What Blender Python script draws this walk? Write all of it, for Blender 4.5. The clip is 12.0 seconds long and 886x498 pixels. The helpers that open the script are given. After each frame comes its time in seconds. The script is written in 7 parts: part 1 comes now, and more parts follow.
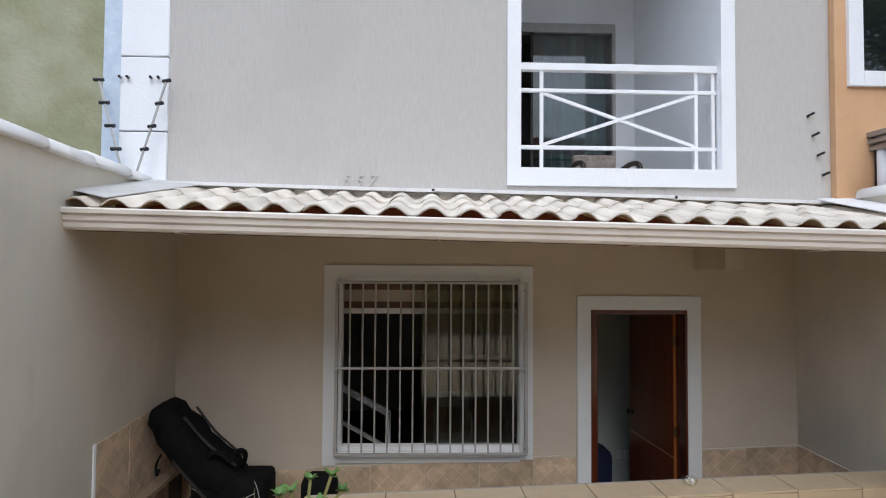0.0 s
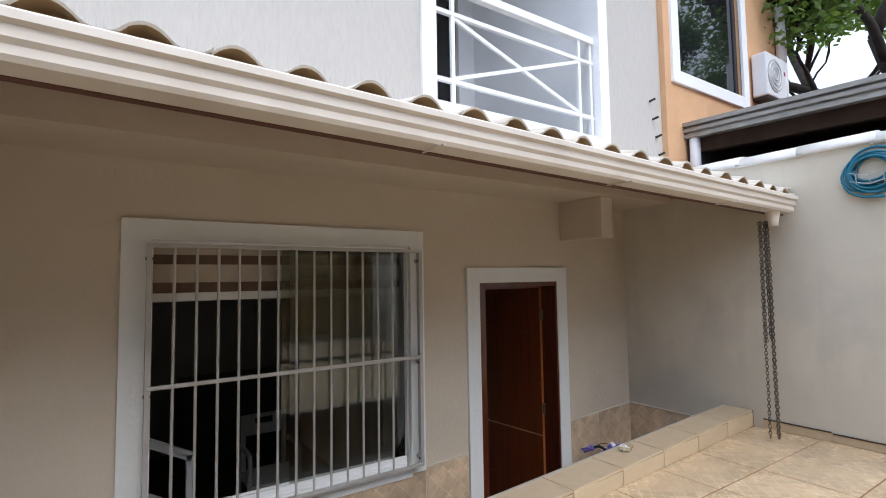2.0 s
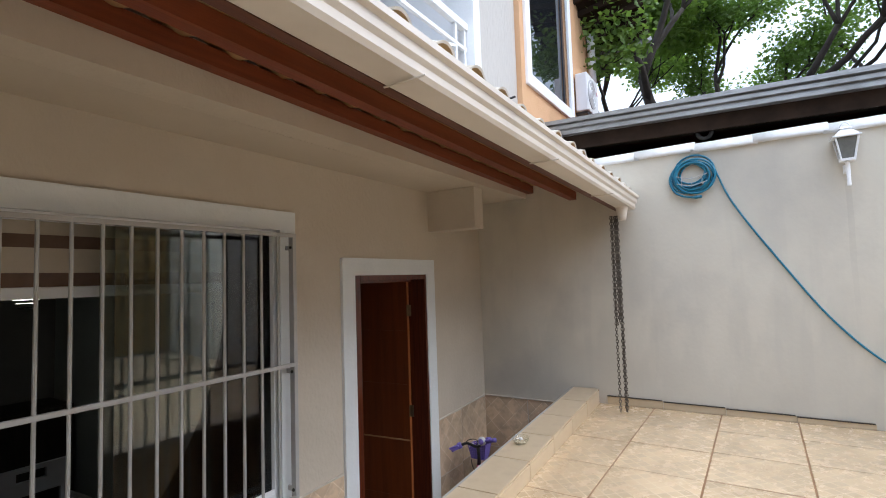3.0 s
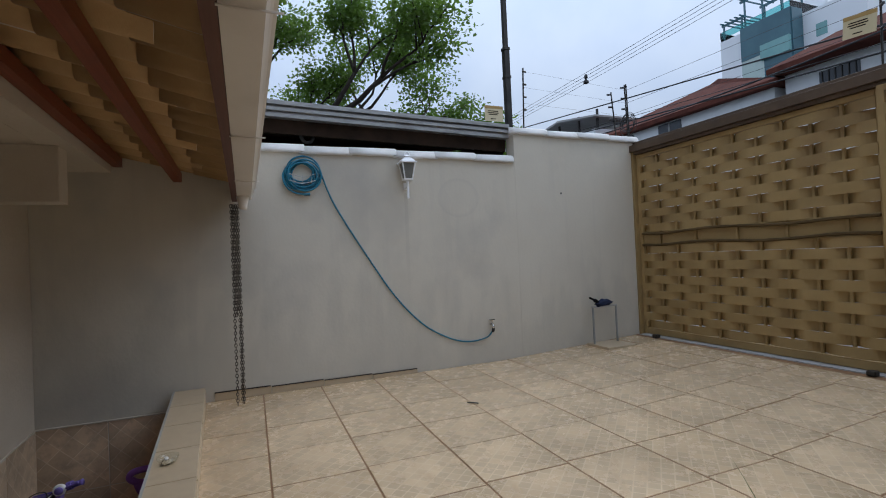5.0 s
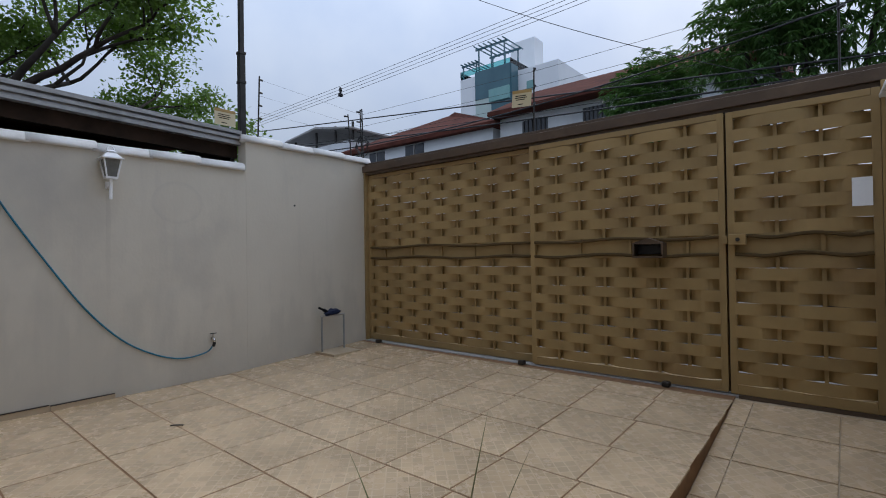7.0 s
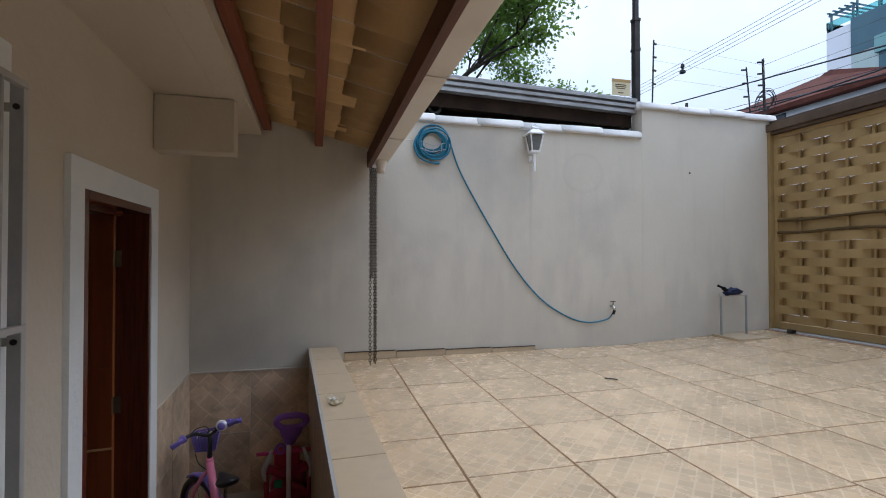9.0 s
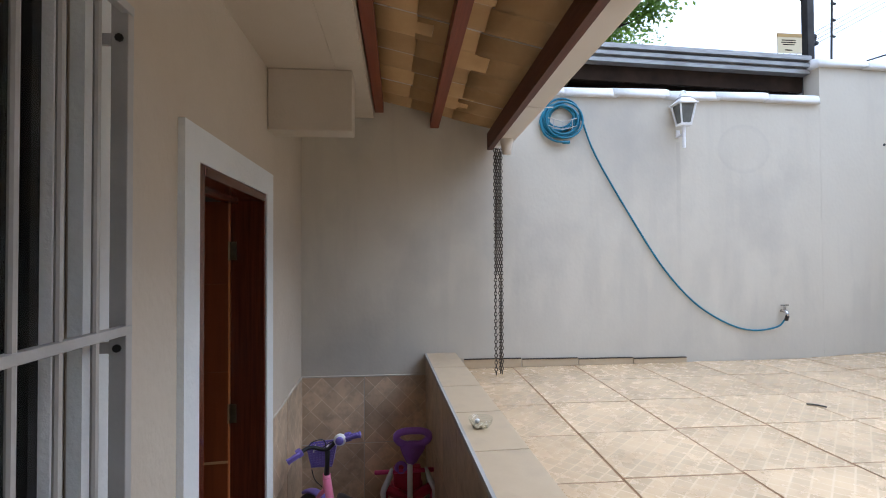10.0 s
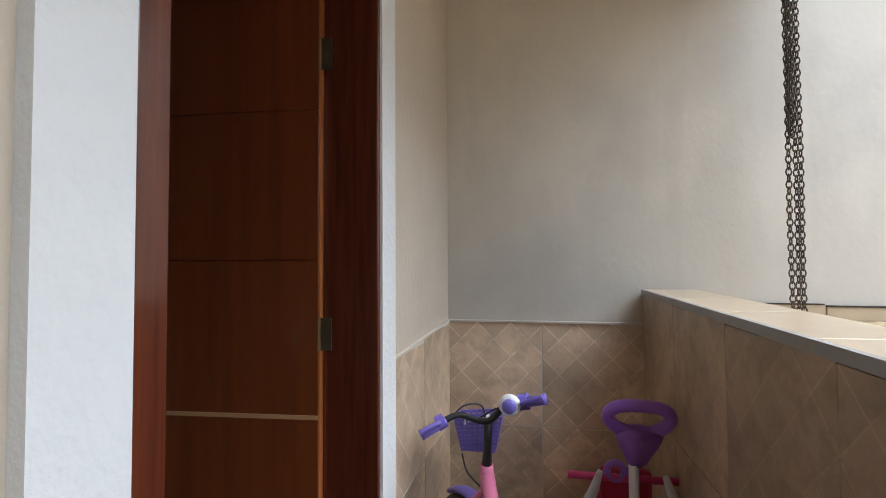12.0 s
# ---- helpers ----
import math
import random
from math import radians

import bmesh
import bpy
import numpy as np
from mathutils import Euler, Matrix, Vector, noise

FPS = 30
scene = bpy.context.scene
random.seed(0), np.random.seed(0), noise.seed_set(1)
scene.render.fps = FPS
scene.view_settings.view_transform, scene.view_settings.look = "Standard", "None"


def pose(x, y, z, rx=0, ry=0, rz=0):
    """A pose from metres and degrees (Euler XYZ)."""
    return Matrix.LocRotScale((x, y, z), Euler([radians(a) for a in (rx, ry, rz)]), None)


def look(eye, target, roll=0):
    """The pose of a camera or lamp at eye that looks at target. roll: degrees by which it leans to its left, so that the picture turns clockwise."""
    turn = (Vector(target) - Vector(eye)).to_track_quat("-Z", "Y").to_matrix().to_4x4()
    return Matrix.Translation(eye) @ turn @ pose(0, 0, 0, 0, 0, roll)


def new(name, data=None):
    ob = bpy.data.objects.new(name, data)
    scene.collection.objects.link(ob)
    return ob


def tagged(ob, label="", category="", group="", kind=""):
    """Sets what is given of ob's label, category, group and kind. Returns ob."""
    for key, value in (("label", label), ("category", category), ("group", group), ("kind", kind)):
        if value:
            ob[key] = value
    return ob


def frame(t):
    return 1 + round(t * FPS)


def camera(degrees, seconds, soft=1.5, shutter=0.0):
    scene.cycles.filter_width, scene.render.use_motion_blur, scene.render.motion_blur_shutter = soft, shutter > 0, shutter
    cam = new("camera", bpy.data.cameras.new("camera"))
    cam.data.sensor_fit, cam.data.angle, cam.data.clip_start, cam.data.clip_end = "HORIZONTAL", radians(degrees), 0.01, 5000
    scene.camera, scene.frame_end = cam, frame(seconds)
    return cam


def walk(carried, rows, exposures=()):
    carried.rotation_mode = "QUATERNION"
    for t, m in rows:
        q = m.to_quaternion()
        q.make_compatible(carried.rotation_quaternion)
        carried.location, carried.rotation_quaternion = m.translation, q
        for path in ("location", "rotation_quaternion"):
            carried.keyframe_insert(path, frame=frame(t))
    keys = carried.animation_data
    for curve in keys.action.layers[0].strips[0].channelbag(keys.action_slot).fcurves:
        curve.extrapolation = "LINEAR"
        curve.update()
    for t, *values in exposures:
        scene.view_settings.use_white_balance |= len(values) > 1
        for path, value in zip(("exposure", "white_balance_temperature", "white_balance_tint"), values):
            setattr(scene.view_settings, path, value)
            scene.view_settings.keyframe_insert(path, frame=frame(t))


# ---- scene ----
cam = camera(84.5, 12.0, soft=1.0)
PATH = [
    (0, (0.358, -0.15, 1.495), (0.418, 1.848, 1.554), 0.4),
    (0.5, (0.039, 0.148, 1.425), (0.319, 2.127, 1.499), 0.2),
    (1, (-0.195, 0.445, 1.331), (0.311, 2.377, 1.43), 0.1),
    (1.5, (-0.437, 0.728, 1.214), (0.363, 2.558, 1.328), -0.4),
    (2, (-0.54, 1.076, 1.147), (0.585, 2.726, 1.27), -0.9),
    (2.5, (-0.631, 1.397, 1.079), (0.799, 2.789, 1.217), -1.3),
    (2.7, (-0.646, 1.534, 1.067), (0.894, 2.803, 1.203), -1.5),
    (4.3, (-0.661, 2.5, 1.083), (1.336, 2.391, 1.124), -2.8),
    (4.5, (-0.646, 2.534, 1.067), (1.33, 2.227, 1.103), -2.7),
    (5, (-0.724, 2.565, 1.055), (1.128, 1.809, 1.087), -2.5),
    (5.5, (-0.844, 2.529, 1.068), (0.817, 1.415, 1.092), -2.4),
    (6, (-0.96, 2.486, 1.079), (0.517, 1.138, 1.101), -1.9),
    (6.5, (-1.02, 2.443, 1.099), (0.282, 0.924, 1.122), -1.5),
    (6.7, (-1.036, 2.444, 1.123), (0.208, 0.878, 1.144), -1.0),
    (8.3, (-0.784, 2.759, 0.967), (1.014, 1.882, 0.997), 0.4),
    (8.5, (-0.72, 2.852, 0.92), (1.136, 2.11, 0.947), 0.3),
    (9, (-0.488, 3.052, 0.844), (1.446, 2.542, 0.873), 0.0),
    (9.5, (-0.201, 3.169, 0.817), (1.774, 2.854, 0.849), -0.1),
    (10, (0.055, 3.272, 0.789), (2.047, 3.094, 0.827), -0.3),
    (10.5, (0.29, 3.314, 0.62), (2.288, 3.233, 0.662), -0.6),
    (11, (0.538, 3.375, 0.444), (2.537, 3.382, 0.49), -0.5),
    (11.5, (0.896, 3.367, 0.265), (2.887, 3.557, 0.315), -0.1),
    (12, (1.265, 3.461, 0.23), (3.214, 3.905, 0.296), -0.3),
]
EXPOSURES = [(0, 0.62, 6650, 10), (1.0, 0.68, 6610, 10), (1.7, 0.85, 6570, 10), (2.5, 1.27, 6550, 10), (4.3, 0.68, 6150, 5), (5.0, 0.1, 6350, 8), (5.5, -0.05, 6486, 10), (6.7, -0.1, 6454, 10), (8.3, 0.05, 6411, 10), (8.7, 0.33, 6400, 10), (9.5, 1.08, 5950, 10), (10.5, 1.36, 5950, 10), (11.3, 1.38, 6100, 7), (12, 1.98, 6300, 7)]
walk(cam, [(t, look(eye, target, roll)) for t, eye, target, roll in PATH], EXPOSURES)

# ---- world and sun ----
SKY_LOW, SKY_HIGH = 0.40, 1.85
world = bpy.data.worlds.new("overcast_sky")
scene.world = world
world.use_nodes = True
wn, wl = world.node_tree.nodes, world.node_tree.links
wn.clear()
w_out = wn.new("ShaderNodeOutputWorld")
w_bg = wn.new("ShaderNodeBackground")
w_sky = wn.new("ShaderNodeTexSky")
w_sky.sky_type = "NISHITA"
w_sky.sun_disc = False
w_sky.sun_elevation = radians(45)
w_sky.sun_rotation = radians(178)
w_sky.dust_density = 3.0
w_scale = wn.new("ShaderNodeVectorMath")
w_scale.operation = "SCALE"
w_scale.inputs["Scale"].default_value = 0.10
w_noise = wn.new("ShaderNodeTexNoise")
w_noise.inputs["Scale"].default_value = 3.2
w_noise.inputs["Detail"].default_value = 6.0
w_ramp = wn.new("ShaderNodeValToRGB")
w_ramp.color_ramp.elements[0].position = 0.35
w_ramp.color_ramp.elements[0].color = (0.60, 0.735, 1.0, 1)
w_ramp.color_ramp.elements[1].position = 0.72
w_ramp.color_ramp.elements[1].color = (0.82, 0.93, 1.12, 1)
w_mix = wn.new("ShaderNodeMixRGB")
w_mix.inputs[0].default_value = 0.85
wl.new(w_sky.outputs[0], w_scale.inputs[0])
wl.new(w_scale.outputs[0], w_mix.inputs[1])
wl.new(w_noise.outputs["Fac"], w_ramp.inputs[0])
wl.new(w_ramp.outputs[0], w_mix.inputs[2])
wl.new(w_mix.outputs[0], w_bg.inputs[0])
# overcast: the zenith is about three times as bright as the horizon
w_co = wn.new("ShaderNodeTexCoord")
w_sep = wn.new("ShaderNodeSeparateXYZ")
w_up = wn.new("ShaderNodeMapRange")
w_up.inputs["From Min"].default_value, w_up.inputs["From Max"].default_value = 0.0, 1.0
w_up.inputs["To Min"].default_value, w_up.inputs["To Max"].default_value = SKY_LOW, SKY_HIGH
wl.new(w_co.outputs["Generated"], w_sep.inputs[0])
wl.new(w_sep.outputs["Z"], w_up.inputs["Value"])
wl.new(w_up.outputs[0], w_bg.inputs[1])
wl.new(w_bg.outputs[0], w_out.inputs[0])

sun_data = bpy.data.lights.new("sun", "SUN")
sun_data.energy, sun_data.angle, sun_data.color = 0.65, radians(40), (1.0, 0.98, 0.95)
sun = new("sun", sun_data)
sun.matrix_world = look((1.9, -8, 10.5), (1.5, 2, 0))


# ---- builders ----
def thing(name, label, category, loc=(0, 0, 0), group="", kind=""):
    ob = new(name)
    ob.location = loc
    ob.empty_display_size = 0.1
    return tagged(ob, label, category, group, kind)


def mesh_of(name, bm):
    me = bpy.data.meshes.new(name)
    bm.normal_update()
    bm.to_mesh(me)
    bm.free()
    return me


def part(name, bm, material, parent=None, label="", smooth=False):
    """Links a bmesh, made in world metres, as one mesh under parent."""
    me = mesh_of(name, bm)
    for m in (material if isinstance(material, (list, tuple)) else [material]):
        me.materials.append(m)
    if smooth:
        for p in me.polygons:
            p.use_smooth = True
    ob = new(name, me)
    if parent is not None:
        ob.parent = parent
        if parent.data is None:
            ob.matrix_parent_inverse = Matrix.Translation(parent.location).inverted()
    if label:
        ob["label"] = label
    return ob


def setting(name, bm, material, label="", category="", smooth=False):
    return tagged(part(name, bm, material, None, "", smooth), label, category, "", "structure")


def bx(bm, x0, x1, y0, y1, z0, z1, bevel=0.0, m=None):
    vs = [bm.verts.new((x, y, z)) for x in (x0, x1) for y in (y0, y1) for z in (z0, z1)]
    idx = ((0, 1, 3, 2), (4, 6, 7, 5), (0, 4, 5, 1), (2, 3, 7, 6), (0, 2, 6, 4), (1, 5, 7, 3))
    fs = [bm.faces.new([vs[i] for i in f]) for f in idx]
    if m is not None:
        for v in vs:
            v.co = m @ v.co
    if bevel:
        es = list({e for f in fs for e in f.edges})
        bmesh.ops.bevel(bm, geom=es, offset=bevel, segments=2, affect="EDGES", profile=0.5)
    return vs


def box(x0, x1, y0, y1, z0, z1, bevel=0.0, m=None):
    bm = bmesh.new()
    bx(bm, x0, x1, y0, y1, z0, z1, bevel, m)
    return bm


def prism(bm, pts, axis, a, b):
    """A closed outline of (u, v) pairs, drawn out along an axis from a to b."""
    def at(u, v, w):
        return {"x": (w, u, v), "y": (u, w, v), "z": (u, v, w)}[axis]
    r0 = [bm.verts.new(at(u, v, a)) for u, v in pts]
    r1 = [bm.verts.new(at(u, v, b)) for u, v in pts]
    n = len(pts)
    for i in range(n):
        bm.faces.new((r0[i], r0[(i + 1) % n], r1[(i + 1) % n], r1[i]))
    bm.faces.new(r0[::-1])
    bm.faces.new(r1)
    bmesh.ops.recalc_face_normals(bm, faces=bm.faces)


def tube(bm, pts, r, seg=8, closed=False, flat=1.0):
    """A round bar along a line of points; r may be one radius or one for each point."""
    pts = [Vector(p) for p in pts]
    n = len(pts)
    rs = r if isinstance(r, (list, tuple)) else [r] * n
    rings = []
    ref = None
    for i, p in enumerate(pts):
        a = pts[(i - 1) % n] if (closed or i > 0) else p
        b = pts[(i + 1) % n] if (closed or i < n - 1) else p
        d = (b - a).normalized()
        if ref is None:
            ref = Vector((0, 0, 1)) if abs(d.z) < 0.9 else Vector((1, 0, 0))
        u = (ref - d * ref.dot(d)).normalized()
        ref = u
        v = d.cross(u)
        rings.append([bm.verts.new(p + (u * math.cos(k * math.tau / seg) * flat + v * math.sin(k * math.tau / seg)) * rs[i]) for k in range(seg)])
    for i in range(n if closed else n - 1):
        A, B = rings[i], rings[(i + 1) % n]
        for k in range(seg):
            bm.faces.new((A[k], A[(k + 1) % seg], B[(k + 1) % seg], B[k]))
    if not closed:
        bm.faces.new(rings[0][::-1])
        bm.faces.new(rings[-1])
    return bm


def bar(pts, r, seg=8, closed=False, flat=1.0):
    return tube(bmesh.new(), pts, r, seg, closed, flat)


def beam(bm, p0, p1, w, h):
    """A squared bar from p0 to p1."""
    p0, p1 = Vector(p0), Vector(p1)
    d = (p1 - p0).normalized()
    up = Vector((0, 0, 1)) if abs(d.z) < 0.95 else Vector((0, 1, 0))
    s = d.cross(up).normalized()
    u = s.cross(d)
    rings = [[bm.verts.new(p + s * a * w / 2 + u * b * h / 2) for a, b in ((-1, -1), (1, -1), (1, 1), (-1, 1))] for p in (p0, p1)]
    for k in range(4):
        bm.faces.new((rings[0][k], rings[0][(k + 1) % 4], rings[1][(k + 1) % 4], rings[1][k]))
    bm.faces.new(rings[0][::-1])
    bm.faces.new(rings[1])
    return bm


def lathe(bm, centre, prof, seg=20):
    """Turns (radius, height) pairs about a standing axis."""
    cx, cy, cz = centre
    rings = [[bm.verts.new((cx + r * math.cos(k * math.tau / seg), cy + r * math.sin(k * math.tau / seg), cz + z)) for k in range(seg)] for r, z in prof]
    for A, B in zip(rings, rings[1:]):
        for k in range(seg):
            bm.faces.new((A[k], A[(k + 1) % seg], B[(k + 1) % seg], B[k]))
    bm.faces.new(rings[0][::-1])
    bm.faces.new(rings[-1])
    return bm


def ring_pts(c, r, axis="x", n=24, a0=0.0, a1=math.tau, squash=1.0):
    out = []
    for k in range(n):
        a = a0 + (a1 - a0) * k / (n if abs(a1 - a0) > 6.28 else n - 1)
        u, v = r * math.cos(a), r * squash * math.sin(a)
        out.append({"x": (c[0], c[1] + u, c[2] + v), "y": (c[0] + u, c[1], c[2] + v), "z": (c[0] + u, c[1] + v, c[2])}[axis])
    return out


def spline(ctrl, n=8):
    """A smooth line through control points."""
    P = [Vector(p) for p in ctrl]
    P = [2 * P[0] - P[1]] + P + [2 * P[-1] - P[-2]]
    out = []
    for i in range(1, len(P) - 2):
        for k in range(n):
            t = k / n
            a, b, c, d = P[i - 1:i + 3]
            out.append(0.5 * (2 * b + (c - a) * t + (2 * a - 5 * b + 4 * c - d) * t * t + (3 * b - a - 3 * c + d) * t ** 3))
    out.append(P[-2])
    return out


# ---- materials ----
def mk(name, c1, c2=None, rough=0.6, metal=0.0, scale=6.0, stretch=(1, 1, 1), bump=0.0, bscale=80.0, bstretch=None, stain=None, sscale=1.2, sfrom=0.55, sto=0.8, sstretch=None, vary=0.0, spec=0.5, coat=0.0):
    """Two tones by noise, fine relief, and stains at a larger scale."""
    m = bpy.data.materials.new(name)
    m.use_nodes = True
    N, L = m.node_tree.nodes, m.node_tree.links
    b = N["Principled BSDF"]
    b.inputs["Roughness"].default_value = rough
    b.inputs["Metallic"].default_value = metal
    b.inputs["Specular IOR Level"].default_value = spec
    b.inputs["Coat Weight"].default_value = coat
    co = N.new("ShaderNodeTexCoord")
    mp = N.new("ShaderNodeMapping")
    mp.inputs["Scale"].default_value = stretch
    L.new(co.outputs["Object"], mp.inputs[0])
    n1 = N.new("ShaderNodeTexNoise")
    n1.inputs["Scale"].default_value = scale
    n1.inputs["Detail"].default_value = 7
    n1.inputs["Roughness"].default_value = 0.6
    L.new(mp.outputs[0], n1.inputs["Vector"])
    ramp = N.new("ShaderNodeValToRGB")
    ramp.color_ramp.elements[0].position, ramp.color_ramp.elements[1].position = 0.3, 0.7
    ramp.color_ramp.elements[0].color = (*c1, 1)
    ramp.color_ramp.elements[1].color = (*(c2 or c1), 1)
    L.new(n1.outputs["Fac"], ramp.inputs[0])
    col = ramp.outputs[0]
    if stain:
        n2 = N.new("ShaderNodeTexNoise")
        n2.inputs["Scale"].default_value = sscale
        n2.inputs["Detail"].default_value = 5
        mp3 = N.new("ShaderNodeMapping")
        mp3.inputs["Scale"].default_value = sstretch or (1, 1, 1)
        L.new(co.outputs["Object"], mp3.inputs[0])
        L.new(mp3.outputs[0], n2.inputs["Vector"])
        r2 = N.new("ShaderNodeMapRange")
        r2.inputs["From Min"].default_value, r2.inputs["From Max"].default_value = sfrom, sto
        L.new(n2.outputs["Fac"], r2.inputs["Value"])
        mx = N.new("ShaderNodeMixRGB")
        L.new(r2.outputs[0], mx.inputs[0])
        L.new(col, mx.inputs[1])
        mx.inputs[2].default_value = (*stain, 1)
        col = mx.outputs[0]
    if vary:
        oi = N.new("ShaderNodeObjectInfo")
        mr = N.new("ShaderNodeMapRange")
        mr.inputs["To Min"].default_value, mr.inputs["To Max"].default_value = 1 - vary, 1 + vary
        L.new(oi.outputs["Random"], mr.inputs["Value"])
        hv = N.new("ShaderNodeHueSaturation")
        L.new(mr.outputs[0], hv.inputs["Value"])
        L.new(col, hv.inputs["Color"])
        col = hv.outputs[0]
    L.new(col, b.inputs["Base Color"])
    if bump:
        mp2 = N.new("ShaderNodeMapping")
        mp2.inputs["Scale"].default_value = bstretch or stretch
        L.new(co.outputs["Object"], mp2.inputs[0])
        n3 = N.new("ShaderNodeTexNoise")
        n3.inputs["Scale"].default_value = bscale
        n3.inputs["Detail"].default_value = 4
        L.new(mp2.outputs[0], n3.inputs["Vector"])
        bp = N.new("ShaderNodeBump")
        bp.inputs["Strength"].default_value = bump
        bp.inputs["Distance"].default_value = 0.01
        L.new(n3.outputs["Fac"], bp.inputs["Height"])
        L.new(bp.outputs[0], b.inputs["Normal"])
    return m


def mk_tile(name, c1, c2, line, size, rough, blotch, line_w=0.006, vary=0.06):
    """Glazed tile with a printed lattice of squares set on the slant."""
    m = bpy.data.materials.new(name)
    m.use_nodes = True
    N, L = m.node_tree.nodes, m.node_tree.links
    b = N["Principled BSDF"]
    co = N.new("ShaderNodeTexCoord")
    mp = N.new("ShaderNodeMapping")
    mp.inputs["Rotation"].default_value = (0, 0, radians(45))
    L.new(co.outputs["Object"], mp.inputs[0])
    oi = N.new("ShaderNodeObjectInfo")
    wob = N.new("ShaderNodeTexNoise")
    wob.inputs["Scale"].default_value = 9
    L.new(co.outputs["Object"], wob.inputs["Vector"])
    br = N.new("ShaderNodeTexBrick")
    br.offset = 0.0
    br.inputs["Scale"].default_value = 1.0
    br.inputs["Brick Width"].default_value = size
    br.inputs["Row Height"].default_value = size
    br.inputs["Mortar Size"].default_value = line_w
    br.inputs["Mortar Smooth"].default_value = 0.6
    br.inputs["Color1"].default_value = (*c1, 1)
    br.inputs["Color2"].default_value = (*c2, 1)
    br.inputs["Mortar"].default_value = (*line, 1)
    L.new(mp.outputs[0], br.inputs["Vector"])
    add = N.new("ShaderNodeVectorMath")
    add.operation = "MULTIPLY_ADD"
    add.inputs[1].default_value = (37, 53, 11)
    L.new(oi.outputs["Random"], add.inputs[0])
    L.new(co.outputs["Object"], add.inputs[2])
    n1 = N.new("ShaderNodeTexNoise")
    n1.inputs["Scale"].default_value = 13
    n1.inputs["Detail"].default_value = 8
    n1.inputs["Roughness"].default_value = 0.68
    L.new(add.outputs[0], n1.inputs["Vector"])
    r1 = N.new("ShaderNodeMapRange")
    r1.inputs["From Min"].default_value, r1.inputs["From Max"].default_value = 0.45, 0.70
    L.new(n1.outputs["Fac"], r1.inputs["Value"])
    mx = N.new("ShaderNodeMixRGB")
    L.new(r1.outputs[0], mx.inputs[0])
    L.new(br.outputs["Color"], mx.inputs[1])
    mx.inputs[2].default_value = (*blotch, 1)
    n2 = N.new("ShaderNodeTexNoise")
    n2.inputs["Scale"].default_value = 2.3
    L.new(add.outputs[0], n2.inputs["Vector"])
    mr = N.new("ShaderNodeMapRange")
    mr.inputs["From Min"].default_value, mr.inputs["From Max"].default_value = 0.3, 0.7
    mr.inputs["To Min"].default_value, mr.inputs["To Max"].default_value = 1 - vary, 1 + vary
    L.new(n2.outputs["Fac"], mr.inputs["Value"])
    hv = N.new("ShaderNodeHueSaturation")
    L.new(mr.outputs[0], hv.inputs["Value"])
    L.new(mx.outputs[0], hv.inputs["Color"])
    L.new(hv.outputs[0], b.inputs["Base Color"])
    rr = N.new("ShaderNodeMapRange")
    rr.inputs["To Min"].default_value, rr.inputs["To Max"].default_value = rough - 0.08, rough + 0.16
    L.new(n1.outputs["Fac"], rr.inputs["Value"])
    L.new(rr.outputs[0], b.inputs["Roughness"])
    bp = N.new("ShaderNodeBump")
    bp.inputs["Strength"].default_value = 0.12
    bp.inputs["Distance"].default_value = 0.004
    L.new(n1.outputs["Fac"], bp.inputs["Height"])
    L.new(bp.outputs[0], b.inputs["Normal"])
    return m


def mk_glass(name, tint=(0.8, 0.85, 0.84), rough=0.0, ior=1.5):
    m = bpy.data.materials.new(name)
    m.use_nodes = True
    N, L = m.node_tree.nodes, m.node_tree.links
    N.clear()
    out = N.new("ShaderNodeOutputMaterial")
    tr = N.new("ShaderNodeBsdfTransparent")
    tr.inputs[0].default_value = (*tint, 1)
    gl = N.new("ShaderNodeBsdfGlossy")
    gl.inputs["Roughness"].default_value = rough
    fr = N.new("ShaderNodeFresnel")
    fr.inputs[0].default_value = ior
    mix = N.new("ShaderNodeMixShader")
    L.new(fr.outputs[0], mix.inputs[0])
    L.new(tr.outputs[0], mix.inputs[1])
    L.new(gl.outputs[0], mix.inputs[2])
    L.new(mix.outputs[0], out.inputs[0])
    return m


M_FACADE = mk("scratched_render", (0.505, 0.477, 0.445), (0.55, 0.52, 0.485), 0.9, scale=1.0, stretch=(40, 40, 12), bump=0.75, bscale=1.0, bstretch=(44, 44, 11), stain=(0.475, 0.447, 0.415), sscale=0.9)
M_WALL = mk("smooth_taupe_paint", (0.555, 0.48, 0.385), (0.60, 0.525, 0.43), 0.8, scale=3, bump=0.38, bscale=42, bstretch=(1, 1, 0.7), stain=(0.515, 0.445, 0.36), sscale=1.1)
M_YARD = mk("yard_wall_paint", (0.585, 0.535, 0.445), (0.63, 0.58, 0.485), 0.8, scale=2.2, stretch=(1, 1, 0.8), bump=0.12, bscale=40, stain=(0.475, 0.44, 0.38), sscale=1.5, sfrom=0.50, sto=0.74, sstretch=(1, 1.0, 0.9))
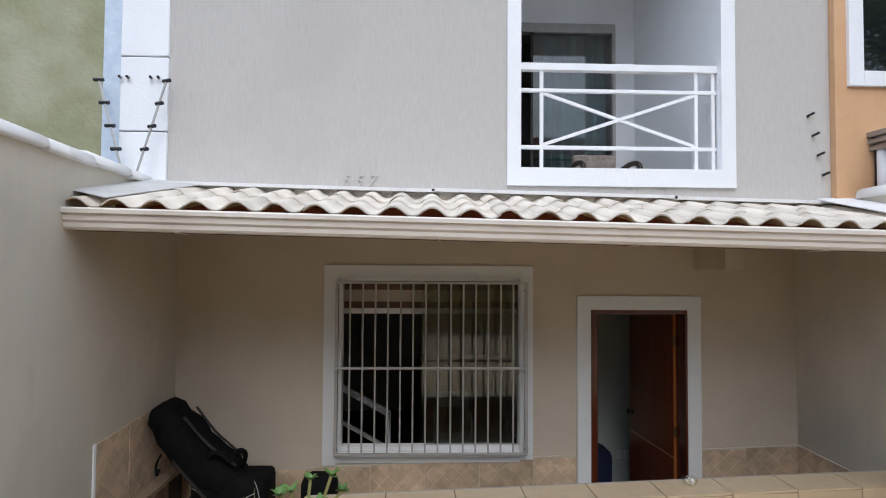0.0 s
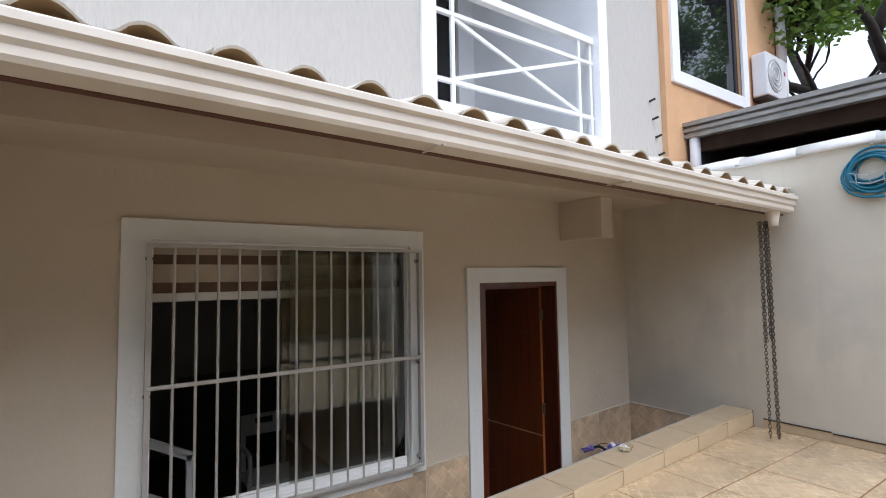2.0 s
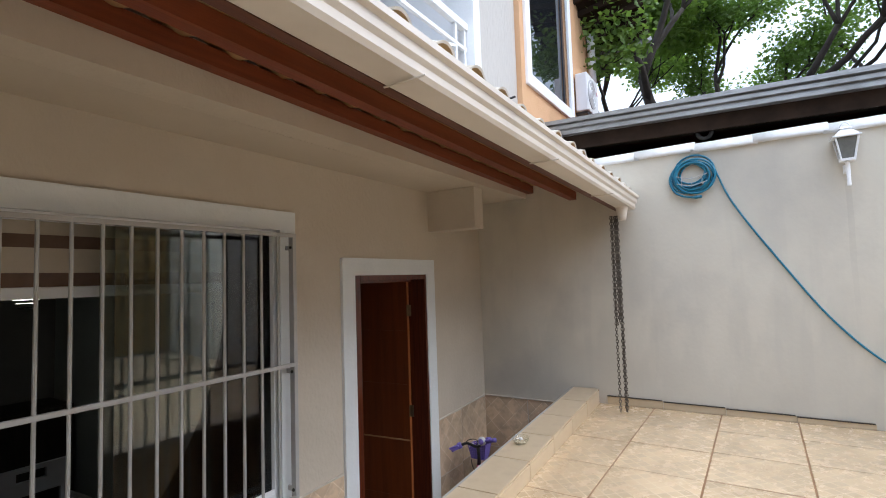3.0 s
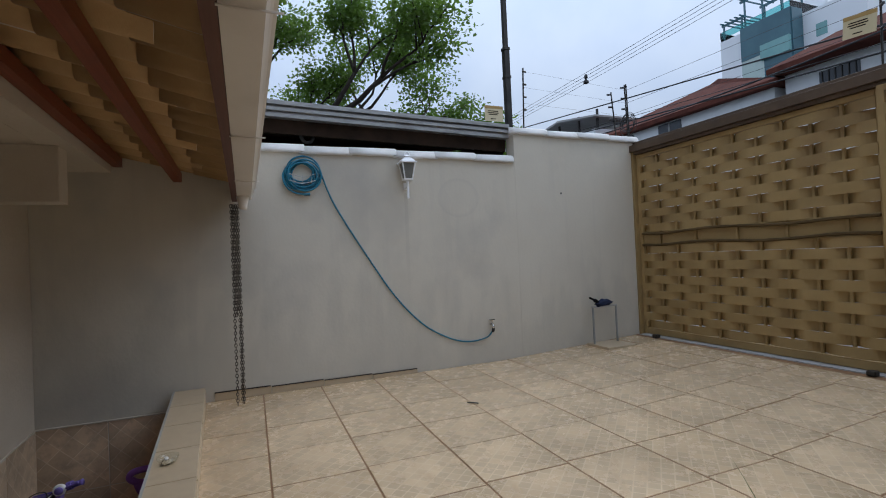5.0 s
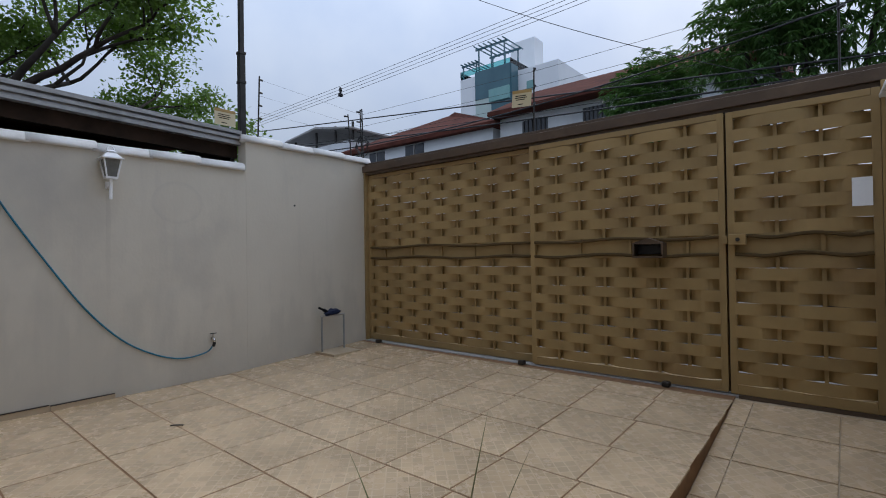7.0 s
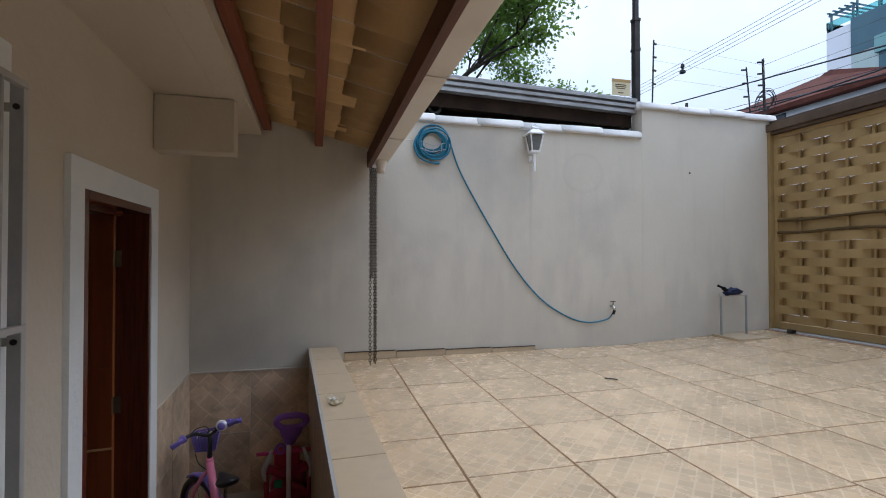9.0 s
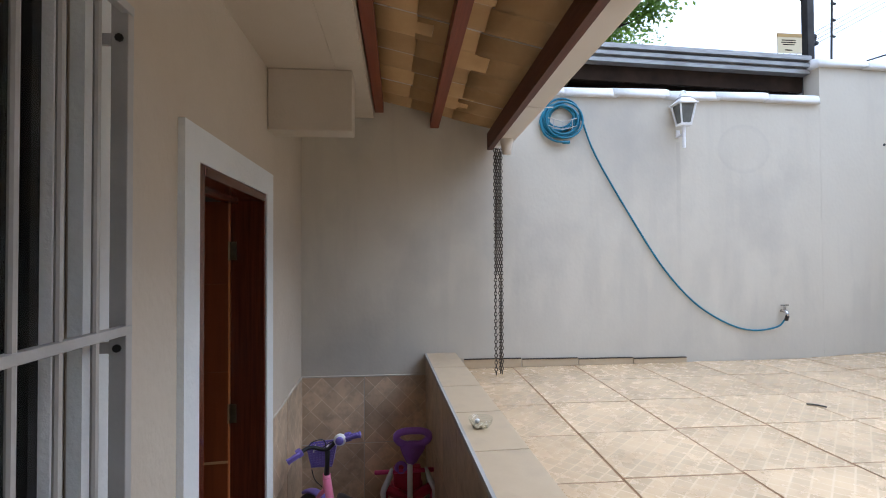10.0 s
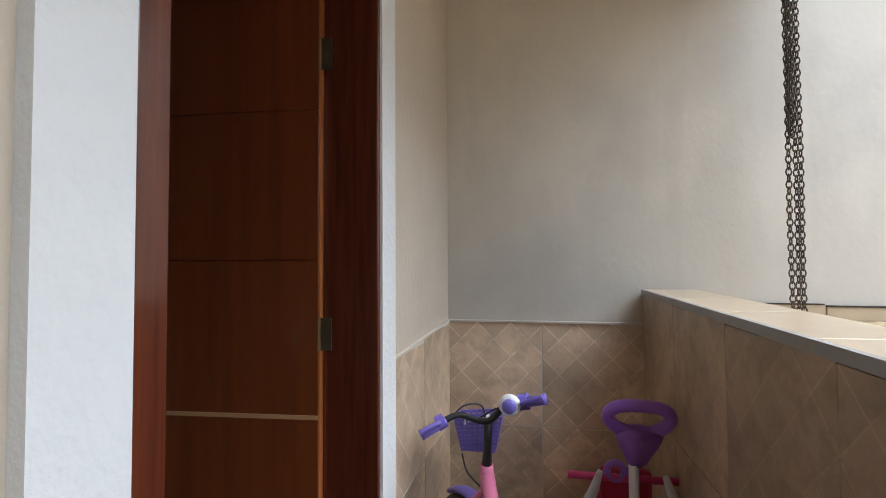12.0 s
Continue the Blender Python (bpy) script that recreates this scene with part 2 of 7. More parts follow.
# faint drips and an old ring-shaped mark on the yard wall
N, L = M_YARD.node_tree.nodes, M_YARD.node_tree.links
yard_bsdf = N["Principled BSDF"]
yard_src = yard_bsdf.inputs["Base Color"].links[0].from_socket
y_co = N.new("ShaderNodeTexCoord")
y_map = N.new("ShaderNodeMapping")
y_map.inputs["Scale"].default_value = (1, 6.5, 0.55)
L.new(y_co.outputs["Object"], y_map.inputs[0])
y_noise = N.new("ShaderNodeTexNoise")
y_noise.inputs["Scale"].default_value = 1.5
y_noise.inputs["Detail"].default_value = 3
L.new(y_map.outputs[0], y_noise.inputs["Vector"])
y_drip = N.new("ShaderNodeMapRange")
y_drip.inputs["From Min"].default_value, y_drip.inputs["From Max"].default_value = 0.56, 0.66
y_drip.inputs["To Max"].default_value = 0.14
L.new(y_noise.outputs["Fac"], y_drip.inputs["Value"])
y_mix = N.new("ShaderNodeMixRGB")
y_mix.inputs[2].default_value = (0.455, 0.42, 0.37, 1)
L.new(y_drip.outputs[0], y_mix.inputs[0])
L.new(yard_src, y_mix.inputs[1])
y_flat = N.new("ShaderNodeVectorMath")
y_flat.operation = "MULTIPLY"
y_flat.inputs[1].default_value = (0, 1, 1.15)
L.new(y_co.outputs["Object"], y_flat.inputs[0])
y_dist = N.new("ShaderNodeVectorMath")
y_dist.operation = "DISTANCE"
y_dist.inputs[1].default_value = (0, 0.62, 1.62 * 1.15)
L.new(y_flat.outputs[0], y_dist.inputs[0])
y_ring = N.new("ShaderNodeValToRGB")
y_ring.color_ramp.elements[0].position, y_ring.color_ramp.elements[0].color = 0.17, (0, 0, 0, 1)
y_ring.color_ramp.elements[1].position, y_ring.color_ramp.elements[1].color = 0.21, (0.2, 0.2, 0.2, 1)
y_end = y_ring.color_ramp.elements.new(0.225)
y_end.color = (0, 0, 0, 1)
L.new(y_dist.outputs["Value"], y_ring.inputs[0])
y_mix2 = N.new("ShaderNodeMixRGB")
y_mix2.inputs[2].default_value = (0.44, 0.405, 0.36, 1)
L.new(y_ring.outputs[0], y_mix2.inputs[0])
L.new(y_mix.outputs[0], y_mix2.inputs[1])
# damp that has risen from the floor in ragged tongues
y_sep = N.new("ShaderNodeSeparateXYZ")
L.new(y_co.outputs["Object"], y_sep.inputs[0])
y_rag_map = N.new("ShaderNodeMapping")
y_rag_map.inputs["Scale"].default_value = (1, 3.2, 1.1)
L.new(y_co.outputs["Object"], y_rag_map.inputs[0])
y_rag = N.new("ShaderNodeTexNoise")
y_rag.inputs["Scale"].default_value = 1.5
y_rag.inputs["Detail"].default_value = 6
L.new(y_rag_map.outputs[0], y_rag.inputs["Vector"])
y_low = N.new("ShaderNodeMath")
y_low.operation = "MULTIPLY_ADD"
y_low.inputs[1].default_value, y_low.inputs[2].default_value = -0.42, 0.32
L.new(y_sep.outputs["Z"], y_low.inputs[0])
y_sum = N.new("ShaderNodeMath")
y_sum.operation = "ADD"
L.new(y_low.outputs[0], y_sum.inputs[0])
L.new(y_rag.outputs["Fac"], y_sum.inputs[1])
y_damp = N.new("ShaderNodeMapRange")
y_damp.inputs["From Min"].default_value, y_damp.inputs["From Max"].default_value = 0.50, 0.66
y_damp.inputs["To Max"].default_value = 0.20
L.new(y_sum.outputs[0], y_damp.inputs["Value"])
y_mix3 = N.new("ShaderNodeMixRGB")
y_mix3.inputs[2].default_value = (0.36, 0.345, 0.30, 1)
L.new(y_damp.outputs[0], y_mix3.inputs[0])
L.new(y_mix2.outputs[0], y_mix3.inputs[1])
# the run of water below the lantern
y_run = N.new("ShaderNodeMath")
y_run.operation = "COMPARE"
y_run.inputs[1].default_value, y_run.inputs[2].default_value = 1.175, 0.016
y_wob = N.new("ShaderNodeMath")
y_wob.operation = "MULTIPLY_ADD"
y_wob.inputs[1].default_value = 0.03
L.new(y_rag.outputs["Fac"], y_wob.inputs[0])
L.new(y_sep.outputs["Y"], y_wob.inputs[2])
L.new(y_wob.outputs[0], y_run.inputs[0])
y_below = N.new("ShaderNodeMapRange")
y_below.inputs["From Min"].default_value, y_below.inputs["From Max"].default_value = 0.5, 1.6
y_below.inputs["To Max"].default_value = 0.22
L.new(y_sep.outputs["Z"], y_below.inputs["Value"])
y_cut = N.new("ShaderNodeMath")
y_cut.operation = "LESS_THAN"
y_cut.inputs[1].default_value = 1.66
L.new(y_sep.outputs["Z"], y_cut.inputs[0])
y_m1 = N.new("ShaderNodeMath")
y_m1.operation = "MULTIPLY"
L.new(y_run.outputs[0], y_m1.inputs[0])
L.new(y_below.outputs[0], y_m1.inputs[1])
y_m2 = N.new("ShaderNodeMath")
y_m2.operation = "MULTIPLY"
L.new(y_m1.outputs[0], y_m2.inputs[0])
L.new(y_cut.outputs[0], y_m2.inputs[1])
y_mix4 = N.new("ShaderNodeMixRGB")
y_mix4.inputs[2].default_value = (0.36, 0.325, 0.27, 1)
L.new(y_m2.outputs[0], y_mix4.inputs[0])
L.new(y_mix3.outputs[0], y_mix4.inputs[1])
L.new(y_mix4.outputs[0], yard_bsdf.inputs["Base Color"])
M_WHITE = mk("white_paint", (0.84, 0.85, 0.86), (0.88, 0.89, 0.90), 0.55, scale=4, bump=0.25, bscale=60)
M_CASING = mk("white_casing_paint", (0.73, 0.755, 0.76), (0.78, 0.80, 0.80), 0.6, scale=5, bump=0.35, bscale=50)
M_COPING = mk("white_coping", (0.70, 0.69, 0.67), (0.78, 0.77, 0.76), 0.7, scale=9, bump=0.3, bscale=50, stain=(0.5, 0.48, 0.45), sscale=3, sfrom=0.6)
M_SOFFIT = mk("soffit_paint", (0.555, 0.48, 0.385), (0.59, 0.515, 0.42), 0.8, scale=2, bump=0.15, bscale=30)
M_GREEN = mk("olive_render", (0.26, 0.265, 0.15), (0.33, 0.33, 0.20), 0.9, scale=5, bump=0.6, bscale=28, stain=(0.42, 0.41, 0.29), sscale=1.6, sfrom=0.45, sto=0.7)
M_METAL = mk("galvanised_sheet", (0.46, 0.55, 0.64), (0.60, 0.68, 0.76), 0.45, 0.15, scale=14, bump=0.1, bscale=30)
M_PEACH = mk("peach_render", (0.62, 0.36, 0.19), (0.68, 0.41, 0.23), 0.85, scale=4, bump=0.4, bscale=60, stain=(0.55, 0.33, 0.18), sscale=1.5)
M_WOOD = mk("red_brown_varnished_wood", (0.14, 0.031, 0.0088), (0.215, 0.052, 0.014), 0.3, scale=2.5, stretch=(9, 9, 0.5), bump=0.02, bscale=6, coat=0.6)
M_JAMB = mk("dark_varnished_wood", (0.07, 0.016, 0.008), (0.13, 0.030, 0.013), 0.25, scale=3.5, stretch=(16, 16, 0.8), bump=0.1, bscale=6, coat=0.4)
M_DOORPALE = mk("pale_wood_edge", (0.42, 0.13, 0.035), (0.5, 0.17, 0.05), 0.4, scale=5, stretch=(10, 10, 1))
M_INLAY = mk("pale_inlay", (0.45, 0.25, 0.12), (0.5, 0.3, 0.15), 0.4)
M_PURLIN = mk("stained_rafter_wood", (0.15, 0.033, 0.013), (0.22, 0.052, 0.02), 0.5, scale=4, stretch=(0.6, 12, 12), bump=0.12, bscale=10)
M_FASCIA = mk("dark_stained_fascia", (0.085, 0.030, 0.018), (0.13, 0.046, 0.027), 0.6, scale=4, stretch=(0.6, 12, 12), bump=0.1, bscale=10)
M_ROOFTILE = mk("cream_roof_tile", (0.58, 0.515, 0.43), (0.68, 0.615, 0.53), 0.75, scale=7, bump=0.25, bscale=70, stain=(0.44, 0.375, 0.30), sscale=3.5, vary=0.12)
M_ROOFUNDER = mk("raw_clay_tile", (0.46, 0.29, 0.13), (0.56, 0.37, 0.18), 0.8, scale=6, bump=0.2, bscale=50, stain=(0.36, 0.21, 0.09), sscale=4, vary=0.12)
M_GUTTER = mk("cream_gutter_sheet", (0.66, 0.60, 0.53), (0.71, 0.65, 0.58), 0.42, scale=3, bump=0.05, bscale=20, stain=(0.58, 0.51, 0.44), sscale=2.5)
M_FLOOR = mk_tile("glazed_floor_tile", (0.62, 0.45, 0.275), (0.47, 0.35, 0.22), (0.67, 0.515, 0.335), 0.058, 0.22, (0.52, 0.37, 0.22), 0.0045, 0.13)
M_PLAINTILE = mk("plain_floor_tile", (0.50, 0.385, 0.25), (0.57, 0.45, 0.305), 0.3, scale=7, bump=0.04, bscale=40, stain=(0.42, 0.315, 0.205), sscale=7, vary=0.07)
M_DADO = mk_tile("brown_wall_tile", (0.68, 0.515, 0.355), (0.53, 0.395, 0.27), (0.78, 0.65, 0.50), 0.107, 0.3, (0.45, 0.34, 0.235), 0.0028, 0.30)
# kin to M_DADO, taken darker for the shade on the kerb's house side
M_KERBFACE = mk_tile("shaded_kerb_tile", (0.42, 0.305, 0.195), (0.36, 0.26, 0.165), (0.47, 0.35, 0.23), 0.107, 0.3, (0.27, 0.19, 0.12), 0.0028, 0.28)
M_GROUT = mk("grey_brown_grout", (0.20, 0.112, 0.058), (0.29, 0.165, 0.088), 0.95, spec=0.1, scale=8, bump=0.2)
M_GROUTPALE = mk("pale_grout", (0.55, 0.50, 0.43), (0.62, 0.57, 0.5), 0.9, scale=8)
M_GATE = mk("ochre_gate_paint", (0.305, 0.20, 0.078), (0.36, 0.243, 0.10), 0.6, 0.0, scale=5, bump=0.08, bscale=30, stain=(0.24, 0.148, 0.06), sscale=2.2, vary=0.09)
# gate brown with the shadow on the middle rails mixed into it
M_GATERAIL = mk("shadowed_gate_bar", (0.085, 0.055, 0.026), (0.12, 0.08, 0.037), 0.9, scale=6, spec=0.1, bump=0.1)
M_GATEDARK = mk("brown_gate_beam", (0.07, 0.042, 0.024), (0.10, 0.062, 0.036), 0.5, 0.0, scale=6, bump=0.1, stain=(0.13, 0.085, 0.05), sscale=3)
M_GRILLE = mk("silver_bar_paint", (0.40, 0.39, 0.375), (0.48, 0.47, 0.455), 0.4, 0.15, scale=8, bump=0.05)
M_DARKMETAL = mk("dark_steel", (0.03, 0.028, 0.026), (0.055, 0.05, 0.045), 0.45, 0.7, scale=12)
M_CHAIN = mk("weathered_chain_steel", (0.07, 0.06, 0.05), (0.16, 0.135, 0.11), 0.5, 0.8, scale=20)
M_BLACK = mk("black_cloth", (0.004, 0.004, 0.0045), (0.009, 0.009, 0.010), 0.9, spec=0.15, scale=10, bump=0.25, bscale=90)
M_BLACKPL = mk("black_plastic", (0.012, 0.012, 0.013), (0.02, 0.02, 0.022), 0.4, scale=10)
M_BLUEHOSE = mk("blue_hose_rubber", (0.007, 0.14, 0.23), (0.010, 0.18, 0.28), 0.35, scale=20)
M_CHROME = mk("worn_chrome", (0.55, 0.55, 0.56), (0.65, 0.65, 0.66), 0.25, 0.9, scale=20)
M_BRASS = mk("dull_brass", (0.20, 0.155, 0.09), (0.32, 0.25, 0.15), 0.4, 0.8, scale=20)
M_BLUE = mk("blue_cloth", (0.006, 0.012, 0.042), (0.011, 0.022, 0.07), 0.8, scale=20, bump=0.3)
M_GLASS = mk_glass("window_glass", (0.78, 0.81, 0.80), 0.0, 1.8)
M_BOWL = mk_glass("bowl_glass", (0.94, 0.95, 0.94), 0.05, 1.0)
M_BOWL.node_tree.nodes["Mix Shader"].inputs[0].default_value = 0.05
M_BOWL.node_tree.links.remove(M_BOWL.node_tree.nodes["Mix Shader"].inputs[0].links[0])
M_FLASH = mk("grey_sheet_flashing", (0.42, 0.41, 0.39), (0.52, 0.51, 0.49), 0.6, 0.0, scale=6)
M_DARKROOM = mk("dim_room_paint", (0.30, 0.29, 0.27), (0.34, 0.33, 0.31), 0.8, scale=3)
M_ROOMGREY = mk("green_grey_room_paint", (0.60, 0.66, 0.62), (0.65, 0.70, 0.67), 0.8, scale=3)
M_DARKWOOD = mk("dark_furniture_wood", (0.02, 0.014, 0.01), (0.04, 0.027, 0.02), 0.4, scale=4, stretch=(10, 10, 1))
M_EARTH = mk("street_asphalt", (0.045, 0.044, 0.043), (0.07, 0.068, 0.065), 0.9, scale=3, bump=0.3, stain=(0.04, 0.038, 0.036), sscale=0.7)
M_CONCRETE = mk("grey_concrete", (0.33, 0.32, 0.31), (0.40, 0.39, 0.375), 0.85, scale=4, bump=0.3, bscale=40)


# ---- large structure ----
RIGHT_TURN = math.atan2(3.632 - 3.51, 3.95 + 1.6)
LEFT_TURN = math.atan2(0.50, 5.55)


def right_x(y):
    return 3.51 + (3.95 - y) * 0.022


def left_x(y):
    return -1.71 + (3.95 - y) * 0.09


def patio_z(y):
    return max(0.0, (0.2 - y) * 0.043)


def wall_along(name, face, sign, y0, y1, z0, z1, mat, label, thick=0.15):
    """An upright wall along the yard's side; face gives its visible side's x."""
    bm = bmesh.new()
    pts = [(face(y0), y0), (face(y1), y1), (face(y1) + sign * thick, y1), (face(y0) + sign * thick, y0)]
    prism(bm, pts, "z", z0, z1)
    return setting(name, bm, mat, label, "wall")


# lower front wall of the house with its window and door openings
bm = bmesh.new()
for x0, x1, z0, z1 in ((-1.9, -0.40, -1.1, 1.78), (-0.40, 1.17, -1.1, -0.10), (-0.40, 1.17, 1.385, 1.78), (1.17, 1.733, -1.1, 1.78), (1.733, 2.595, 1.135, 1.78), (2.595, 3.7, -1.1, 1.78)):
    bx(bm, x0, x1, 3.95, 4.10, z0, z1)
setting("wall_north", bm, M_WALL, "taupe painted front wall of the house", "wall")

# upper storey, standing proud of the lower wall, with the balcony opening
bm = bmesh.new()
for x0, x1, z0, z1 in ((-1.552, 1.035, 1.99, 6.2), (1.035, 2.563, 1.99, 2.20), (1.035, 2.563, 4.45, 6.2), (2.563, 3.412, 1.99, 6.2)):
    bx(bm, x0, x1, 3.45, 3.60, z0, z1)
setting("wall_upper_north", bm, M_FACADE, "light grey scratched render upper facade", "wall")
setting("wall_overhang_edge", box(-1.63, 3.505, 3.45, 3.60, 1.78, 1.989), M_WALL, "smooth painted edge of the overhanging storey", "wall")
setting("soffit", box(-1.9, 3.7, 3.602, 4.2, 1.78, 1.95), M_SOFFIT, "painted underside of the overhanging storey", "ceiling")
bm = bmesh.new()
bx(bm, 2.629, 2.773, 3.515, 3.949, 1.457, 1.779, 0.006)
setting("beam_stub", bm, M_WALL, "painted concrete beam end under the overhang", "beam")

# balcony recess
bm = bmesh.new()
bx(bm, 0.88, 1.03, 3.60, 5.0, 1.95, 4.6)
bx(bm, 2.568, 2.74, 3.60, 5.0, 1.95, 4.6)
bx(bm, 0.90, 1.20, 5.0, 5.15, 1.95, 4.6)
bx(bm, 2.36, 2.74, 5.0, 5.15, 1.95, 4.6)
bx(bm, 1.20, 2.36, 5.0, 5.15, 4.09, 4.6)
setting("wall_balcony", bm, M_WHITE, "white painted balcony recess walls", "wall")
setting("floor_balcony", box(1.05, 2.59, 3.602, 5.0, 1.951, 2.05), M_CONCRETE, "balcony floor slab", "floor")
setting("ceiling_balcony", box(1.05, 2.59, 3.602, 5.0, 4.45, 4.6), M_WHITE, "white balcony ceiling", "ceiling")

# casing round the balcony opening
bm = bmesh.new()
for x0, x1, z0, z1 in ((0.938, 1.04, 2.077, 4.55), (2.558, 2.666, 2.077, 4.55), (1.04, 2.558, 2.077, 2.212), (1.04, 2.558, 4.44, 4.55)):
    bx(bm, x0, x1, 3.425, 3.61, z0, z1)
setting("trim_balcony", bm, M_WHITE, "white painted surround of the balcony opening", "trim")

# white pilaster and metal flashing at the joint with the neighbour
bm = bmesh.new()
for z0, z1 in ((2.07, 2.435), (2.445, 2.985), (2.995, 4.1), (4.11, 6.2)):
    bx(bm, -1.893, -1.551, 3.43, 3.62, z0, z1, 0.006)
setting("pilaster", bm, M_WHITE, "white plastered corner strip in courses", "pilaster")
setting("flashing_strip", box(-2.022, -1.895, 3.44, 3.62, 1.9, 6.2), M_METAL, "galvanised sheet strip between two houses", "flashing")
setting("wall_neighbour_west", box(-8.0, -2.024, 3.45, 3.75, -0.5, 6.4), M_GREEN, "olive green rough rendered neighbouring wall", "wall")

# side walls of the yard
wall_along("wall_west", left_x, -1, -2.0, 3.949, -1.1, 2.06, M_YARD, "taupe painted boundary wall", 0.14)
wall_along("wall_east_low", right_x, 1, -0.03, 3.949, -1.1, 2.0, M_YARD, "taupe painted boundary wall with faint damp stains")
wall_along("wall_east_high", right_x, 1, -1.75, -0.031, -1.1, 2.29, M_YARD, "taupe painted boundary wall, higher near the gate")

# ground, patio slab, passage and stairs
setting("ground", box(-60, 90, -110, 60, -1.6, -1.2), M_EARTH, "concrete ground", "ground")
bm = bmesh.new()
prism(bm, [(-1.62, 0.0755), (0.2, -0.003), (2.92, -0.003), (2.92, -1.19), (-1.62, -1.19)], "x", -0.38, 3.75)
setting("floor", bm, M_GROUT, "tiled raised parking patio", "floor")


def kerb_y(x):
    """Outer edge of the kerb, which runs a little askew to the house."""
    return 3.088 - 0.046 * (3.5 - x)


def kerb_z(x):
    return 0.122 - 0.0155 * (3.5 - x)


bm = bmesh.new()
cs = [[bm.verts.new(p) for p in ((x, kerb_y(x) - 0.205, -1.19), (x, kerb_y(x) - 0.003, -1.19), (x, kerb_y(x) - 0.003, kerb_z(x) - 0.013), (x, kerb_y(x) - 0.205, kerb_z(x) - 0.013))] for x in (-0.38, 3.55)]
for k in range(4):
    bm.faces.new((cs[0][k], cs[0][(k + 1) % 4], cs[1][(k + 1) % 4], cs[1][k]))
bm.faces.new(cs[0][::-1])
bm.faces.new(cs[1])
bmesh.ops.recalc_face_normals(bm, faces=bm.faces)
setting("parapet", bm, M_GROUT, "tiled kerb wall at the patio's edge", "kerb")
bm = bmesh.new()
prism(bm, [(-2.2, 0.07), (-1.5, 0.062), (-0.2, -0.10), (0.6, -0.10), (0.6, -0.24), (1.4, -0.24), (1.4, -0.37), (2.2, -0.37), (2.2, -0.50), (3.94, -0.50), (3.94, -1.19), (-2.2, -1.19)], "x", -1.80, -0.381)
setting("floor_passage", bm, M_PLAINTILE, "tiled passage stepping down to the house", "floor")
bm = bmesh.new()
prism(bm, [(-0.38, -0.50), (0.22, -0.50), (0.22, -0.67), (0.52, -0.67), (0.52, -0.84), (0.82, -0.84), (0.82, -1.0), (3.6, -1.0), (3.6, -1.19), (-0.38, -1.19)], "y", 2.925, 3.949)
setting("floor_trench", bm, M_PLAINTILE, "tiled steps and landing before the front door", "floor")
M_PAVE = mk("worn_pavement", (0.13, 0.125, 0.12), (0.18, 0.172, 0.165), 0.9, scale=4, bump=0.3, bscale=40)
setting("road", box(-60, 90, -9.5, -3.4, -1.2, -0.02), M_EARTH, "street beyond the gate", "road")
setting("pavement", box(-60, 90, -3.4, -1.75, -1.2, 0.04), M_PAVE, "concrete pavement outside the gate", "pavement")

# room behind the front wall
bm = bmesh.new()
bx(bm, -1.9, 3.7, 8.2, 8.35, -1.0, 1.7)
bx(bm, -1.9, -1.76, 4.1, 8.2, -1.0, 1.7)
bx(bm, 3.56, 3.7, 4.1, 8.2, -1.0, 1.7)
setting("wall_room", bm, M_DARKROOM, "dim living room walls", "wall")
setting("wall_hall", box(1.62, 1.70, 5.3, 8.2, -1.0, 1.64), M_ROOMGREY, "green-grey inner partition", "wall")
setting("wall_hall_end", box(1.701, 3.56, 5.30, 5.38, -1.0, 1.64), M_ROOMGREY, "green-grey hall wall facing the door", "wall")
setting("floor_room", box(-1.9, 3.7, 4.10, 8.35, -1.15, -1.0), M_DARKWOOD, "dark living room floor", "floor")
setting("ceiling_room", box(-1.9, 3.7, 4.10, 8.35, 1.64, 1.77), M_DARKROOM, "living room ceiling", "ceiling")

# things in the dim room
for x in (2.50, 2.58):
    ob = thing("wall_socket", "white wall socket plate in the hall", "socket", (x, 5.30, -0.62), "hall sockets")
    part("plate", box(x - 0.028, x + 0.028, 5.290, 5.30, -0.675, -0.575, 0.003), M_WHITE, ob)
    part("insert", box(x - 0.013, x + 0.013, 5.287, 5.291, -0.645, -0.605), M_CASING, ob)
pouf = thing("blue_pouf", "dark blue upholstered seat in the hall", "seat", (2.10, 5.05, -1.0))
bm = bmesh.new()
bx(bm, 1.86, 2.30, 4.90, 5.24, -1.0, -0.45, 0.07)
part("cushion", bm, M_BLUE, pouf, "", True)
blind = thing("window_blind", "raised beige blind with a brown band inside the window", "blind", (0.38, 4.27, 1.3))
M_BEIGE = mk("beige_blind_cloth", (0.55, 0.47, 0.37), (0.60, 0.52, 0.42), 0.9, scale=8)
M_BROWNBAND = mk("brown_blind_band", (0.14, 0.085, 0.06), (0.18, 0.11, 0.08), 0.8, scale=8)
part("cloth", box(-0.5, 1.3, 4.25, 4.275, 1.15, 1.255), M_BEIGE, blind)
part("band", box(-0.5, 1.3, 4.245, 4.28, 1.092, 1.15), M_BROWNBAND, blind)
part("band", box(-0.5, 1.3, 4.245, 4.28, 1.255, 1.31), M_BROWNBAND, blind)
part("bottom_bar", box(-0.5, 1.3, 4.24, 4.285, 1.042, 1.092, 0.005), M_WHITE, blind, "white bottom bar")
part("headbox", box(-0.5, 1.3, 4.24, 4.29, 1.31, 1.40), M_BEIGE, blind)
pend = thing("pendant_lamp", "lit pendant lamp with stacked rings in the room", "lamp", (0.73, 6.17, 1.0))
M_GLOW = bpy.data.materials.new("lamp_glow")
M_GLOW.use_nodes = True
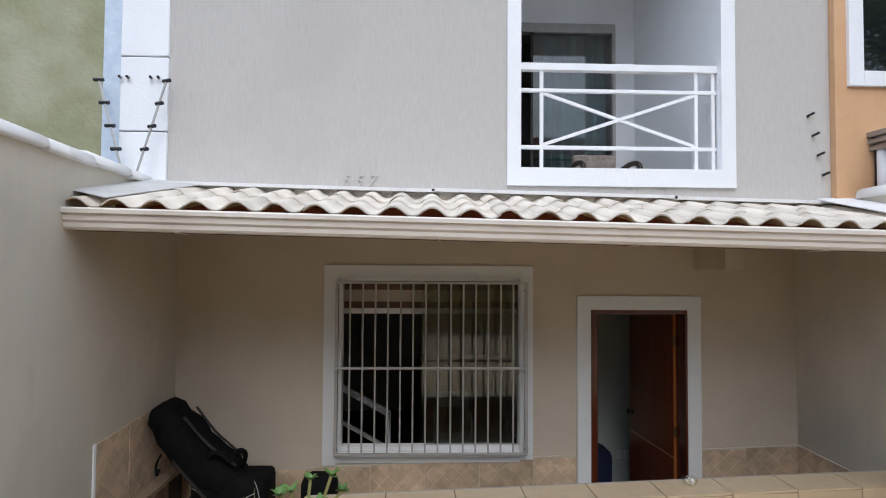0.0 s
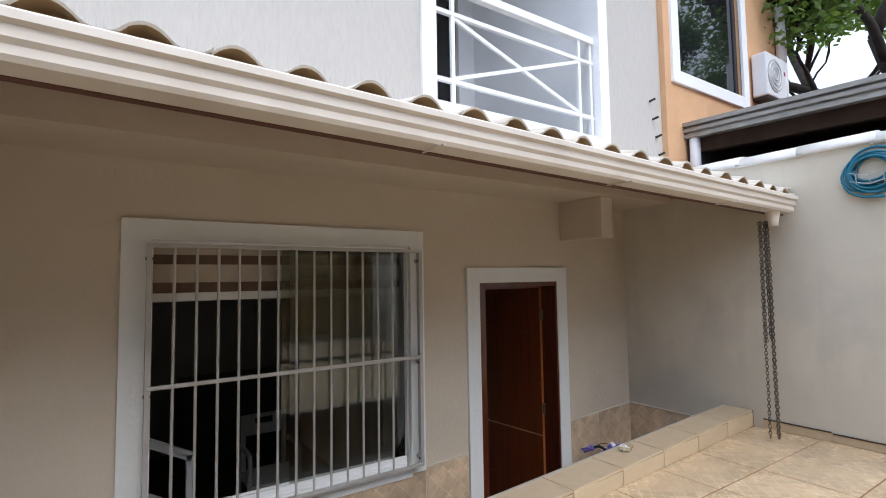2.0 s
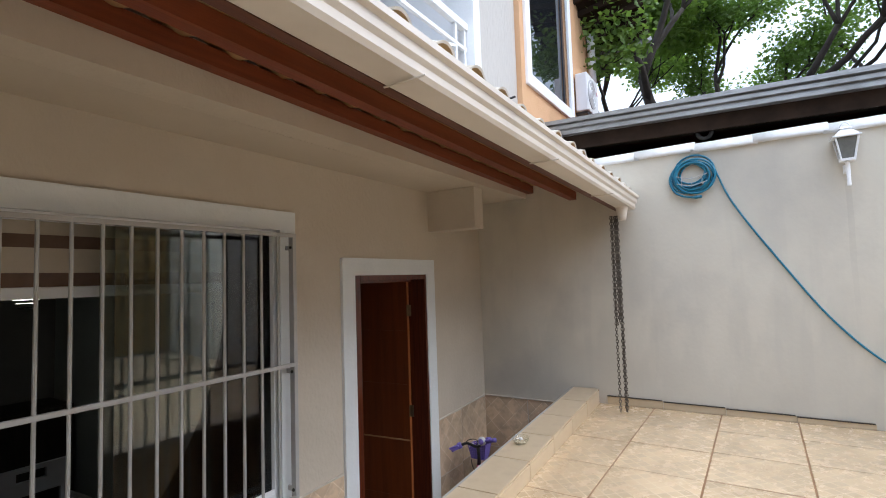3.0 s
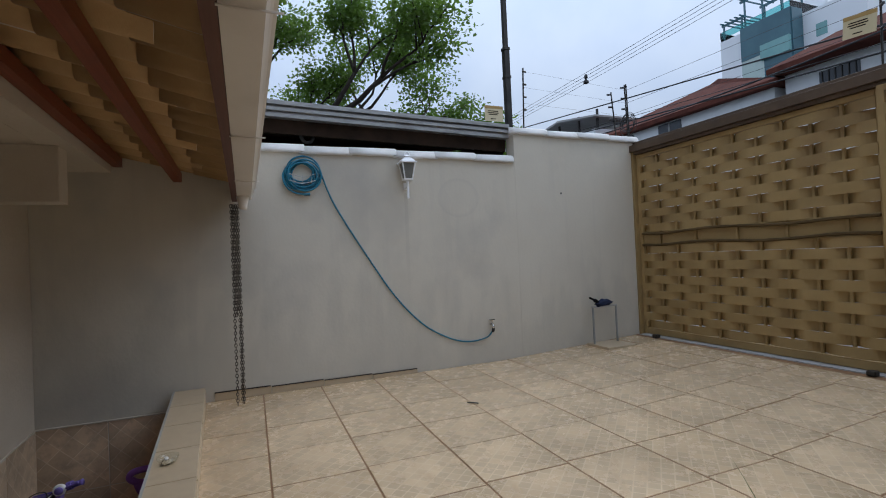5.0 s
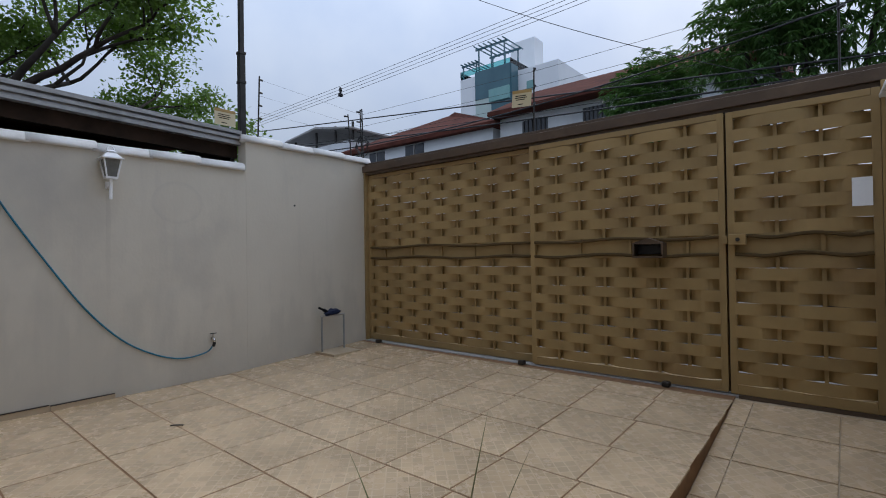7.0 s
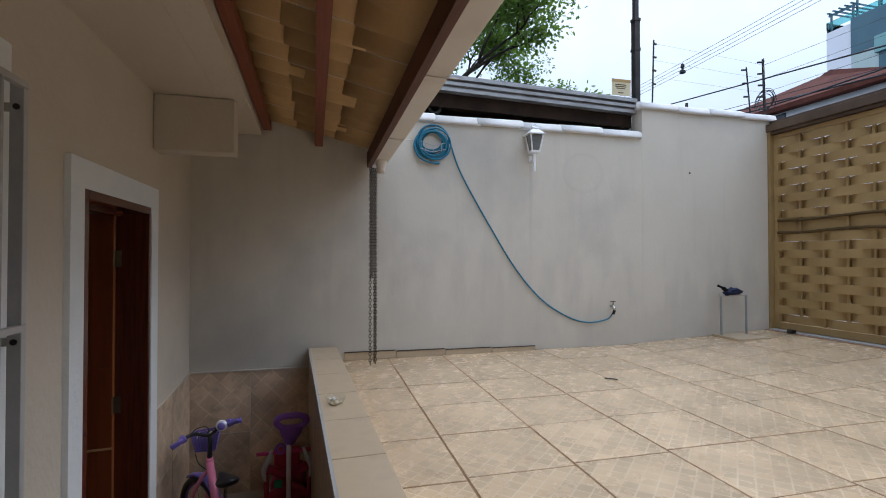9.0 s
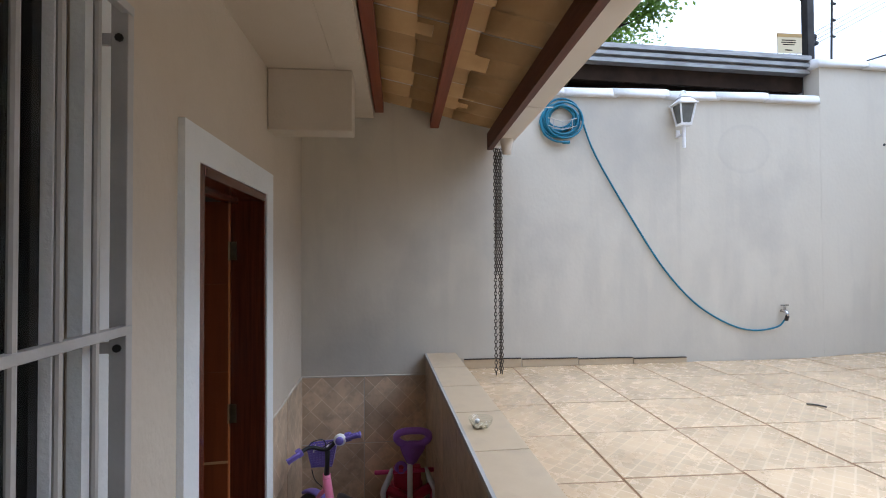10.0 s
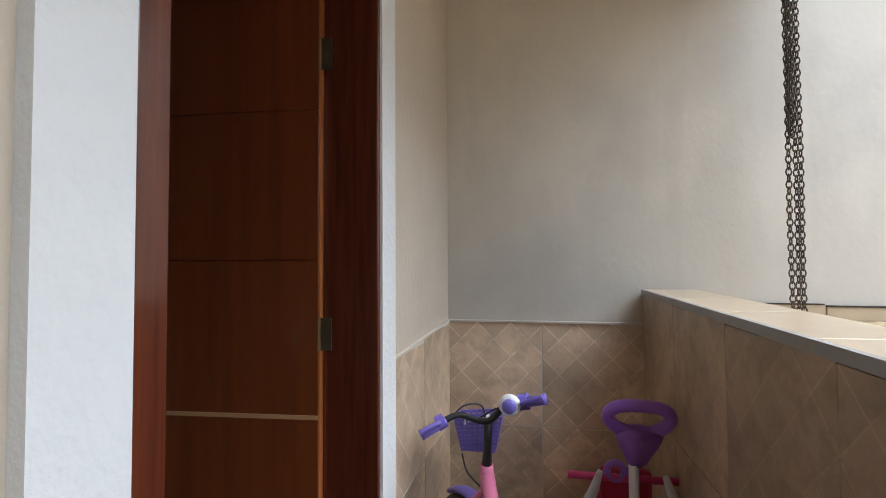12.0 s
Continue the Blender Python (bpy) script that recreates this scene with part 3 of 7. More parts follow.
M_GLOW.node_tree.nodes["Principled BSDF"].inputs["Emission Color"].default_value = (1, 0.97, 0.9, 1)
M_GLOW.node_tree.nodes["Principled BSDF"].inputs["Emission Strength"].default_value = 4.0
for k, (r, z) in enumerate(((0.075, 1.02), (0.06, 0.985), (0.045, 0.955))):
    part("ring", lathe(bmesh.new(), (0.73, 6.17, z), [(r, 0), (r + 0.004, 0.006), (r, 0.012)], 20), M_GLOW if k == 0 else M_CHROME, pend, "", True)
part("cord", bar([(0.73, 6.17, 1.03), (0.73, 6.17, 1.64)], 0.004, 6), M_DARKMETAL, pend)
stair = thing("stair_rail", "white painted sloping stair rail in the room", "railing", (-0.3, 5.0, -1.0))
part("handrail", beam(bmesh.new(), (-0.95, 5.0, 0.43), (-0.04, 5.0, -0.075), 0.05, 0.055), M_WHITE, stair)
part("lower_rail", beam(bmesh.new(), (-0.95, 5.0, 0.08), (-0.10, 5.0, -0.40), 0.035, 0.035), M_WHITE, stair)
part("newel_post", box(-0.075, -0.02, 4.975, 5.025, -1.0, -0.05, 0.003), M_WHITE, stair)
M_TOYGREY = mk("grey_plastic", (0.30, 0.30, 0.30), (0.36, 0.36, 0.36), 0.45)
seat = thing("plastic_armchair", "light plastic armchair standing in the dim room", "chair", (0.66, 5.6, -1.0))
part("seat", box(0.44, 0.88, 5.40, 5.84, -0.58, -0.545, 0.012), M_TOYGREY, seat)
bm = bmesh.new()
for x0, x1, z0, z1 in ((0.46, 0.86, -0.09, -0.06), (0.46, 0.58, -0.15, -0.09), (0.74, 0.86, -0.15, -0.09), (0.46, 0.86, -0.24, -0.15)):
    bx(bm, x0, x1, 5.80, 5.83, z0, z1)
for x in (0.48, 0.84):
    bx(bm, x - 0.02, x + 0.02, 5.80, 5.83, -0.56, -0.24)
part("backrest", bm, M_TOYGREY, seat, "backrest with a hand slot")
for x in (0.45, 0.87):
    part("armrest", bar(spline([(x, 5.44, -0.56), (x, 5.42, -0.34), (x, 5.50, -0.30), (x, 5.80, -0.31)]), 0.02, 8), M_TOYGREY, seat, "", True)
    for y in (5.43, 5.81):
        part("leg", bar([(x, y, -1.0), (x, y, -0.55)], 0.02, 8), M_TOYGREY, seat)
cab = thing("sideboard", "dark wooden sideboard against the room's wall", "sideboard", (0.9, 7.9, -1.0))
part("body", box(0.2, 1.58, 7.6, 8.19, -1.0, -0.05, 0.01), M_DARKWOOD, cab)
for x in (0.55, 1.25):
    part("door", box(x - 0.33, x + 0.33, 7.585, 7.6, -0.92, -0.12, 0.004), M_DARKWOOD, cab)


# ---- window ----
def casing(name, x0, x1, z0, z1, w, y0, y1, mat, label, sill=True, slope=0.0):
    bm = bmesh.new()
    bx(bm, x0, x0 + w, y0, y1, z0 - slope, z1)
    bx(bm, x1 - w, x1, y0, y1, z0, z1)
    bx(bm, x0 + w, x1 - w, y0, y1, z1 - w, z1)
    if sill:
        bx(bm, x0 + w, x1 - w, y0, y1, z0 - slope * 0.5, z0 + w * 0.5)
    return setting(name, bm, mat, label, "trim")


casing("trim_window", -0.502, 1.240, -0.130, 1.475, 0.107, 3.928, 3.958, M_CASING, "white painted surround of the front window", True, 0.04)
casing("trim_door", 1.615, 2.670, -1.0, 1.228, 0.115, 3.928, 3.958, M_CASING, "white painted surround of the front door", False)

win = thing("window_1", "white sliding window with its left half open", "window", (0.38, 4.03, -0.09), "", "structure")
bm = bmesh.new()
for x0, x1, z0, z1 in ((-0.399, -0.36, -0.099, 1.384), (1.13, 1.169, -0.099, 1.384), (-0.36, 1.13, 1.345, 1.384), (-0.36, 1.13, -0.099, -0.055)):
    bx(bm, x0, x1, 3.985, 4.075, z0, z1, 0.003)
part("window_frame", bm, M_WHITE, win)
bm = bmesh.new()
bx(bm, -0.399, 1.169, 3.952, 3.984, -0.099, -0.07, 0.003)
bx(bm, -0.36, 1.13, 3.99, 4.0, -0.055, -0.03)
bx(bm, -0.36, 1.13, 4.03, 4.04, -0.055, -0.03)
part("window_sill", bm, M_WHITE, win, "white sill with sliding tracks")
for x0, x1, y in ((0.35, 1.125, 4.012), (0.31, 1.09, 4.052)):
    g = part("pane", box(x0, x1, y - 0.004, y + 0.004, -0.045, 1.343), M_GLASS, win, "frameless tempered glass pane")
    g.visible_shadow = False
part("pane_lock", box(0.36, 0.385, 4.0, 4.006, 0.60, 0.63, 0.003), M_DARKMETAL, win, "small steel pane lock")

# bars before the window
GY = 3.862
gr = thing("window_grille", "silver-painted steel bar grille bolted over the window", "grille", (0.38, GY, -0.06))
for k in range(14):
    x = -0.378 + (k + 1) * (1.165 + 0.378) / 15
    part("bar", bar([(x, GY, -0.055), (x, GY, 1.33)], 0.0075, 8), M_GRILLE, gr)
for n, z0, z1 in (("top_rail", 1.325, 1.345), ("middle_rail", 0.628, 0.648), ("bottom_rail", -0.068, -0.048)):
    part(n, box(-0.39, 1.178, GY - 0.010, GY + 0.010, z0, z1, 0.002), M_GRILLE, gr)
for x in (-0.384, 1.172):
    part("side_bar", box(x - 0.012, x + 0.012, GY - 0.006, GY + 0.03, -0.068, 1.345, 0.002), M_GRILLE, gr)
    for z in (-0.02, 0.60, 1.27):
        b = part("bracket", box(x - 0.006, x + 0.006, GY + 0.03, 3.927, z - 0.012, z + 0.012), M_GRILLE, gr)
        part("bolt", bar([(x - 0.016, GY + 0.012, z), (x + 0.016, GY + 0.012, z)], 0.009, 8), M_DARKMETAL, b, "dark bolt")

# ---- front door ----
door = thing("door_1", "red-brown varnished wooden front door standing open", "door", (2.16, 4.0, -1.0), "", "structure")
bm = bmesh.new()
bx(bm, 1.735, 1.79, 3.935, 4.099, -1.0, 1.133, 0.004)
bx(bm, 2.538, 2.593, 3.935, 4.099, -1.0, 1.133, 0.004)
bx(bm, 1.79, 2.538, 3.935, 4.099, 1.075, 1.133, 0.004)
part("door_frame", bm, M_JAMB, door, "dark varnished door frame")
bm = bmesh.new()
bx(bm, 1.79, 1.806, 4.06, 4.098, -1.0, 1.075)
bx(bm, 1.806, 2.522, 4.06, 4.098, 1.059, 1.075)
part("door_stop", bm, M_JAMB, door)
LEAF = Matrix.Translation((2.515, 4.10, -0.99)) @ Matrix.Rotation(radians(-84), 4, "Z")
bm = bmesh.new()
GROOVES = (0.36, 0.80, 1.235, 1.66)
edges = [0.0] + list(GROOVES) + [2.06]
for a, b in zip(edges, edges[1:]):
    bx(bm, -0.745, -0.002, 0.0, 0.034, a + 0.002, b - 0.002, 0.0015, LEAF)
bx(bm, -0.743, -0.004, 0.004, 0.030, 0.0, 2.06, 0.0, LEAF)
leaf = part("door_leaf", bm, M_WOOD, door, "glossy reddish door leaf with cross grooves")
part("edge_strip", box(-0.004, 0.002, 0.001, 0.033, 0.0, 2.06, 0.0, LEAF), M_DOORPALE, leaf, "pale wooden leaf edge")
part("inlay", box(-0.745, -0.002, -0.0015, 0.002, GROOVES[1] - 0.006, GROOVES[1] + 0.006, 0.0, LEAF), M_INLAY, leaf, "pale inlay line")
for s in (-0.03, 0.064):
    hb = lathe(bmesh.new(), (0, 0, 0), [(0.024, 0), (0.024, 0.006), (0.012, 0.01), (0.011, 0.03), (0.024, 0.036), (0.027, 0.05), (0.016, 0.06)], 14)
    m = LEAF @ Matrix.Translation((-0.69, 0.034 if s > 0 else 0.0, 1.0)) @ Matrix.Rotation(radians(-90 if s > 0 else 90), 4, "X")
    bmesh.ops.transform(hb, matrix=m, verts=hb.verts)
    part("door_handle", hb, M_DARKMETAL, leaf, "dark door knob", True)
for z in (-0.78, 0.04, 0.83):
    h = bmesh.new()
    bx(h, 2.519, 2.5225, 4.065, 4.10, z - 0.045, z + 0.045)
    tube(h, [(2.520, 4.103, z - 0.047), (2.520, 4.103, z + 0.047)], 0.006, 8)
    part("hinge", h, M_BRASS, door, "worn brass hinge")

# ---- canopy roof ----
def fall(x):
    return -0.0185 * (x - 0.9)


ROOF_A = math.atan2(0.215, 0.90)
Y_LOW, Z_LOW = 2.508, 1.765
roof = thing("canopy_roof", "lean-to canopy of cream clay tiles on stained purlins", "roof", (0.95, 3.0, 1.9))


def sloped(bm, x0, x1, y0, y1, z0, z1, bevel=0.0):
    """A board along x that falls to the gutter's low end."""
    for v in bx(bm, x0, x1, y0, y1, z0, z1):
        v.co.z += fall(v.co.x)
    return bm


for y, z in ((3.41, 1.872), (3.02, 1.768)):
    part("purlin", sloped(bmesh.new(), -1.66, 3.52, y - 0.03, y + 0.03, z, z + 0.07), M_PURLIN, roof, "dark red stained wooden purlin")
part("fascia_board", sloped(bmesh.new(), -1.60, 3.515, 2.602, 2.640, 1.616, 1.735), M_FASCIA, roof, "dark red stained fascia board")

# one tile: a wave of hump and pan, with a lip under the next
PITCH, LONG = 0.2125, 0.385


def tile_mesh():
    """A thin S-shaped clay tile: one rounded hump and one wide pan."""
    bm = bmesh.new()
    prof = []
    for k in range(19):
        u = k / 18 * 1.06
        c = math.cos(math.tau * (u - 0.30))
        prof.append((u * PITCH, 0.025 * math.copysign(abs(c) ** 0.85, c)))
    rows = []
    for y, s in ((0.0, 1.0), (LONG, 0.94)):
        top = [bm.verts.new((x, y, z * s)) for x, z in prof]
        low = [bm.verts.new((x, y + 0.002, z * s - 0.009)) for x, z in prof]
        rows.append((top, low))
    (t0, l0), (t1, l1) = rows
    n = len(prof)
    for k in range(n - 1):
        bm.faces.new((t0[k], t0[k + 1], t1[k + 1], t1[k])).material_index = 0
        bm.faces.new((l0[k + 1], l0[k], l1[k], l1[k + 1])).material_index = 1
        bm.faces.new((t0[k + 1], t0[k], l0[k], l0[k + 1])).material_index = 0
        bm.faces.new((t1[k], t1[k + 1], l1[k + 1], l1[k])).material_index = 1
    bm.faces.new((t0[0], t1[0], l1[0], l0[0]))
    bm.faces.new((t1[-1], t0[-1], l0[-1], l1[-1]))
    bmesh.ops.recalc_face_normals(bm, faces=bm.faces)
    me = mesh_of("tile", bm)
    me.materials.append(M_ROOFTILE)
    me.materials.append(M_ROOFUNDER)
    for p in me.polygons:
        p.use_smooth = abs(p.normal.y) < 0.7
    return me


TILE = tile_mesh()
rng = random.Random(7)
for row in range(3):
    d = row * 0.31
    for k in range(24):
        x = -1.60 + k * PITCH
        if x > 3.30:
            continue
        t = new("tile", TILE)
        t.parent = roof
        t.matrix_parent_inverse = Matrix.Translation(roof.location).inverted()
        t.matrix_basis = pose(x + rng.uniform(-0.006, 0.006), Y_LOW + d * math.cos(ROOF_A) + rng.uniform(-0.010, 0.010), Z_LOW + d * math.sin(ROOF_A) + fall(x) + rng.uniform(-0.003, 0.003), math.degrees(ROOF_A) - 1.0, 0.6 + rng.uniform(-0.5, 0.5), rng.uniform(-0.9, 0.9))

# flashing at both ends and along the wall
bm = bmesh.new()
pts = [(-1.62, 2.57, 1.81), (-1.40, 2.55, 1.765), (-1.28, 3.44, 1.985), (-1.66, 3.44, 2.01)]
lo = [bm.verts.new((x, y, z + fall(x) + 0.03)) for x, y, z in pts]
hi = [bm.verts.new((x, y, z + fall(x) + 0.036)) for x, y, z in pts]
bm.faces.new(hi)
bm.faces.new(lo[::-1])
for k in range(4):
    bm.faces.new((lo[k], lo[(k + 1) % 4], hi[(k + 1) % 4], hi[k]))
bmesh.ops.recalc_face_normals(bm, faces=bm.faces)
part("end_flashing", bm, M_FLASH, roof, "pale sheet flashing at the wall")
bm = bmesh.new()
pts = [(3.28, 2.55, 1.79), (3.53, 2.55, 1.81), (3.53, 3.44, 2.06), (3.28, 3.44, 2.04)]
lo = [bm.verts.new((x, y, z + fall(x))) for x, y, z in pts]
hi = [bm.verts.new((x, y, z + fall(x) + 0.008)) for x, y, z in pts]
bm.faces.new(hi)
bm.faces.new(lo[::-1])
for k in range(4):
    bm.faces.new((lo[k], lo[(k + 1) % 4], hi[(k + 1) % 4], hi[k]))
bmesh.ops.recalc_face_normals(bm, faces=bm.faces)
part("end_flashing", bm, M_COPING, roof, "pale sheet flashing at the wall")
for x0, x1, dz in ((-1.58, 0.40, 0.0), (0.38, 2.2, 0.006), (2.18, 3.48, 0.0)):
    part("wall_flashing", sloped(bmesh.new(), x0, x1, 3.395, 3.448, 2.005 + dz, 2.030 + dz), M_COPING, roof, "pale sheet strip along the facade")

# gutter with its moulded front
gut = thing("gutter", "cream sheet-metal gutter with a moulded front", "gutter", (0.9, 2.45, 1.6))
prof = [(2.475, 1.735), (2.462, 1.725), (2.462, 1.705), (2.478, 1.697), (2.478, 1.668), (2.490, 1.655), (2.490, 1.632), (2.500, 1.618), (2.600, 1.618), (2.600, 1.735), (2.594, 1.735), (2.594, 1.624), (2.503, 1.624), (2.496, 1.634), (2.496, 1.658), (2.484, 1.671), (2.484, 1.735)]
for x0, x1 in ((-1.605, 0.42), (0.42, 1.93), (1.93, 3.40)):
    bm = bmesh.new()
    prism(bm, prof, "x", x0, x1)
    for v in bm.verts:
        v.co.z += fall(v.co.x)
    part("gutter_length", bm, M_GUTTER, gut)
for x in (-1.606, 3.399):
    bm = bmesh.new()
    prism(bm, [prof[0]] + prof[1:10], "x", x, x + 0.004)
    for v in bm.verts:
        v.co.z += fall(v.co.x)
    part("end_cap", bm, M_GUTTER, gut)
for x in (-0.98, 0.418, 1.50, 2.55):
    part("gutter_clip", bar([(x, 2.462, 1.612 + fall(x)), (x, 2.54, 1.610 + fall(x)), (x, 2.605, 1.612 + fall(x))], 0.0035, 6), M_GUTTER, gut, "small gutter hook")
part("outlet", lathe(bmesh.new(), (3.235, 2.56, 1.478), [(0.030, 0.0), (0.032, 0.03), (0.045, 0.09), (0.048, 0.10)], 16), M_GUTTER, gut, "cream funnel outlet", True)


# ---- gate ----
GATE_Y = -1.6


def strap(x0, x1, z, h, rods, phase, amp=0.026, y=GATE_Y):
    """One flat steel band woven in front of and behind the upright rods."""
    bm = bmesh.new()
    n = max(8, int((x1 - x0) / 0.026))
    last = None
    for k in range(n + 1):
        x = x0 + (x1 - x0) * k / n
        u = (x - rods[0]) / (rods[1] - rods[0])
        v = abs(((u + phase) % 2 + 2) % 2 - 1)
        d = amp * (1 - 1.9 * (1 - v) ** 3)
        sec = [bm.verts.new((x, y + d + a, z + b)) for a, b in ((-0.0015, -h / 2), (0.0015, -h / 2), (0.0015, h / 2), (-0.0015, h / 2))]
        if last:
            for i in range(4):
                bm.faces.new((last[i], last[(i + 1) % 4], sec[(i + 1) % 4], sec[i]))
        else:
            bm.faces.new(sec[::-1])
        last = sec
    bm.faces.new(last)
    bmesh.ops.recalc_face_normals(bm, faces=bm.faces)
    return bm


def woven_leaf(name, label, x0, x1, z0, z1, y, rod_gap, seed):
    ob = thing(name, label, "gate", ((x0 + x1) / 2, y, z0))
    rr = random.Random(seed)
    w = 0.045
    for n, a, b, c, d in (("stile", x0, x0 + w, z0, z1), ("stile", x1 - w, x1, z0, z1), ("top_rail", x0 + w, x1 - w, z1 - w, z1), ("bottom_rail", x0 + w, x1 - w, z0, z0 + 0.07)):
        part(n, box(a, b, y - 0.03, y + 0.03, c, d, 0.003), M_GATE, ob)
    nr = max(3, round((x1 - x0 - 2 * w) / rod_gap))
    gap = (x1 - x0 - 2 * w) / nr
    rods = [x0 + w + gap * (k + 1) for k in range(nr - 1)]
    for x in rods:
        part("rod", box(x - 0.011, x + 0.011, y - 0.011, y + 0.011, z0 + 0.07, z1 - w), M_GATE, ob)
    for lo, hi in ((z0 + 0.075, 1.075), (1.235, z1 - w - 0.004)):
        n = round((hi - lo) / 0.082)
        p = (hi - lo) / n
        for k in range(n):
            part("strap", strap(x0 + w - 0.006, x1 - w + 0.006, lo + (k + 0.5) * p + rr.uniform(-0.002, 0.002), p * 1.02, rods, k % 2, 0.034, y), M_GATE, ob)
    part("strap", strap(x0 + w - 0.006, x1 - w + 0.006, 1.155, 0.168, rods, 1, 0.014, y), M_GATE, ob)
    for z, s in ((1.09, 0.0), (1.218, 0.7)):
        pts = [(x0 + w + (x1 - x0 - 2 * w) * k / 8, y + 0.034, z + 0.012 * math.sin(k * 1.3 + s + seed) * (1 if 0 < k < 8 else 0)) for k in range(9)]
        part("middle_rail", bar(spline(pts, 4), 0.013, 6), M_GATERAIL, ob, "bent flat bar")
    return ob


woven_leaf("sliding_gate_panel", "ochre woven steel strap gate panel beside the wall", 1.262, 3.60, 0.088, 2.122, GATE_Y - 0.075, 0.222, 1)
woven_leaf("sliding_gate_panel", "ochre woven steel strap gate panel with a letter slot", -0.338, 1.262, 0.095, 2.12, GATE_Y, 0.215, 2)
woven_leaf("pedestrian_gate", "ochre woven steel strap pedestrian gate, shut", -1.19, -0.352, 0.09, 2.115, GATE_Y, 0.215, 3)
# added backing that blocks daylight in the gap, so the joint stays dark
part("lap_plate", box(-0.375, -0.325, GATE_Y - 0.045, GATE_Y - 0.032, 0.09, 2.12), M_GATEDARK, bpy.data.objects["pedestrian_gate"])
lock = thing("gate_lock", "ochre painted steel lock box on the pedestrian gate", "lock", (-0.40, GATE_Y, 1.20))
part("case", box(-0.47, -0.36, GATE_Y + 0.032, GATE_Y + 0.075, 1.155, 1.235, 0.006), M_GATE, lock)
part("keyhole_plate", bar([(-0.42, GATE_Y + 0.074, 1.195), (-0.42, GATE_Y + 0.082, 1.195)], 0.014, 12), M_DARKMETAL, lock, "dark cylinder")
part("catch", box(-0.355, -0.318, GATE_Y + 0.032, GATE_Y + 0.06, 1.165, 1.225, 0.004), M_GATE, lock)
mail = thing("letter_box", "brown steel letter hood with a dark slot", "letterbox", (0.18, GATE_Y, 1.07))
bm = bmesh.new()
prism(bm, [(0.295, 1.085), (0.295, 1.185), (0.18, 1.225), (0.065, 1.185), (0.065, 1.085), (0.078, 1.098), (0.078, 1.178), (0.282, 1.178), (0.282, 1.098)], "y", GATE_Y + 0.03, GATE_Y + 0.13)
part("hood", bm, M_GATEDARK, mail)
part("base_plate", box(0.065, 0.295, GATE_Y + 0.03, GATE_Y + 0.13, 1.07, 1.084), M_GATEDARK, mail)
part("slot", box(0.079, 0.281, GATE_Y + 0.03, GATE_Y + 0.04, 1.099, 1.177), M_BLACKPL, mail, "black letter opening")
notice = thing("paper_notice", "white paper sheet fixed to the pedestrian gate", "notice", (-1.09, GATE_Y + 0.03, 1.38))
part("sheet", box(-1.145, -1.045, GATE_Y + 0.036, GATE_Y + 0.038, 1.385, 1.565), M_WHITE, notice)
# overhead guide beam, posts and floor track
bm = bmesh.new()
bx(bm, -1.30, 3.66, GATE_Y - 0.12, GATE_Y + 0.02, 2.155, 2.235, 0.004)
bx(bm, -1.30, 3.66, GATE_Y - 0.11, GATE_Y - 0.035, 2.235, 2.275, 0.004)
bx(bm, -1.30, 3.66, GATE_Y - 0.10, GATE_Y - 0.01, 2.125, 2.154)
gb = thing("gate_beam", "brown steel guide beam above the gate", "beam", (1.2, GATE_Y, 2.13))
part("rail", bm, M_GATEDARK, gb)
part("gate_post", box(-1.235, -1.192, GATE_Y - 0.05, GATE_Y + 0.03, 0.06, 2.154, 0.003), M_GATE, gb, "ochre gate post")
part("gate_post", box(3.602, 3.64, GATE_Y - 0.12, GATE_Y + 0.0, 0.06, 2.154, 0.003), M_GATE, gb, "ochre gate post")
trk = thing("gate_track", "grey steel gate track on the floor", "track", (1.5, GATE_Y, 0.075))
part("rail", box(-0.40, 3.60, GATE_Y - 0.10, GATE_Y + 0.035, 0.03, 0.083, 0.002), M_CONCRETE, trk)
part("threshold", box(-1.24, -0.401, GATE_Y - 0.08, GATE_Y + 0.04, 0.02, 0.088, 0.002), M_GATEDARK, trk)
for x in (0.05, 1.33, 3.30):
    part("stop", box(x, x + 0.06, GATE_Y + 0.03, GATE_Y + 0.09, 0.075, 0.115, 0.01), M_DARKMETAL, trk, "dark gate stop")

# ---- copings ----
def coping_tile(bm, face, sign, y0, y1, z, over=0.03, w=0.21, r=0.045, drop=0.0):
    xs = []
    for yy, k in ((y0, 1.0), (y1, 0.9)):
        ring = []
        x_in = face(yy) - sign * over
        for j in range(7):
            a = math.pi * j / 6
            ring.append(bm.verts.new((x_in + sign * (w / 2 - w / 2 * math.cos(a)), yy, z - drop * (yy - y0) + r * 1.5 * k * math.sin(a) ** 0.7)))
        ring += [bm.verts.new((x_in + sign * w, yy, z - 0.02)), bm.verts.new((x_in, yy, z - 0.02))]
        xs.append(ring)
    a, b = xs
    n = len(a)
    for k in range(n):
        bm.faces.new((a[k], a[(k + 1) % n], b[(k + 1) % n], b[k]))
    bm.faces.new(a[::-1])
    bm.faces.new(b)
    bmesh.ops.recalc_face_normals(bm, faces=bm.faces)


def coping(name, label, face, sign, ys, z):
    ob = thing(name, label, "coping", (face(ys[0]), ys[0], z), "", "structure")
    for k, (a, b) in enumerate(zip(ys, ys[1:])):
        bm = bmesh.new()
        coping_tile(bm, face, sign, a, b + 0.03, z + 0.008 * (k % 2) + 0.004)
        part("coping_tile", bm, M_COPING, ob, "", True)
    return ob


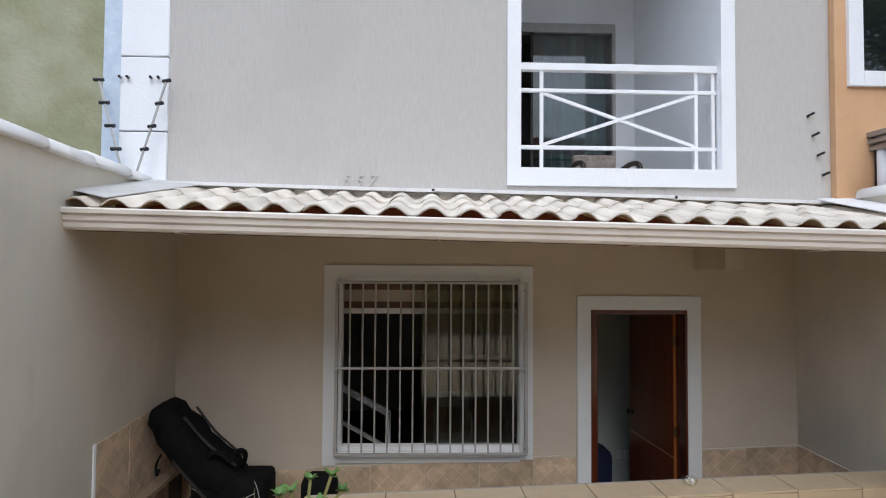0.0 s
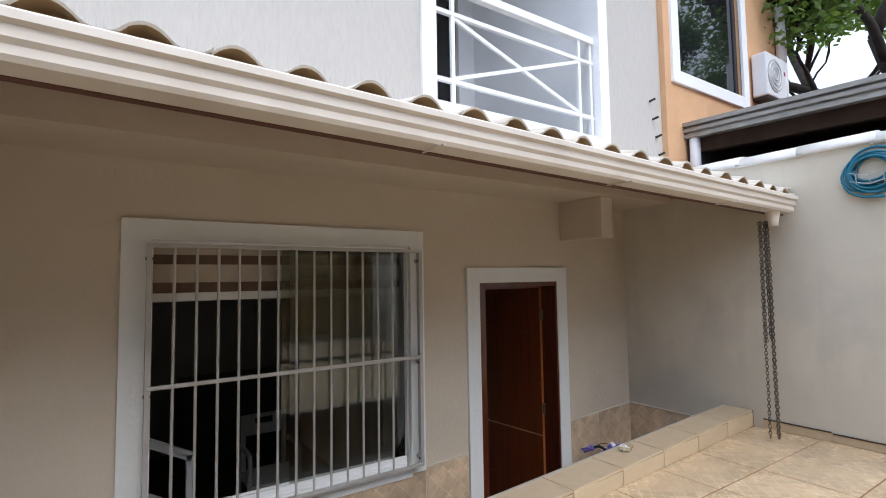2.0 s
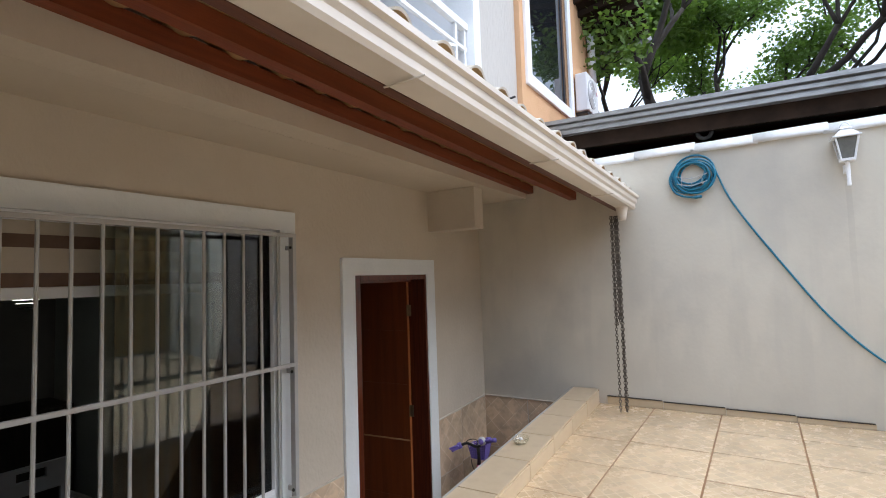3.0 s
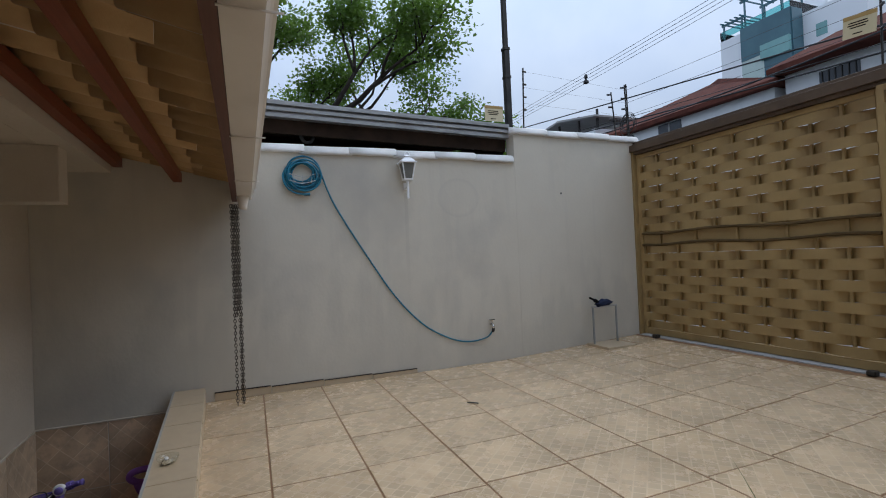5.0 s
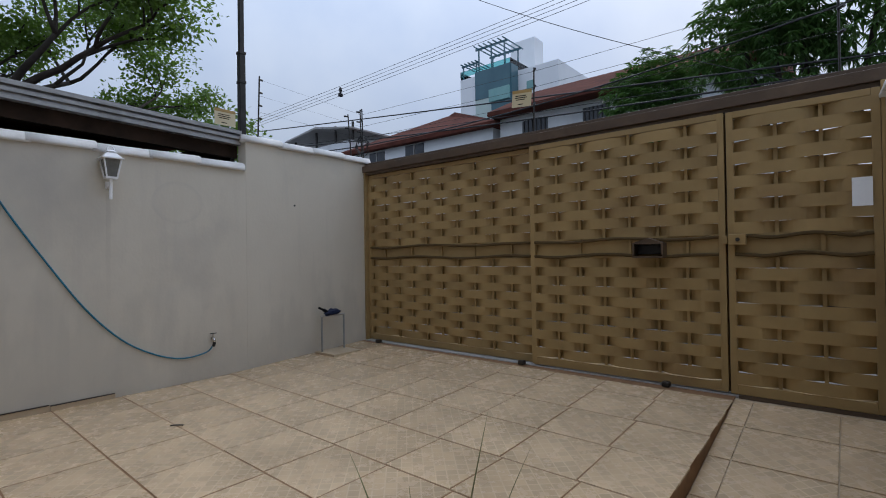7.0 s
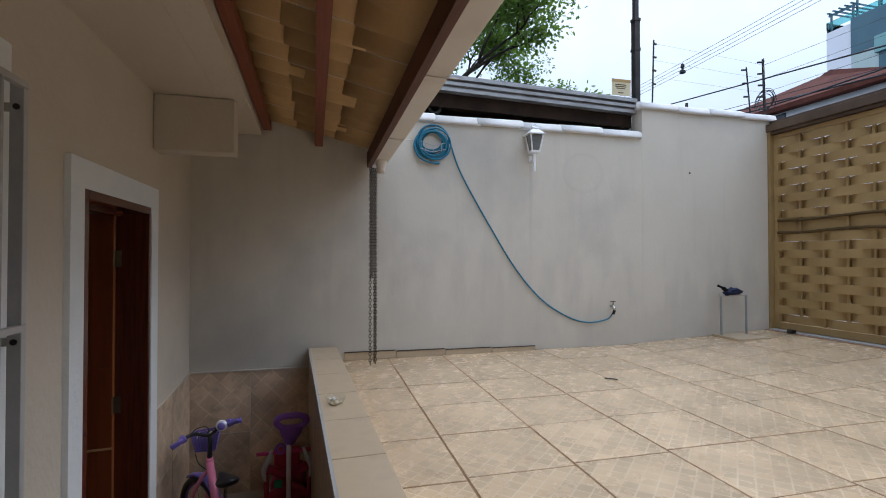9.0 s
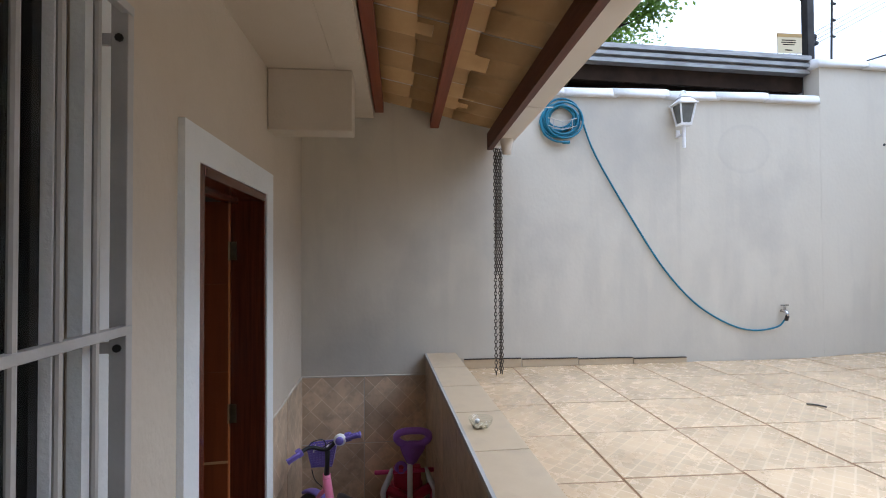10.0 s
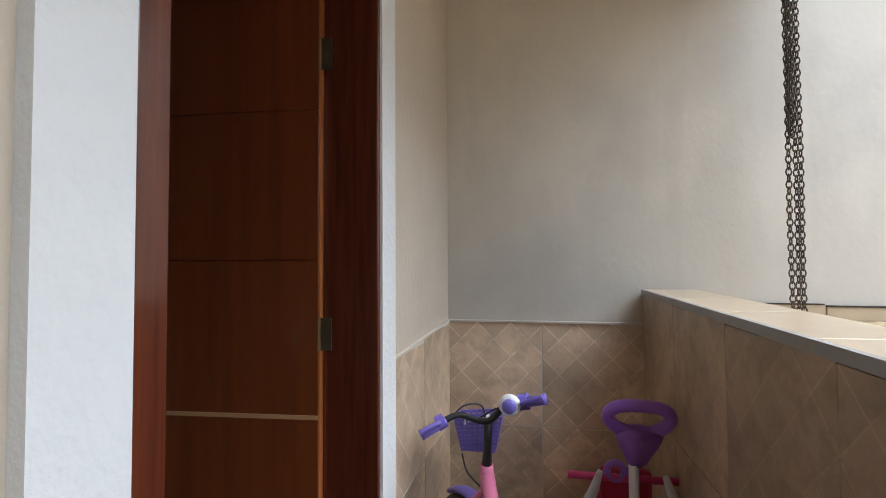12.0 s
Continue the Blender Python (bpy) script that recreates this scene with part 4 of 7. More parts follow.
coping("coping_east_low", "white painted half-round coping tiles on the low wall", right_x, 1, [-0.01, 0.42, 0.83, 1.24, 1.65, 2.06, 2.47, 2.88, 3.30], 2.0)
coping("coping_east_high", "white painted coping tiles on the high wall", right_x, 1, [-1.70, -1.28, -0.86, -0.44, -0.04], 2.29)
coping("coping_west", "white painted half-round coping tiles", left_x, -1, [-1.9, -1.48, -1.06, -0.64, -0.22, 0.2, 0.62, 1.04, 1.46, 1.88, 2.3, 2.72, 3.1, 3.41], 2.06)

# ---- balcony rail, door, chair ----
rail = thing("balcony_railing", "white painted steel railing with a crossed panel", "railing", (1.82, 3.50, 2.21))
RY = 3.50
for n, z0, z1, w in (("handrail", 2.965, 3.02, 0.05), ("upper_rail", 2.80, 2.828, 0.028), ("lower_rail", 2.365, 2.393, 0.028)):
    part(n, box(1.041, 2.557, RY - w / 2, RY + w / 2, z0, z1, 0.003), M_WHITE, rail)
for x in (1.208, 2.398, 2.53):
    part("post", box(x - 0.013, x + 0.013, RY - 0.011, RY + 0.011, 2.213, 2.966), M_WHITE, rail)
for a, b in (((1.22, RY, 2.40), (2.39, RY, 2.795)), ((1.22, RY, 2.795), (2.39, RY, 2.40))):
    dy = 0.002 if a[2] > b[2] else -0.002
    part("cross_bar", beam(bmesh.new(), (a[0], a[1] + dy, a[2]), (b[0], b[1] + dy, b[2]), 0.016, 0.024), M_WHITE, rail)
bdoor = thing("door_2", "aluminium framed balcony door of dark glass", "door", (1.76, 5.03, 2.05), "", "structure")
bm = bmesh.new()
for x0, x1, z0, z1 in ((1.201, 1.24, 2.05, 4.089), (2.325, 2.359, 2.05, 4.089), (1.24, 2.325, 3.99, 4.089), (1.24, 2.325, 2.05, 2.09)):
    bx(bm, x0, x1, 4.985, 5.07, z0, z1, 0.003)
part("door_frame", bm, M_GRILLE, bdoor)
g = part("pane", box(1.47, 2.325, 5.02, 5.025, 2.09, 3.99), M_GLASS, bdoor, "dark glass pane")
g.visible_shadow = False
part("stile", box(1.44, 1.47, 5.0, 5.05, 2.09, 3.99, 0.003), M_DARKMETAL, bdoor)
M_CURTAIN = mk("teal_curtain", (0.14, 0.27, 0.31), (0.24, 0.40, 0.44), 0.9, scale=9, stretch=(6, 6, 0.5))
cur = thing("curtain", "teal blue curtain hanging behind the balcony door", "curtain", (1.98, 5.11, 2.1))
bm = bmesh.new()
prev = None
for k in range(41):
    x = 1.60 + 0.70 * k / 40
    y = 5.115 + 0.035 * math.sin(k * 0.95)
    v = [bm.verts.new((x, y, 2.1)), bm.verts.new((x, y, 4.05)), bm.verts.new((x, y + 0.004, 4.05)), bm.verts.new((x, y + 0.004, 2.1))]
    if prev:
        for i in range(4):
            bm.faces.new((prev[i], prev[(i + 1) % 4], v[(i + 1) % 4], v[i]))
    prev = v
part("cloth", bm, M_CURTAIN, cur, "", True)
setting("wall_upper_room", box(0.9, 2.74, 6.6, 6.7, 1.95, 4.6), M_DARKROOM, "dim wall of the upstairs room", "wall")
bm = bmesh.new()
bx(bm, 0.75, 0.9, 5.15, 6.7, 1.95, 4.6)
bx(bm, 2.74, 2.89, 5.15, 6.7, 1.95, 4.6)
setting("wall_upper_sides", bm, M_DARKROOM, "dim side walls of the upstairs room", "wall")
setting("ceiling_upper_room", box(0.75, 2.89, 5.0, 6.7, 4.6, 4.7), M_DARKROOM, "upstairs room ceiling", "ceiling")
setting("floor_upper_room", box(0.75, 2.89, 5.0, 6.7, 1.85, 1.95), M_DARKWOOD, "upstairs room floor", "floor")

M_FLORAL = mk("floral_cushion_cloth", (0.45, 0.40, 0.36), (0.20, 0.16, 0.14), 0.9, scale=14, bump=0.1)
arm = thing("armchair", "brown wooden armchair with a floral cushion on the balcony", "armchair", (1.95, 4.3, 2.05))
part("seat", box(1.74, 2.16, 4.08, 4.50, 2.18, 2.27, 0.02), M_FLORAL, arm, "floral seat cushion")
part("backrest", box(1.74, 2.16, 4.46, 4.54, 2.20, 2.55, 0.03), M_FLORAL, arm, "floral back cushion")
for x in (1.70, 2.20):
    part("armrest", bar(spline([(x, 4.02, 2.28), (x, 4.05, 2.37), (x, 4.2, 2.41), (x, 4.45, 2.40)]), 0.025, 8), M_DARKWOOD, arm, "curved brown armrest", True)
    for y in (4.05, 4.48):
        part("leg", bar([(x, y, 2.05), (x, y, 2.36)], 0.018, 8), M_DARKWOOD, arm)

# house number in relief
cu = bpy.data.curves.new("digits", "FONT")
cu.body = "557"
cu.size, cu.extrude, cu.shear, cu.space_character = 0.125, 0.002, 0.25, 1.5
tmp = new("digits_source", cu)
bpy.context.view_layer.update()
me = bpy.data.meshes.new_from_object(tmp.evaluated_get(bpy.context.evaluated_depsgraph_get()))
bpy.data.objects.remove(tmp)
me.materials.append(M_FACADE)
num = new("house_number", me)
num.matrix_world = pose(-0.285, 3.440, 2.06, 90, 0, 0)
tagged(num, "house number 557 in render-coloured relief digits", "house number")


# ---- things in the yard ----
lamp = thing("wall_lantern", "white painted carriage lantern on the boundary wall", "lantern", (3.57, 1.165, 1.75))
LX, LYc = 3.485, 1.165


def frustum(bm, z0, z1, a, b, cx=LX, cy=LYc):
    lo = [bm.verts.new((cx + sx * a, cy + sy * a, z0)) for sx, sy in ((-1, -1), (1, -1), (1, 1), (-1, 1))]
    hi = [bm.verts.new((cx + sx * b, cy + sy * b, z1)) for sx, sy in ((-1, -1), (1, -1), (1, 1), (-1, 1))]
    for k in range(4):
        bm.faces.new((lo[k], lo[(k + 1) % 4], hi[(k + 1) % 4], hi[k]))
    bm.faces.new(lo[::-1])
    bm.faces.new(hi)
    return lo, hi


M_LANTERN = mk("frosted_lantern_glass", (0.13, 0.13, 0.12), (0.18, 0.18, 0.165), 0.2, scale=20)
bm = bmesh.new()
frustum(bm, 1.918, 1.928, 0.075, 0.075)
frustum(bm, 1.928, 1.966, 0.066, 0.034)
frustum(bm, 1.966, 1.978, 0.026, 0.026)
frustum(bm, 1.978, 1.992, 0.036, 0.018)
part("cap", bm, M_WHITE, lamp)
bm = bmesh.new()
for sx, sy in ((-1, -1), (1, -1), (1, 1), (-1, 1)):
    tube(bm, [(LX + sx * 0.036, LYc + sy * 0.036, 1.775), (LX + sx * 0.060, LYc + sy * 0.060, 1.918)], 0.006, 6)
frustum(bm, 1.762, 1.778, 0.04, 0.042)
part("cage", bm, M_WHITE, lamp)
bm = bmesh.new()
frustum(bm, 1.779, 1.917, 0.031, 0.053)
part("glass", bm, M_LANTERN, lamp, "frosted lantern glass")
part("stem", bar([(LX, LYc, 1.762), (LX, LYc, 1.60)], [0.013, 0.011], 10), M_WHITE, lamp)
part("bracket", bar([(LX, LYc, 1.71), (3.53, LYc, 1.70), (3.565, LYc, 1.70)], 0.009, 8), M_WHITE, lamp)
part("hoop", bar(ring_pts((LX, LYc, 1.990), 0.026, "x", 12, 0, math.pi, 1.3), 0.0055, 6), M_WHITE, lamp, "", True)
part("wall_plate", box(3.560, right_x(1.165) + 0.002, LYc - 0.016, LYc + 0.016, 1.69, 1.75, 0.004), M_WHITE, lamp)

hose = thing("garden_hose", "blue garden hose coiled on a wall rack", "hose", (3.5, 2.09, 1.8))
rng = random.Random(5)
for k in range(9):
    c = (3.535 - 0.012 * (k % 4), 2.085 + rng.uniform(-0.026, 0.026), 1.815 + rng.uniform(-0.034, 0.02))
    r = 0.100 + 0.0045 * k + rng.uniform(-0.006, 0.006)
    part("coil", bar(ring_pts(c, r, "x", 30, 0, math.tau, rng.uniform(0.84, 0.98)), 0.0078, 7, True), M_BLUEHOSE, hose, "", True)
part("free_end", bar(spline([(3.525, 2.215, 1.86), (3.515, 2.245, 1.78), (3.51, 2.215, 1.69), (3.51, 2.15, 1.645), (3.51, 2.08, 1.632)]), 0.0085, 7), M_BLUEHOSE, hose, "", True)
part("end_fitting", bar([(3.51, 2.08, 1.632), (3.51, 2.03, 1.634)], 0.013, 8), M_BLUEHOSE, hose)
HOSE = [(3.53, 1.945, 1.86), (3.54, 1.824, 1.548), (3.55, 1.542, 1.074), (3.555, 1.302, 0.711), (3.56, 1.055, 0.445), (3.57, 0.798, 0.287), (3.57, 0.586, 0.227), (3.56, 0.394, 0.25), (3.545, 0.335, 0.31)]
part("run", bar(spline(HOSE, 10), 0.0068, 7), M_BLUEHOSE, hose, "", True)
part("loose_loop", bar(ring_pts((3.515, 2.115, 1.785), 0.125, "x", 30, 0, math.tau, 0.93), 0.0075, 7, True), M_BLUEHOSE, hose, "", True)
rack = thing("hose_rack", "grey wire hose rack fixed to the wall", "rack", (3.56, 2.09, 1.8))
for z, d in ((1.79, 0.0), (1.735, -0.01)):
    part("hoop", bar([(3.56, 2.20, z + 0.03), (3.48, 2.195, z + 0.01), (3.475, 2.09, z - 0.02), (3.48, 1.985, z + 0.01), (3.56, 1.98, z + 0.03)], 0.0028, 6), M_GRILLE, rack)
for y in (2.16, 2.09, 2.02):
    part("stay", bar([(3.476, y, 1.79), (3.476, y, 1.725), (3.56, y, 1.72)], 0.0025, 6), M_GRILLE, rack)

hole = thing("wall_plug", "small dark plug hole in the boundary wall", "plug", (right_x(-0.593), -0.593, 1.678))
part("plug", bar([(right_x(-0.593) - 0.002, -0.593, 1.678), (right_x(-0.593) + 0.01, -0.593, 1.678)], 0.011, 12), M_BLACKPL, hole)
tap = thing("garden_tap", "small chrome garden tap on the wall", "tap", (3.58, 0.33, 0.36))
part("pipe", bar([(3.60, 0.33, 0.37), (3.545, 0.33, 0.37), (3.53, 0.33, 0.355), (3.53, 0.33, 0.335)], 0.011, 10), M_CHROME, tap, "", True)
part("valve", bar([(3.555, 0.33, 0.37), (3.555, 0.33, 0.415)], 0.009, 8), M_CHROME, tap)
part("lever", box(3.548, 3.562, 0.30, 0.36, 0.413, 0.42, 0.002), M_DARKMETAL, tap)
part("connector", bar([(3.53, 0.33, 0.337), (3.54, 0.334, 0.30)], 0.014, 10), M_BLACKPL, tap, "black hose connector")

M_GUTPIPE = mk("dull_grey_pipe", (0.24, 0.25, 0.24), (0.33, 0.34, 0.33), 0.5, 0.2, scale=12)
stand = thing("pipe_stand", "low grey pipe stand against the wall with a tiled foot", "stand", (3.5, -1.0, 0.05))
for y in (-0.83, -1.135):
    part("leg", bar([(3.47, y, patio_z(y) - 0.002), (3.475, y, 0.455)], 0.011, 10), M_GUTPIPE, stand)
part("top_bar", bar([(3.475, -0.82, 0.455), (3.475, -1.145, 0.455)], 0.012, 10), M_GRILLE, stand)
rag = thing("blue_rag", "crumpled dark blue cloth lying on the pipe stand", "cloth", (3.475, -0.98, 0.467))
bm = bmesh.new()
bmesh.ops.create_icosphere(bm, subdivisions=3, radius=1.0)
for v in bm.verts:
    n = noise.noise(v.co * 2.1 + Vector((3, 1, 7)))
    v.co = Vector((3.475 + v.co.x * 0.045 * (1 + n), -0.97 + v.co.y * 0.115 * (1 + 0.5 * n), 0.487 + max(v.co.z, -0.7) * 0.03 * (1 + 1.1 * n)))
part("cloth", bm, M_BLUE, rag, "", True)
part("knotted_end", bar(spline([(3.475, -0.90, 0.50), (3.46, -0.84, 0.53), (3.47, -0.79, 0.555)]), [0.02] * 8 + [0.012] * 9, 8), M_BLACK, rag, "", True)
hatch = thing("inspection_cover", "pale square cover set on the patio tiles", "cover", (3.38, -1.0, 0.05))
part("plate", box(3.22, 3.56, -1.17, -0.80, patio_z(-0.98) - 0.01, patio_z(-0.98) + 0.016, 0.004), M_PLAINTILE, hatch)
twig = thing("dry_twig", "small dry brown twig on the patio", "twig", (2.45, 1.09, 0.0))
part("stick", bar([(2.42, 1.06, 0.006), (2.45, 1.09, 0.008), (2.48, 1.12, 0.006)], 0.005, 6), M_DARKWOOD, twig)

# rain chain
chain = thing("rain_chain", "dark weathered steel rain chain below the gutter outlet", "chain", (3.23, 2.575, 0.02))
def link(bm, c, up, side, r=0.0029, a=0.0148, b=0.0092):
    pts = [Vector(c) + up * (a * math.sin(k * math.tau / 8)) + side * (b * math.cos(k * math.tau / 8)) for k in range(8)]
    tube(bm, pts, r, 4, True)


for dx, dy, z0, z1 in ((-0.016, 0.034, 0.006, 1.50), (0.014, -0.012, 0.006, 1.50), (0.004, -0.026, 0.006, 1.50), (0.018, 0.008, 0.70, 1.50), (-0.02, 0.020, 0.66, 1.50), (0.002, -0.006, 0.72, 1.50)):
    bm = bmesh.new()
    z, k = z1, 0
    while z > z0 + 0.012:
        side = Vector((1, 0, 0)) if k % 2 else Vector((0, 1, 0))
        link(bm, (3.235 + dx + 0.003 * math.sin(z * 7 + dx * 90), 2.618 + dy * 0.75, z), Vector((0, 0, 1)), side)
        z -= 0.0225
        k += 1
    part("chain_strand", bm, M_CHAIN, chain)

bowl = thing("glass_bowl", "small clear glass bowl with pale feed on the kerb", "bowl", (2.03, 2.945, kerb_z(2.03)))
BZ = kerb_z(2.03) + 0.001
part("bowl", lathe(bmesh.new(), (2.03, 2.945, BZ), [(0.022, 0), (0.034, 0.004), (0.046, 0.022), (0.051, 0.040), (0.0495, 0.040), (0.0445, 0.022), (0.032, 0.006), (0.022, 0.004)], 28), M_BOWL, bowl, "", True)
M_FEED = mk("pale_feed", (0.50, 0.40, 0.26), (0.68, 0.60, 0.47), 0.9, scale=60, bump=0.5)
rng = random.Random(17)
bm = bmesh.new()
for k in range(26):
    a, r = rng.uniform(0, math.tau), 0.027 * rng.random() ** 0.5
    q = Vector((2.03 + r * math.cos(a), 2.945 + r * math.sin(a), BZ + 0.008 + 0.004 * rng.random()))
    bx(bm, -0.005, 0.005, -0.004, 0.004, -0.003, 0.003, 0, Matrix.Translation(q) @ Matrix.Rotation(a * 3, 4, "Z") @ Matrix.Rotation(a * 5, 4, "X"))
tagged(part("feed", bm, M_FEED, bowl, "pale dry feed crumbs"), kind="stuff")
part("paper_ball", lathe(bmesh.new(), (2.055, 2.955, BZ + 0.010), [(0.006, 0), (0.011, 0.006), (0.010, 0.014), (0.004, 0.018)], 9), M_COPING, bowl, "white crumpled paper")

# child's bicycle in the corner
M_PURPLE = mk("purple_plastic", (0.17, 0.13, 0.48), (0.21, 0.16, 0.55), 0.4, scale=8)
M_VIOLET = mk("violet_plastic", (0.25, 0.09, 0.44), (0.29, 0.115, 0.50), 0.38, scale=8)
M_PINK = mk("pink_enamel", (0.72, 0.19, 0.34), (0.78, 0.25, 0.40), 0.3, scale=8, coat=0.3)
M_HOTPINK = mk("deep_pink_plastic", (0.52, 0.03, 0.14), (0.60, 0.045, 0.18), 0.4, scale=8)
M_RED = mk("crimson_plastic", (0.36, 0.014, 0.05), (0.42, 0.022, 0.07), 0.42, scale=8)
M_TOYGREY2 = mk("light_grey_plastic", (0.52, 0.52, 0.53), (0.60, 0.60, 0.61), 0.45, scale=8)
M_TOYWHITE = mk("white_plastic", (0.72, 0.72, 0.74), (0.78, 0.78, 0.79), 0.4, scale=8)
bike = thing("child_bicycle", "pink child's bicycle with purple grips leaning in the corner", "bicycle", (2.75, 3.62, -1.0))
FW, RW = Vector((3.0, 3.765, -0.794)), Vector((2.44, 3.49, -0.794))
fdir = Vector((0.72, 0.69, 0)).normalized()
rdir = (FW - RW).normalized()


def wheel(c, d, name):
    ax = Vector((-d.y, d.x, 0))
    pts = [c + d * (0.182 * math.cos(k * math.tau / 28)) + Vector((0, 0, 1)) * (0.182 * math.sin(k * math.tau / 28)) for k in range(28)]
    w = part(name, tube(bmesh.new(), pts, 0.024, 8, True), M_BLACKPL, bike, "black tyre", True)
    pts = [c + (p - c) * 0.86 for p in pts]
    part("rim", tube(bmesh.new(), pts, 0.008, 6, True), M_VIOLET, w, "purple rim", True)
    for k in range(14):
        a = k * math.tau / 14
        part("spoke", bar([c, c + d * (0.155 * math.cos(a)) + Vector((0, 0, 0.155 * math.sin(a)))], 0.0015, 4), M_CHROME, w)
    part("hub", bar([c - ax * 0.045, c + ax * 0.045], 0.016, 8), M_DARKMETAL, w)
    return ax


fax = wheel(FW, fdir, "front_wheel")
rax = wheel(RW, rdir, "rear_wheel")
HEAD = Vector((2.862, 3.683, -0.417))
pts = [FW + fdir * (0.215 * math.cos(a)) + Vector((0, 0, 0.215 * math.sin(a))) for a in [math.radians(60 + k * 11) for k in range(10)]]
part("front_mudguard", tube(bmesh.new(), pts, 0.030, 8, False, 0.4), M_PURPLE, bike, "purple mudguard", True)
for s in (-1, 1):
    part("fork_leg", bar(spline([FW + fax * 0.05 * s, FW + fax * 0.052 * s + Vector((-0.03, -0.01, 0.12)), HEAD + fax * 0.04 * s + Vector((0.03, 0.015, -0.125)), HEAD + Vector((0.014, 0.004, -0.085))]), 0.013, 8), M_PINK, bike, "", True)
BB = Vector((2.665, 3.585, -0.79))
ST = Vector((2.60, 3.548, -0.56))
for a, b, r in ((HEAD + Vector((0.0, 0, 0.0)), HEAD + Vector((0.016, 0.003, -0.10)), 0.022), (HEAD + Vector((0.006, 0, -0.03)), BB, 0.023), (HEAD + Vector((0.01, 0, -0.09)), BB + Vector((0.02, 0.01, -0.01)), 0.016), (BB, ST, 0.017), (ST + Vector((-0.02, 0, -0.06)), RW + rax * 0.05, 0.011), (ST + Vector((-0.02, 0, -0.06)), RW - rax * 0.05, 0.011), (BB, RW + rax * 0.05, 0.011), (BB, RW - rax * 0.05, 0.011)):
    part("frame_tube", bar([a, b], r, 10), M_PINK, bike, "", True)
part("seat_post", bar([ST, ST + Vector((0.01, 0, 0.09))], 0.011, 8), M_CHROME, bike)
bm = bmesh.new()
bmesh.ops.create_icosphere(bm, subdivisions=3, radius=1.0)
sd = Vector((-0.88, -0.42, 0)).normalized()
ss = Vector((0.42, -0.88, 0)).normalized()
for v in bm.verts:
    u, w, h = v.co
    wid = 0.075 * (0.38 + 0.62 * (0.5 + 0.5 * math.tanh(3 * u)))
    v.co = ST + Vector((0, 0, 0.10)) + sd * u * 0.115 + ss * w * wid + Vector((0, 0, 0.032 * h + 0.03 * max(u, 0) ** 2))
part("saddle", bm, M_BLACKPL, bike, "black saddle", True)
part("stem", bar([HEAD + Vector((0, 0, -0.01)), HEAD + Vector((-0.005, -0.004, 0.06)), HEAD + Vector((-0.022, -0.008, 0.14))], [0.017, 0.013, 0.014], 8), M_BLACKPL, bike, "black handlebar stem", True)
GL, GR = Vector((2.80, 3.878, -0.288)), Vector((2.80, 3.50, -0.176))
mid = HEAD + Vector((-0.022, -0.006, 0.145))
part("handlebar", bar(spline([GL.lerp(GR, 0.16), GL.lerp(GR, 0.30) + Vector((0.03, 0, 0.0)), mid, GL.lerp(GR, 0.70) + Vector((0.03, 0, 0.0)), GL.lerp(GR, 0.84)]), 0.011, 8), M_BLACKPL, bike, "", True)
for a, b, c in ((GL + Vector((-0.03, 0.0, -0.02)), GL.lerp(GR, 0.20), 0.15), (GR + Vector((-0.02, -0.01, 0)), GL.lerp(GR, 0.80), 0.85)):
    g = part("grip", bar([a, a.lerp(b, 0.1), b], [0.019, 0.016, 0.016], 10), M_PURPLE, bike, "purple rubber grip", True)
    q = GL.lerp(GR, c)
    part("brake_lever", bar(spline([q + Vector((-0.02, 0, 0)), q + Vector((-0.05, 0, 0.01)), a.lerp(b, 0.1) + Vector((-0.05, 0, 0.02))]), 0.008, 6), M_PURPLE, g, "", True)
    part("clamp", bar([q + (b - a).normalized() * -0.014, q + (b - a).normalized() * 0.014], 0.025, 10), M_PURPLE, g)
bell = part("bell", lathe(bmesh.new(), (0, 0, 0), [(0.031, -0.012), (0.034, 0.0), (0.030, 0.012), (0.012, 0.02)], 18), M_TOYWHITE, bike, "white and purple bell", True)
bell.data.transform(Matrix.Translation(GL.lerp(GR, 0.74) + Vector((-0.035, 0, 0.01))) @ Matrix.Rotation(radians(-90), 4, "Y"))
bc = part("bell_cap", lathe(bmesh.new(), (0, 0, 0), [(0.023, 0.012), (0.022, 0.02), (0.012, 0.026)], 16), M_PURPLE, bell, "purple bell dome", True)
bc.data.transform(Matrix.Translation(GL.lerp(GR, 0.74) + Vector((-0.035, 0, 0.01))) @ Matrix.Rotation(radians(-90), 4, "Y"))
# basket of slats, hung before the handlebar
basket = part("basket", bmesh.new(), M_PURPLE, bike, "purple plastic basket")
bm = bmesh.new()
KX, KY = 2.945, 3.716
for k in range(8):
    z = -0.285 - 0.0145 * k
    g = 1 - 0.042 * k
    w, d = 0.079 * g, 0.050 * g
    t = 0.10 * w
    for sx in (-1, 1):
        beam(bm, (KX + sx * d, KY - w, z + t), (KX + sx * d, KY + w, z - t), 0.005, 0.0105)
    beam(bm, (KX - d, KY - w, z + t), (KX + d, KY - w, z + t), 0.005, 0.0105)
    beam(bm, (KX - d, KY + w, z - t), (KX + d, KY + w, z - t), 0.005, 0.0105)
for a in range(9):
    f = -1 + 2 * a / 8
    for sx in (-1, 1):
        beam(bm, (KX + sx * 0.0505, KY + f * 0.078, -0.281 - f * 0.008), (KX + sx * 0.0365, KY + f * 0.056, -0.392 - f * 0.006), 0.008, 0.006)
bx(bm, KX - 0.036, KX + 0.036, KY - 0.056, KY + 0.056, -0.398, -0.392)
bm.to_mesh(basket.data)
bm.free()
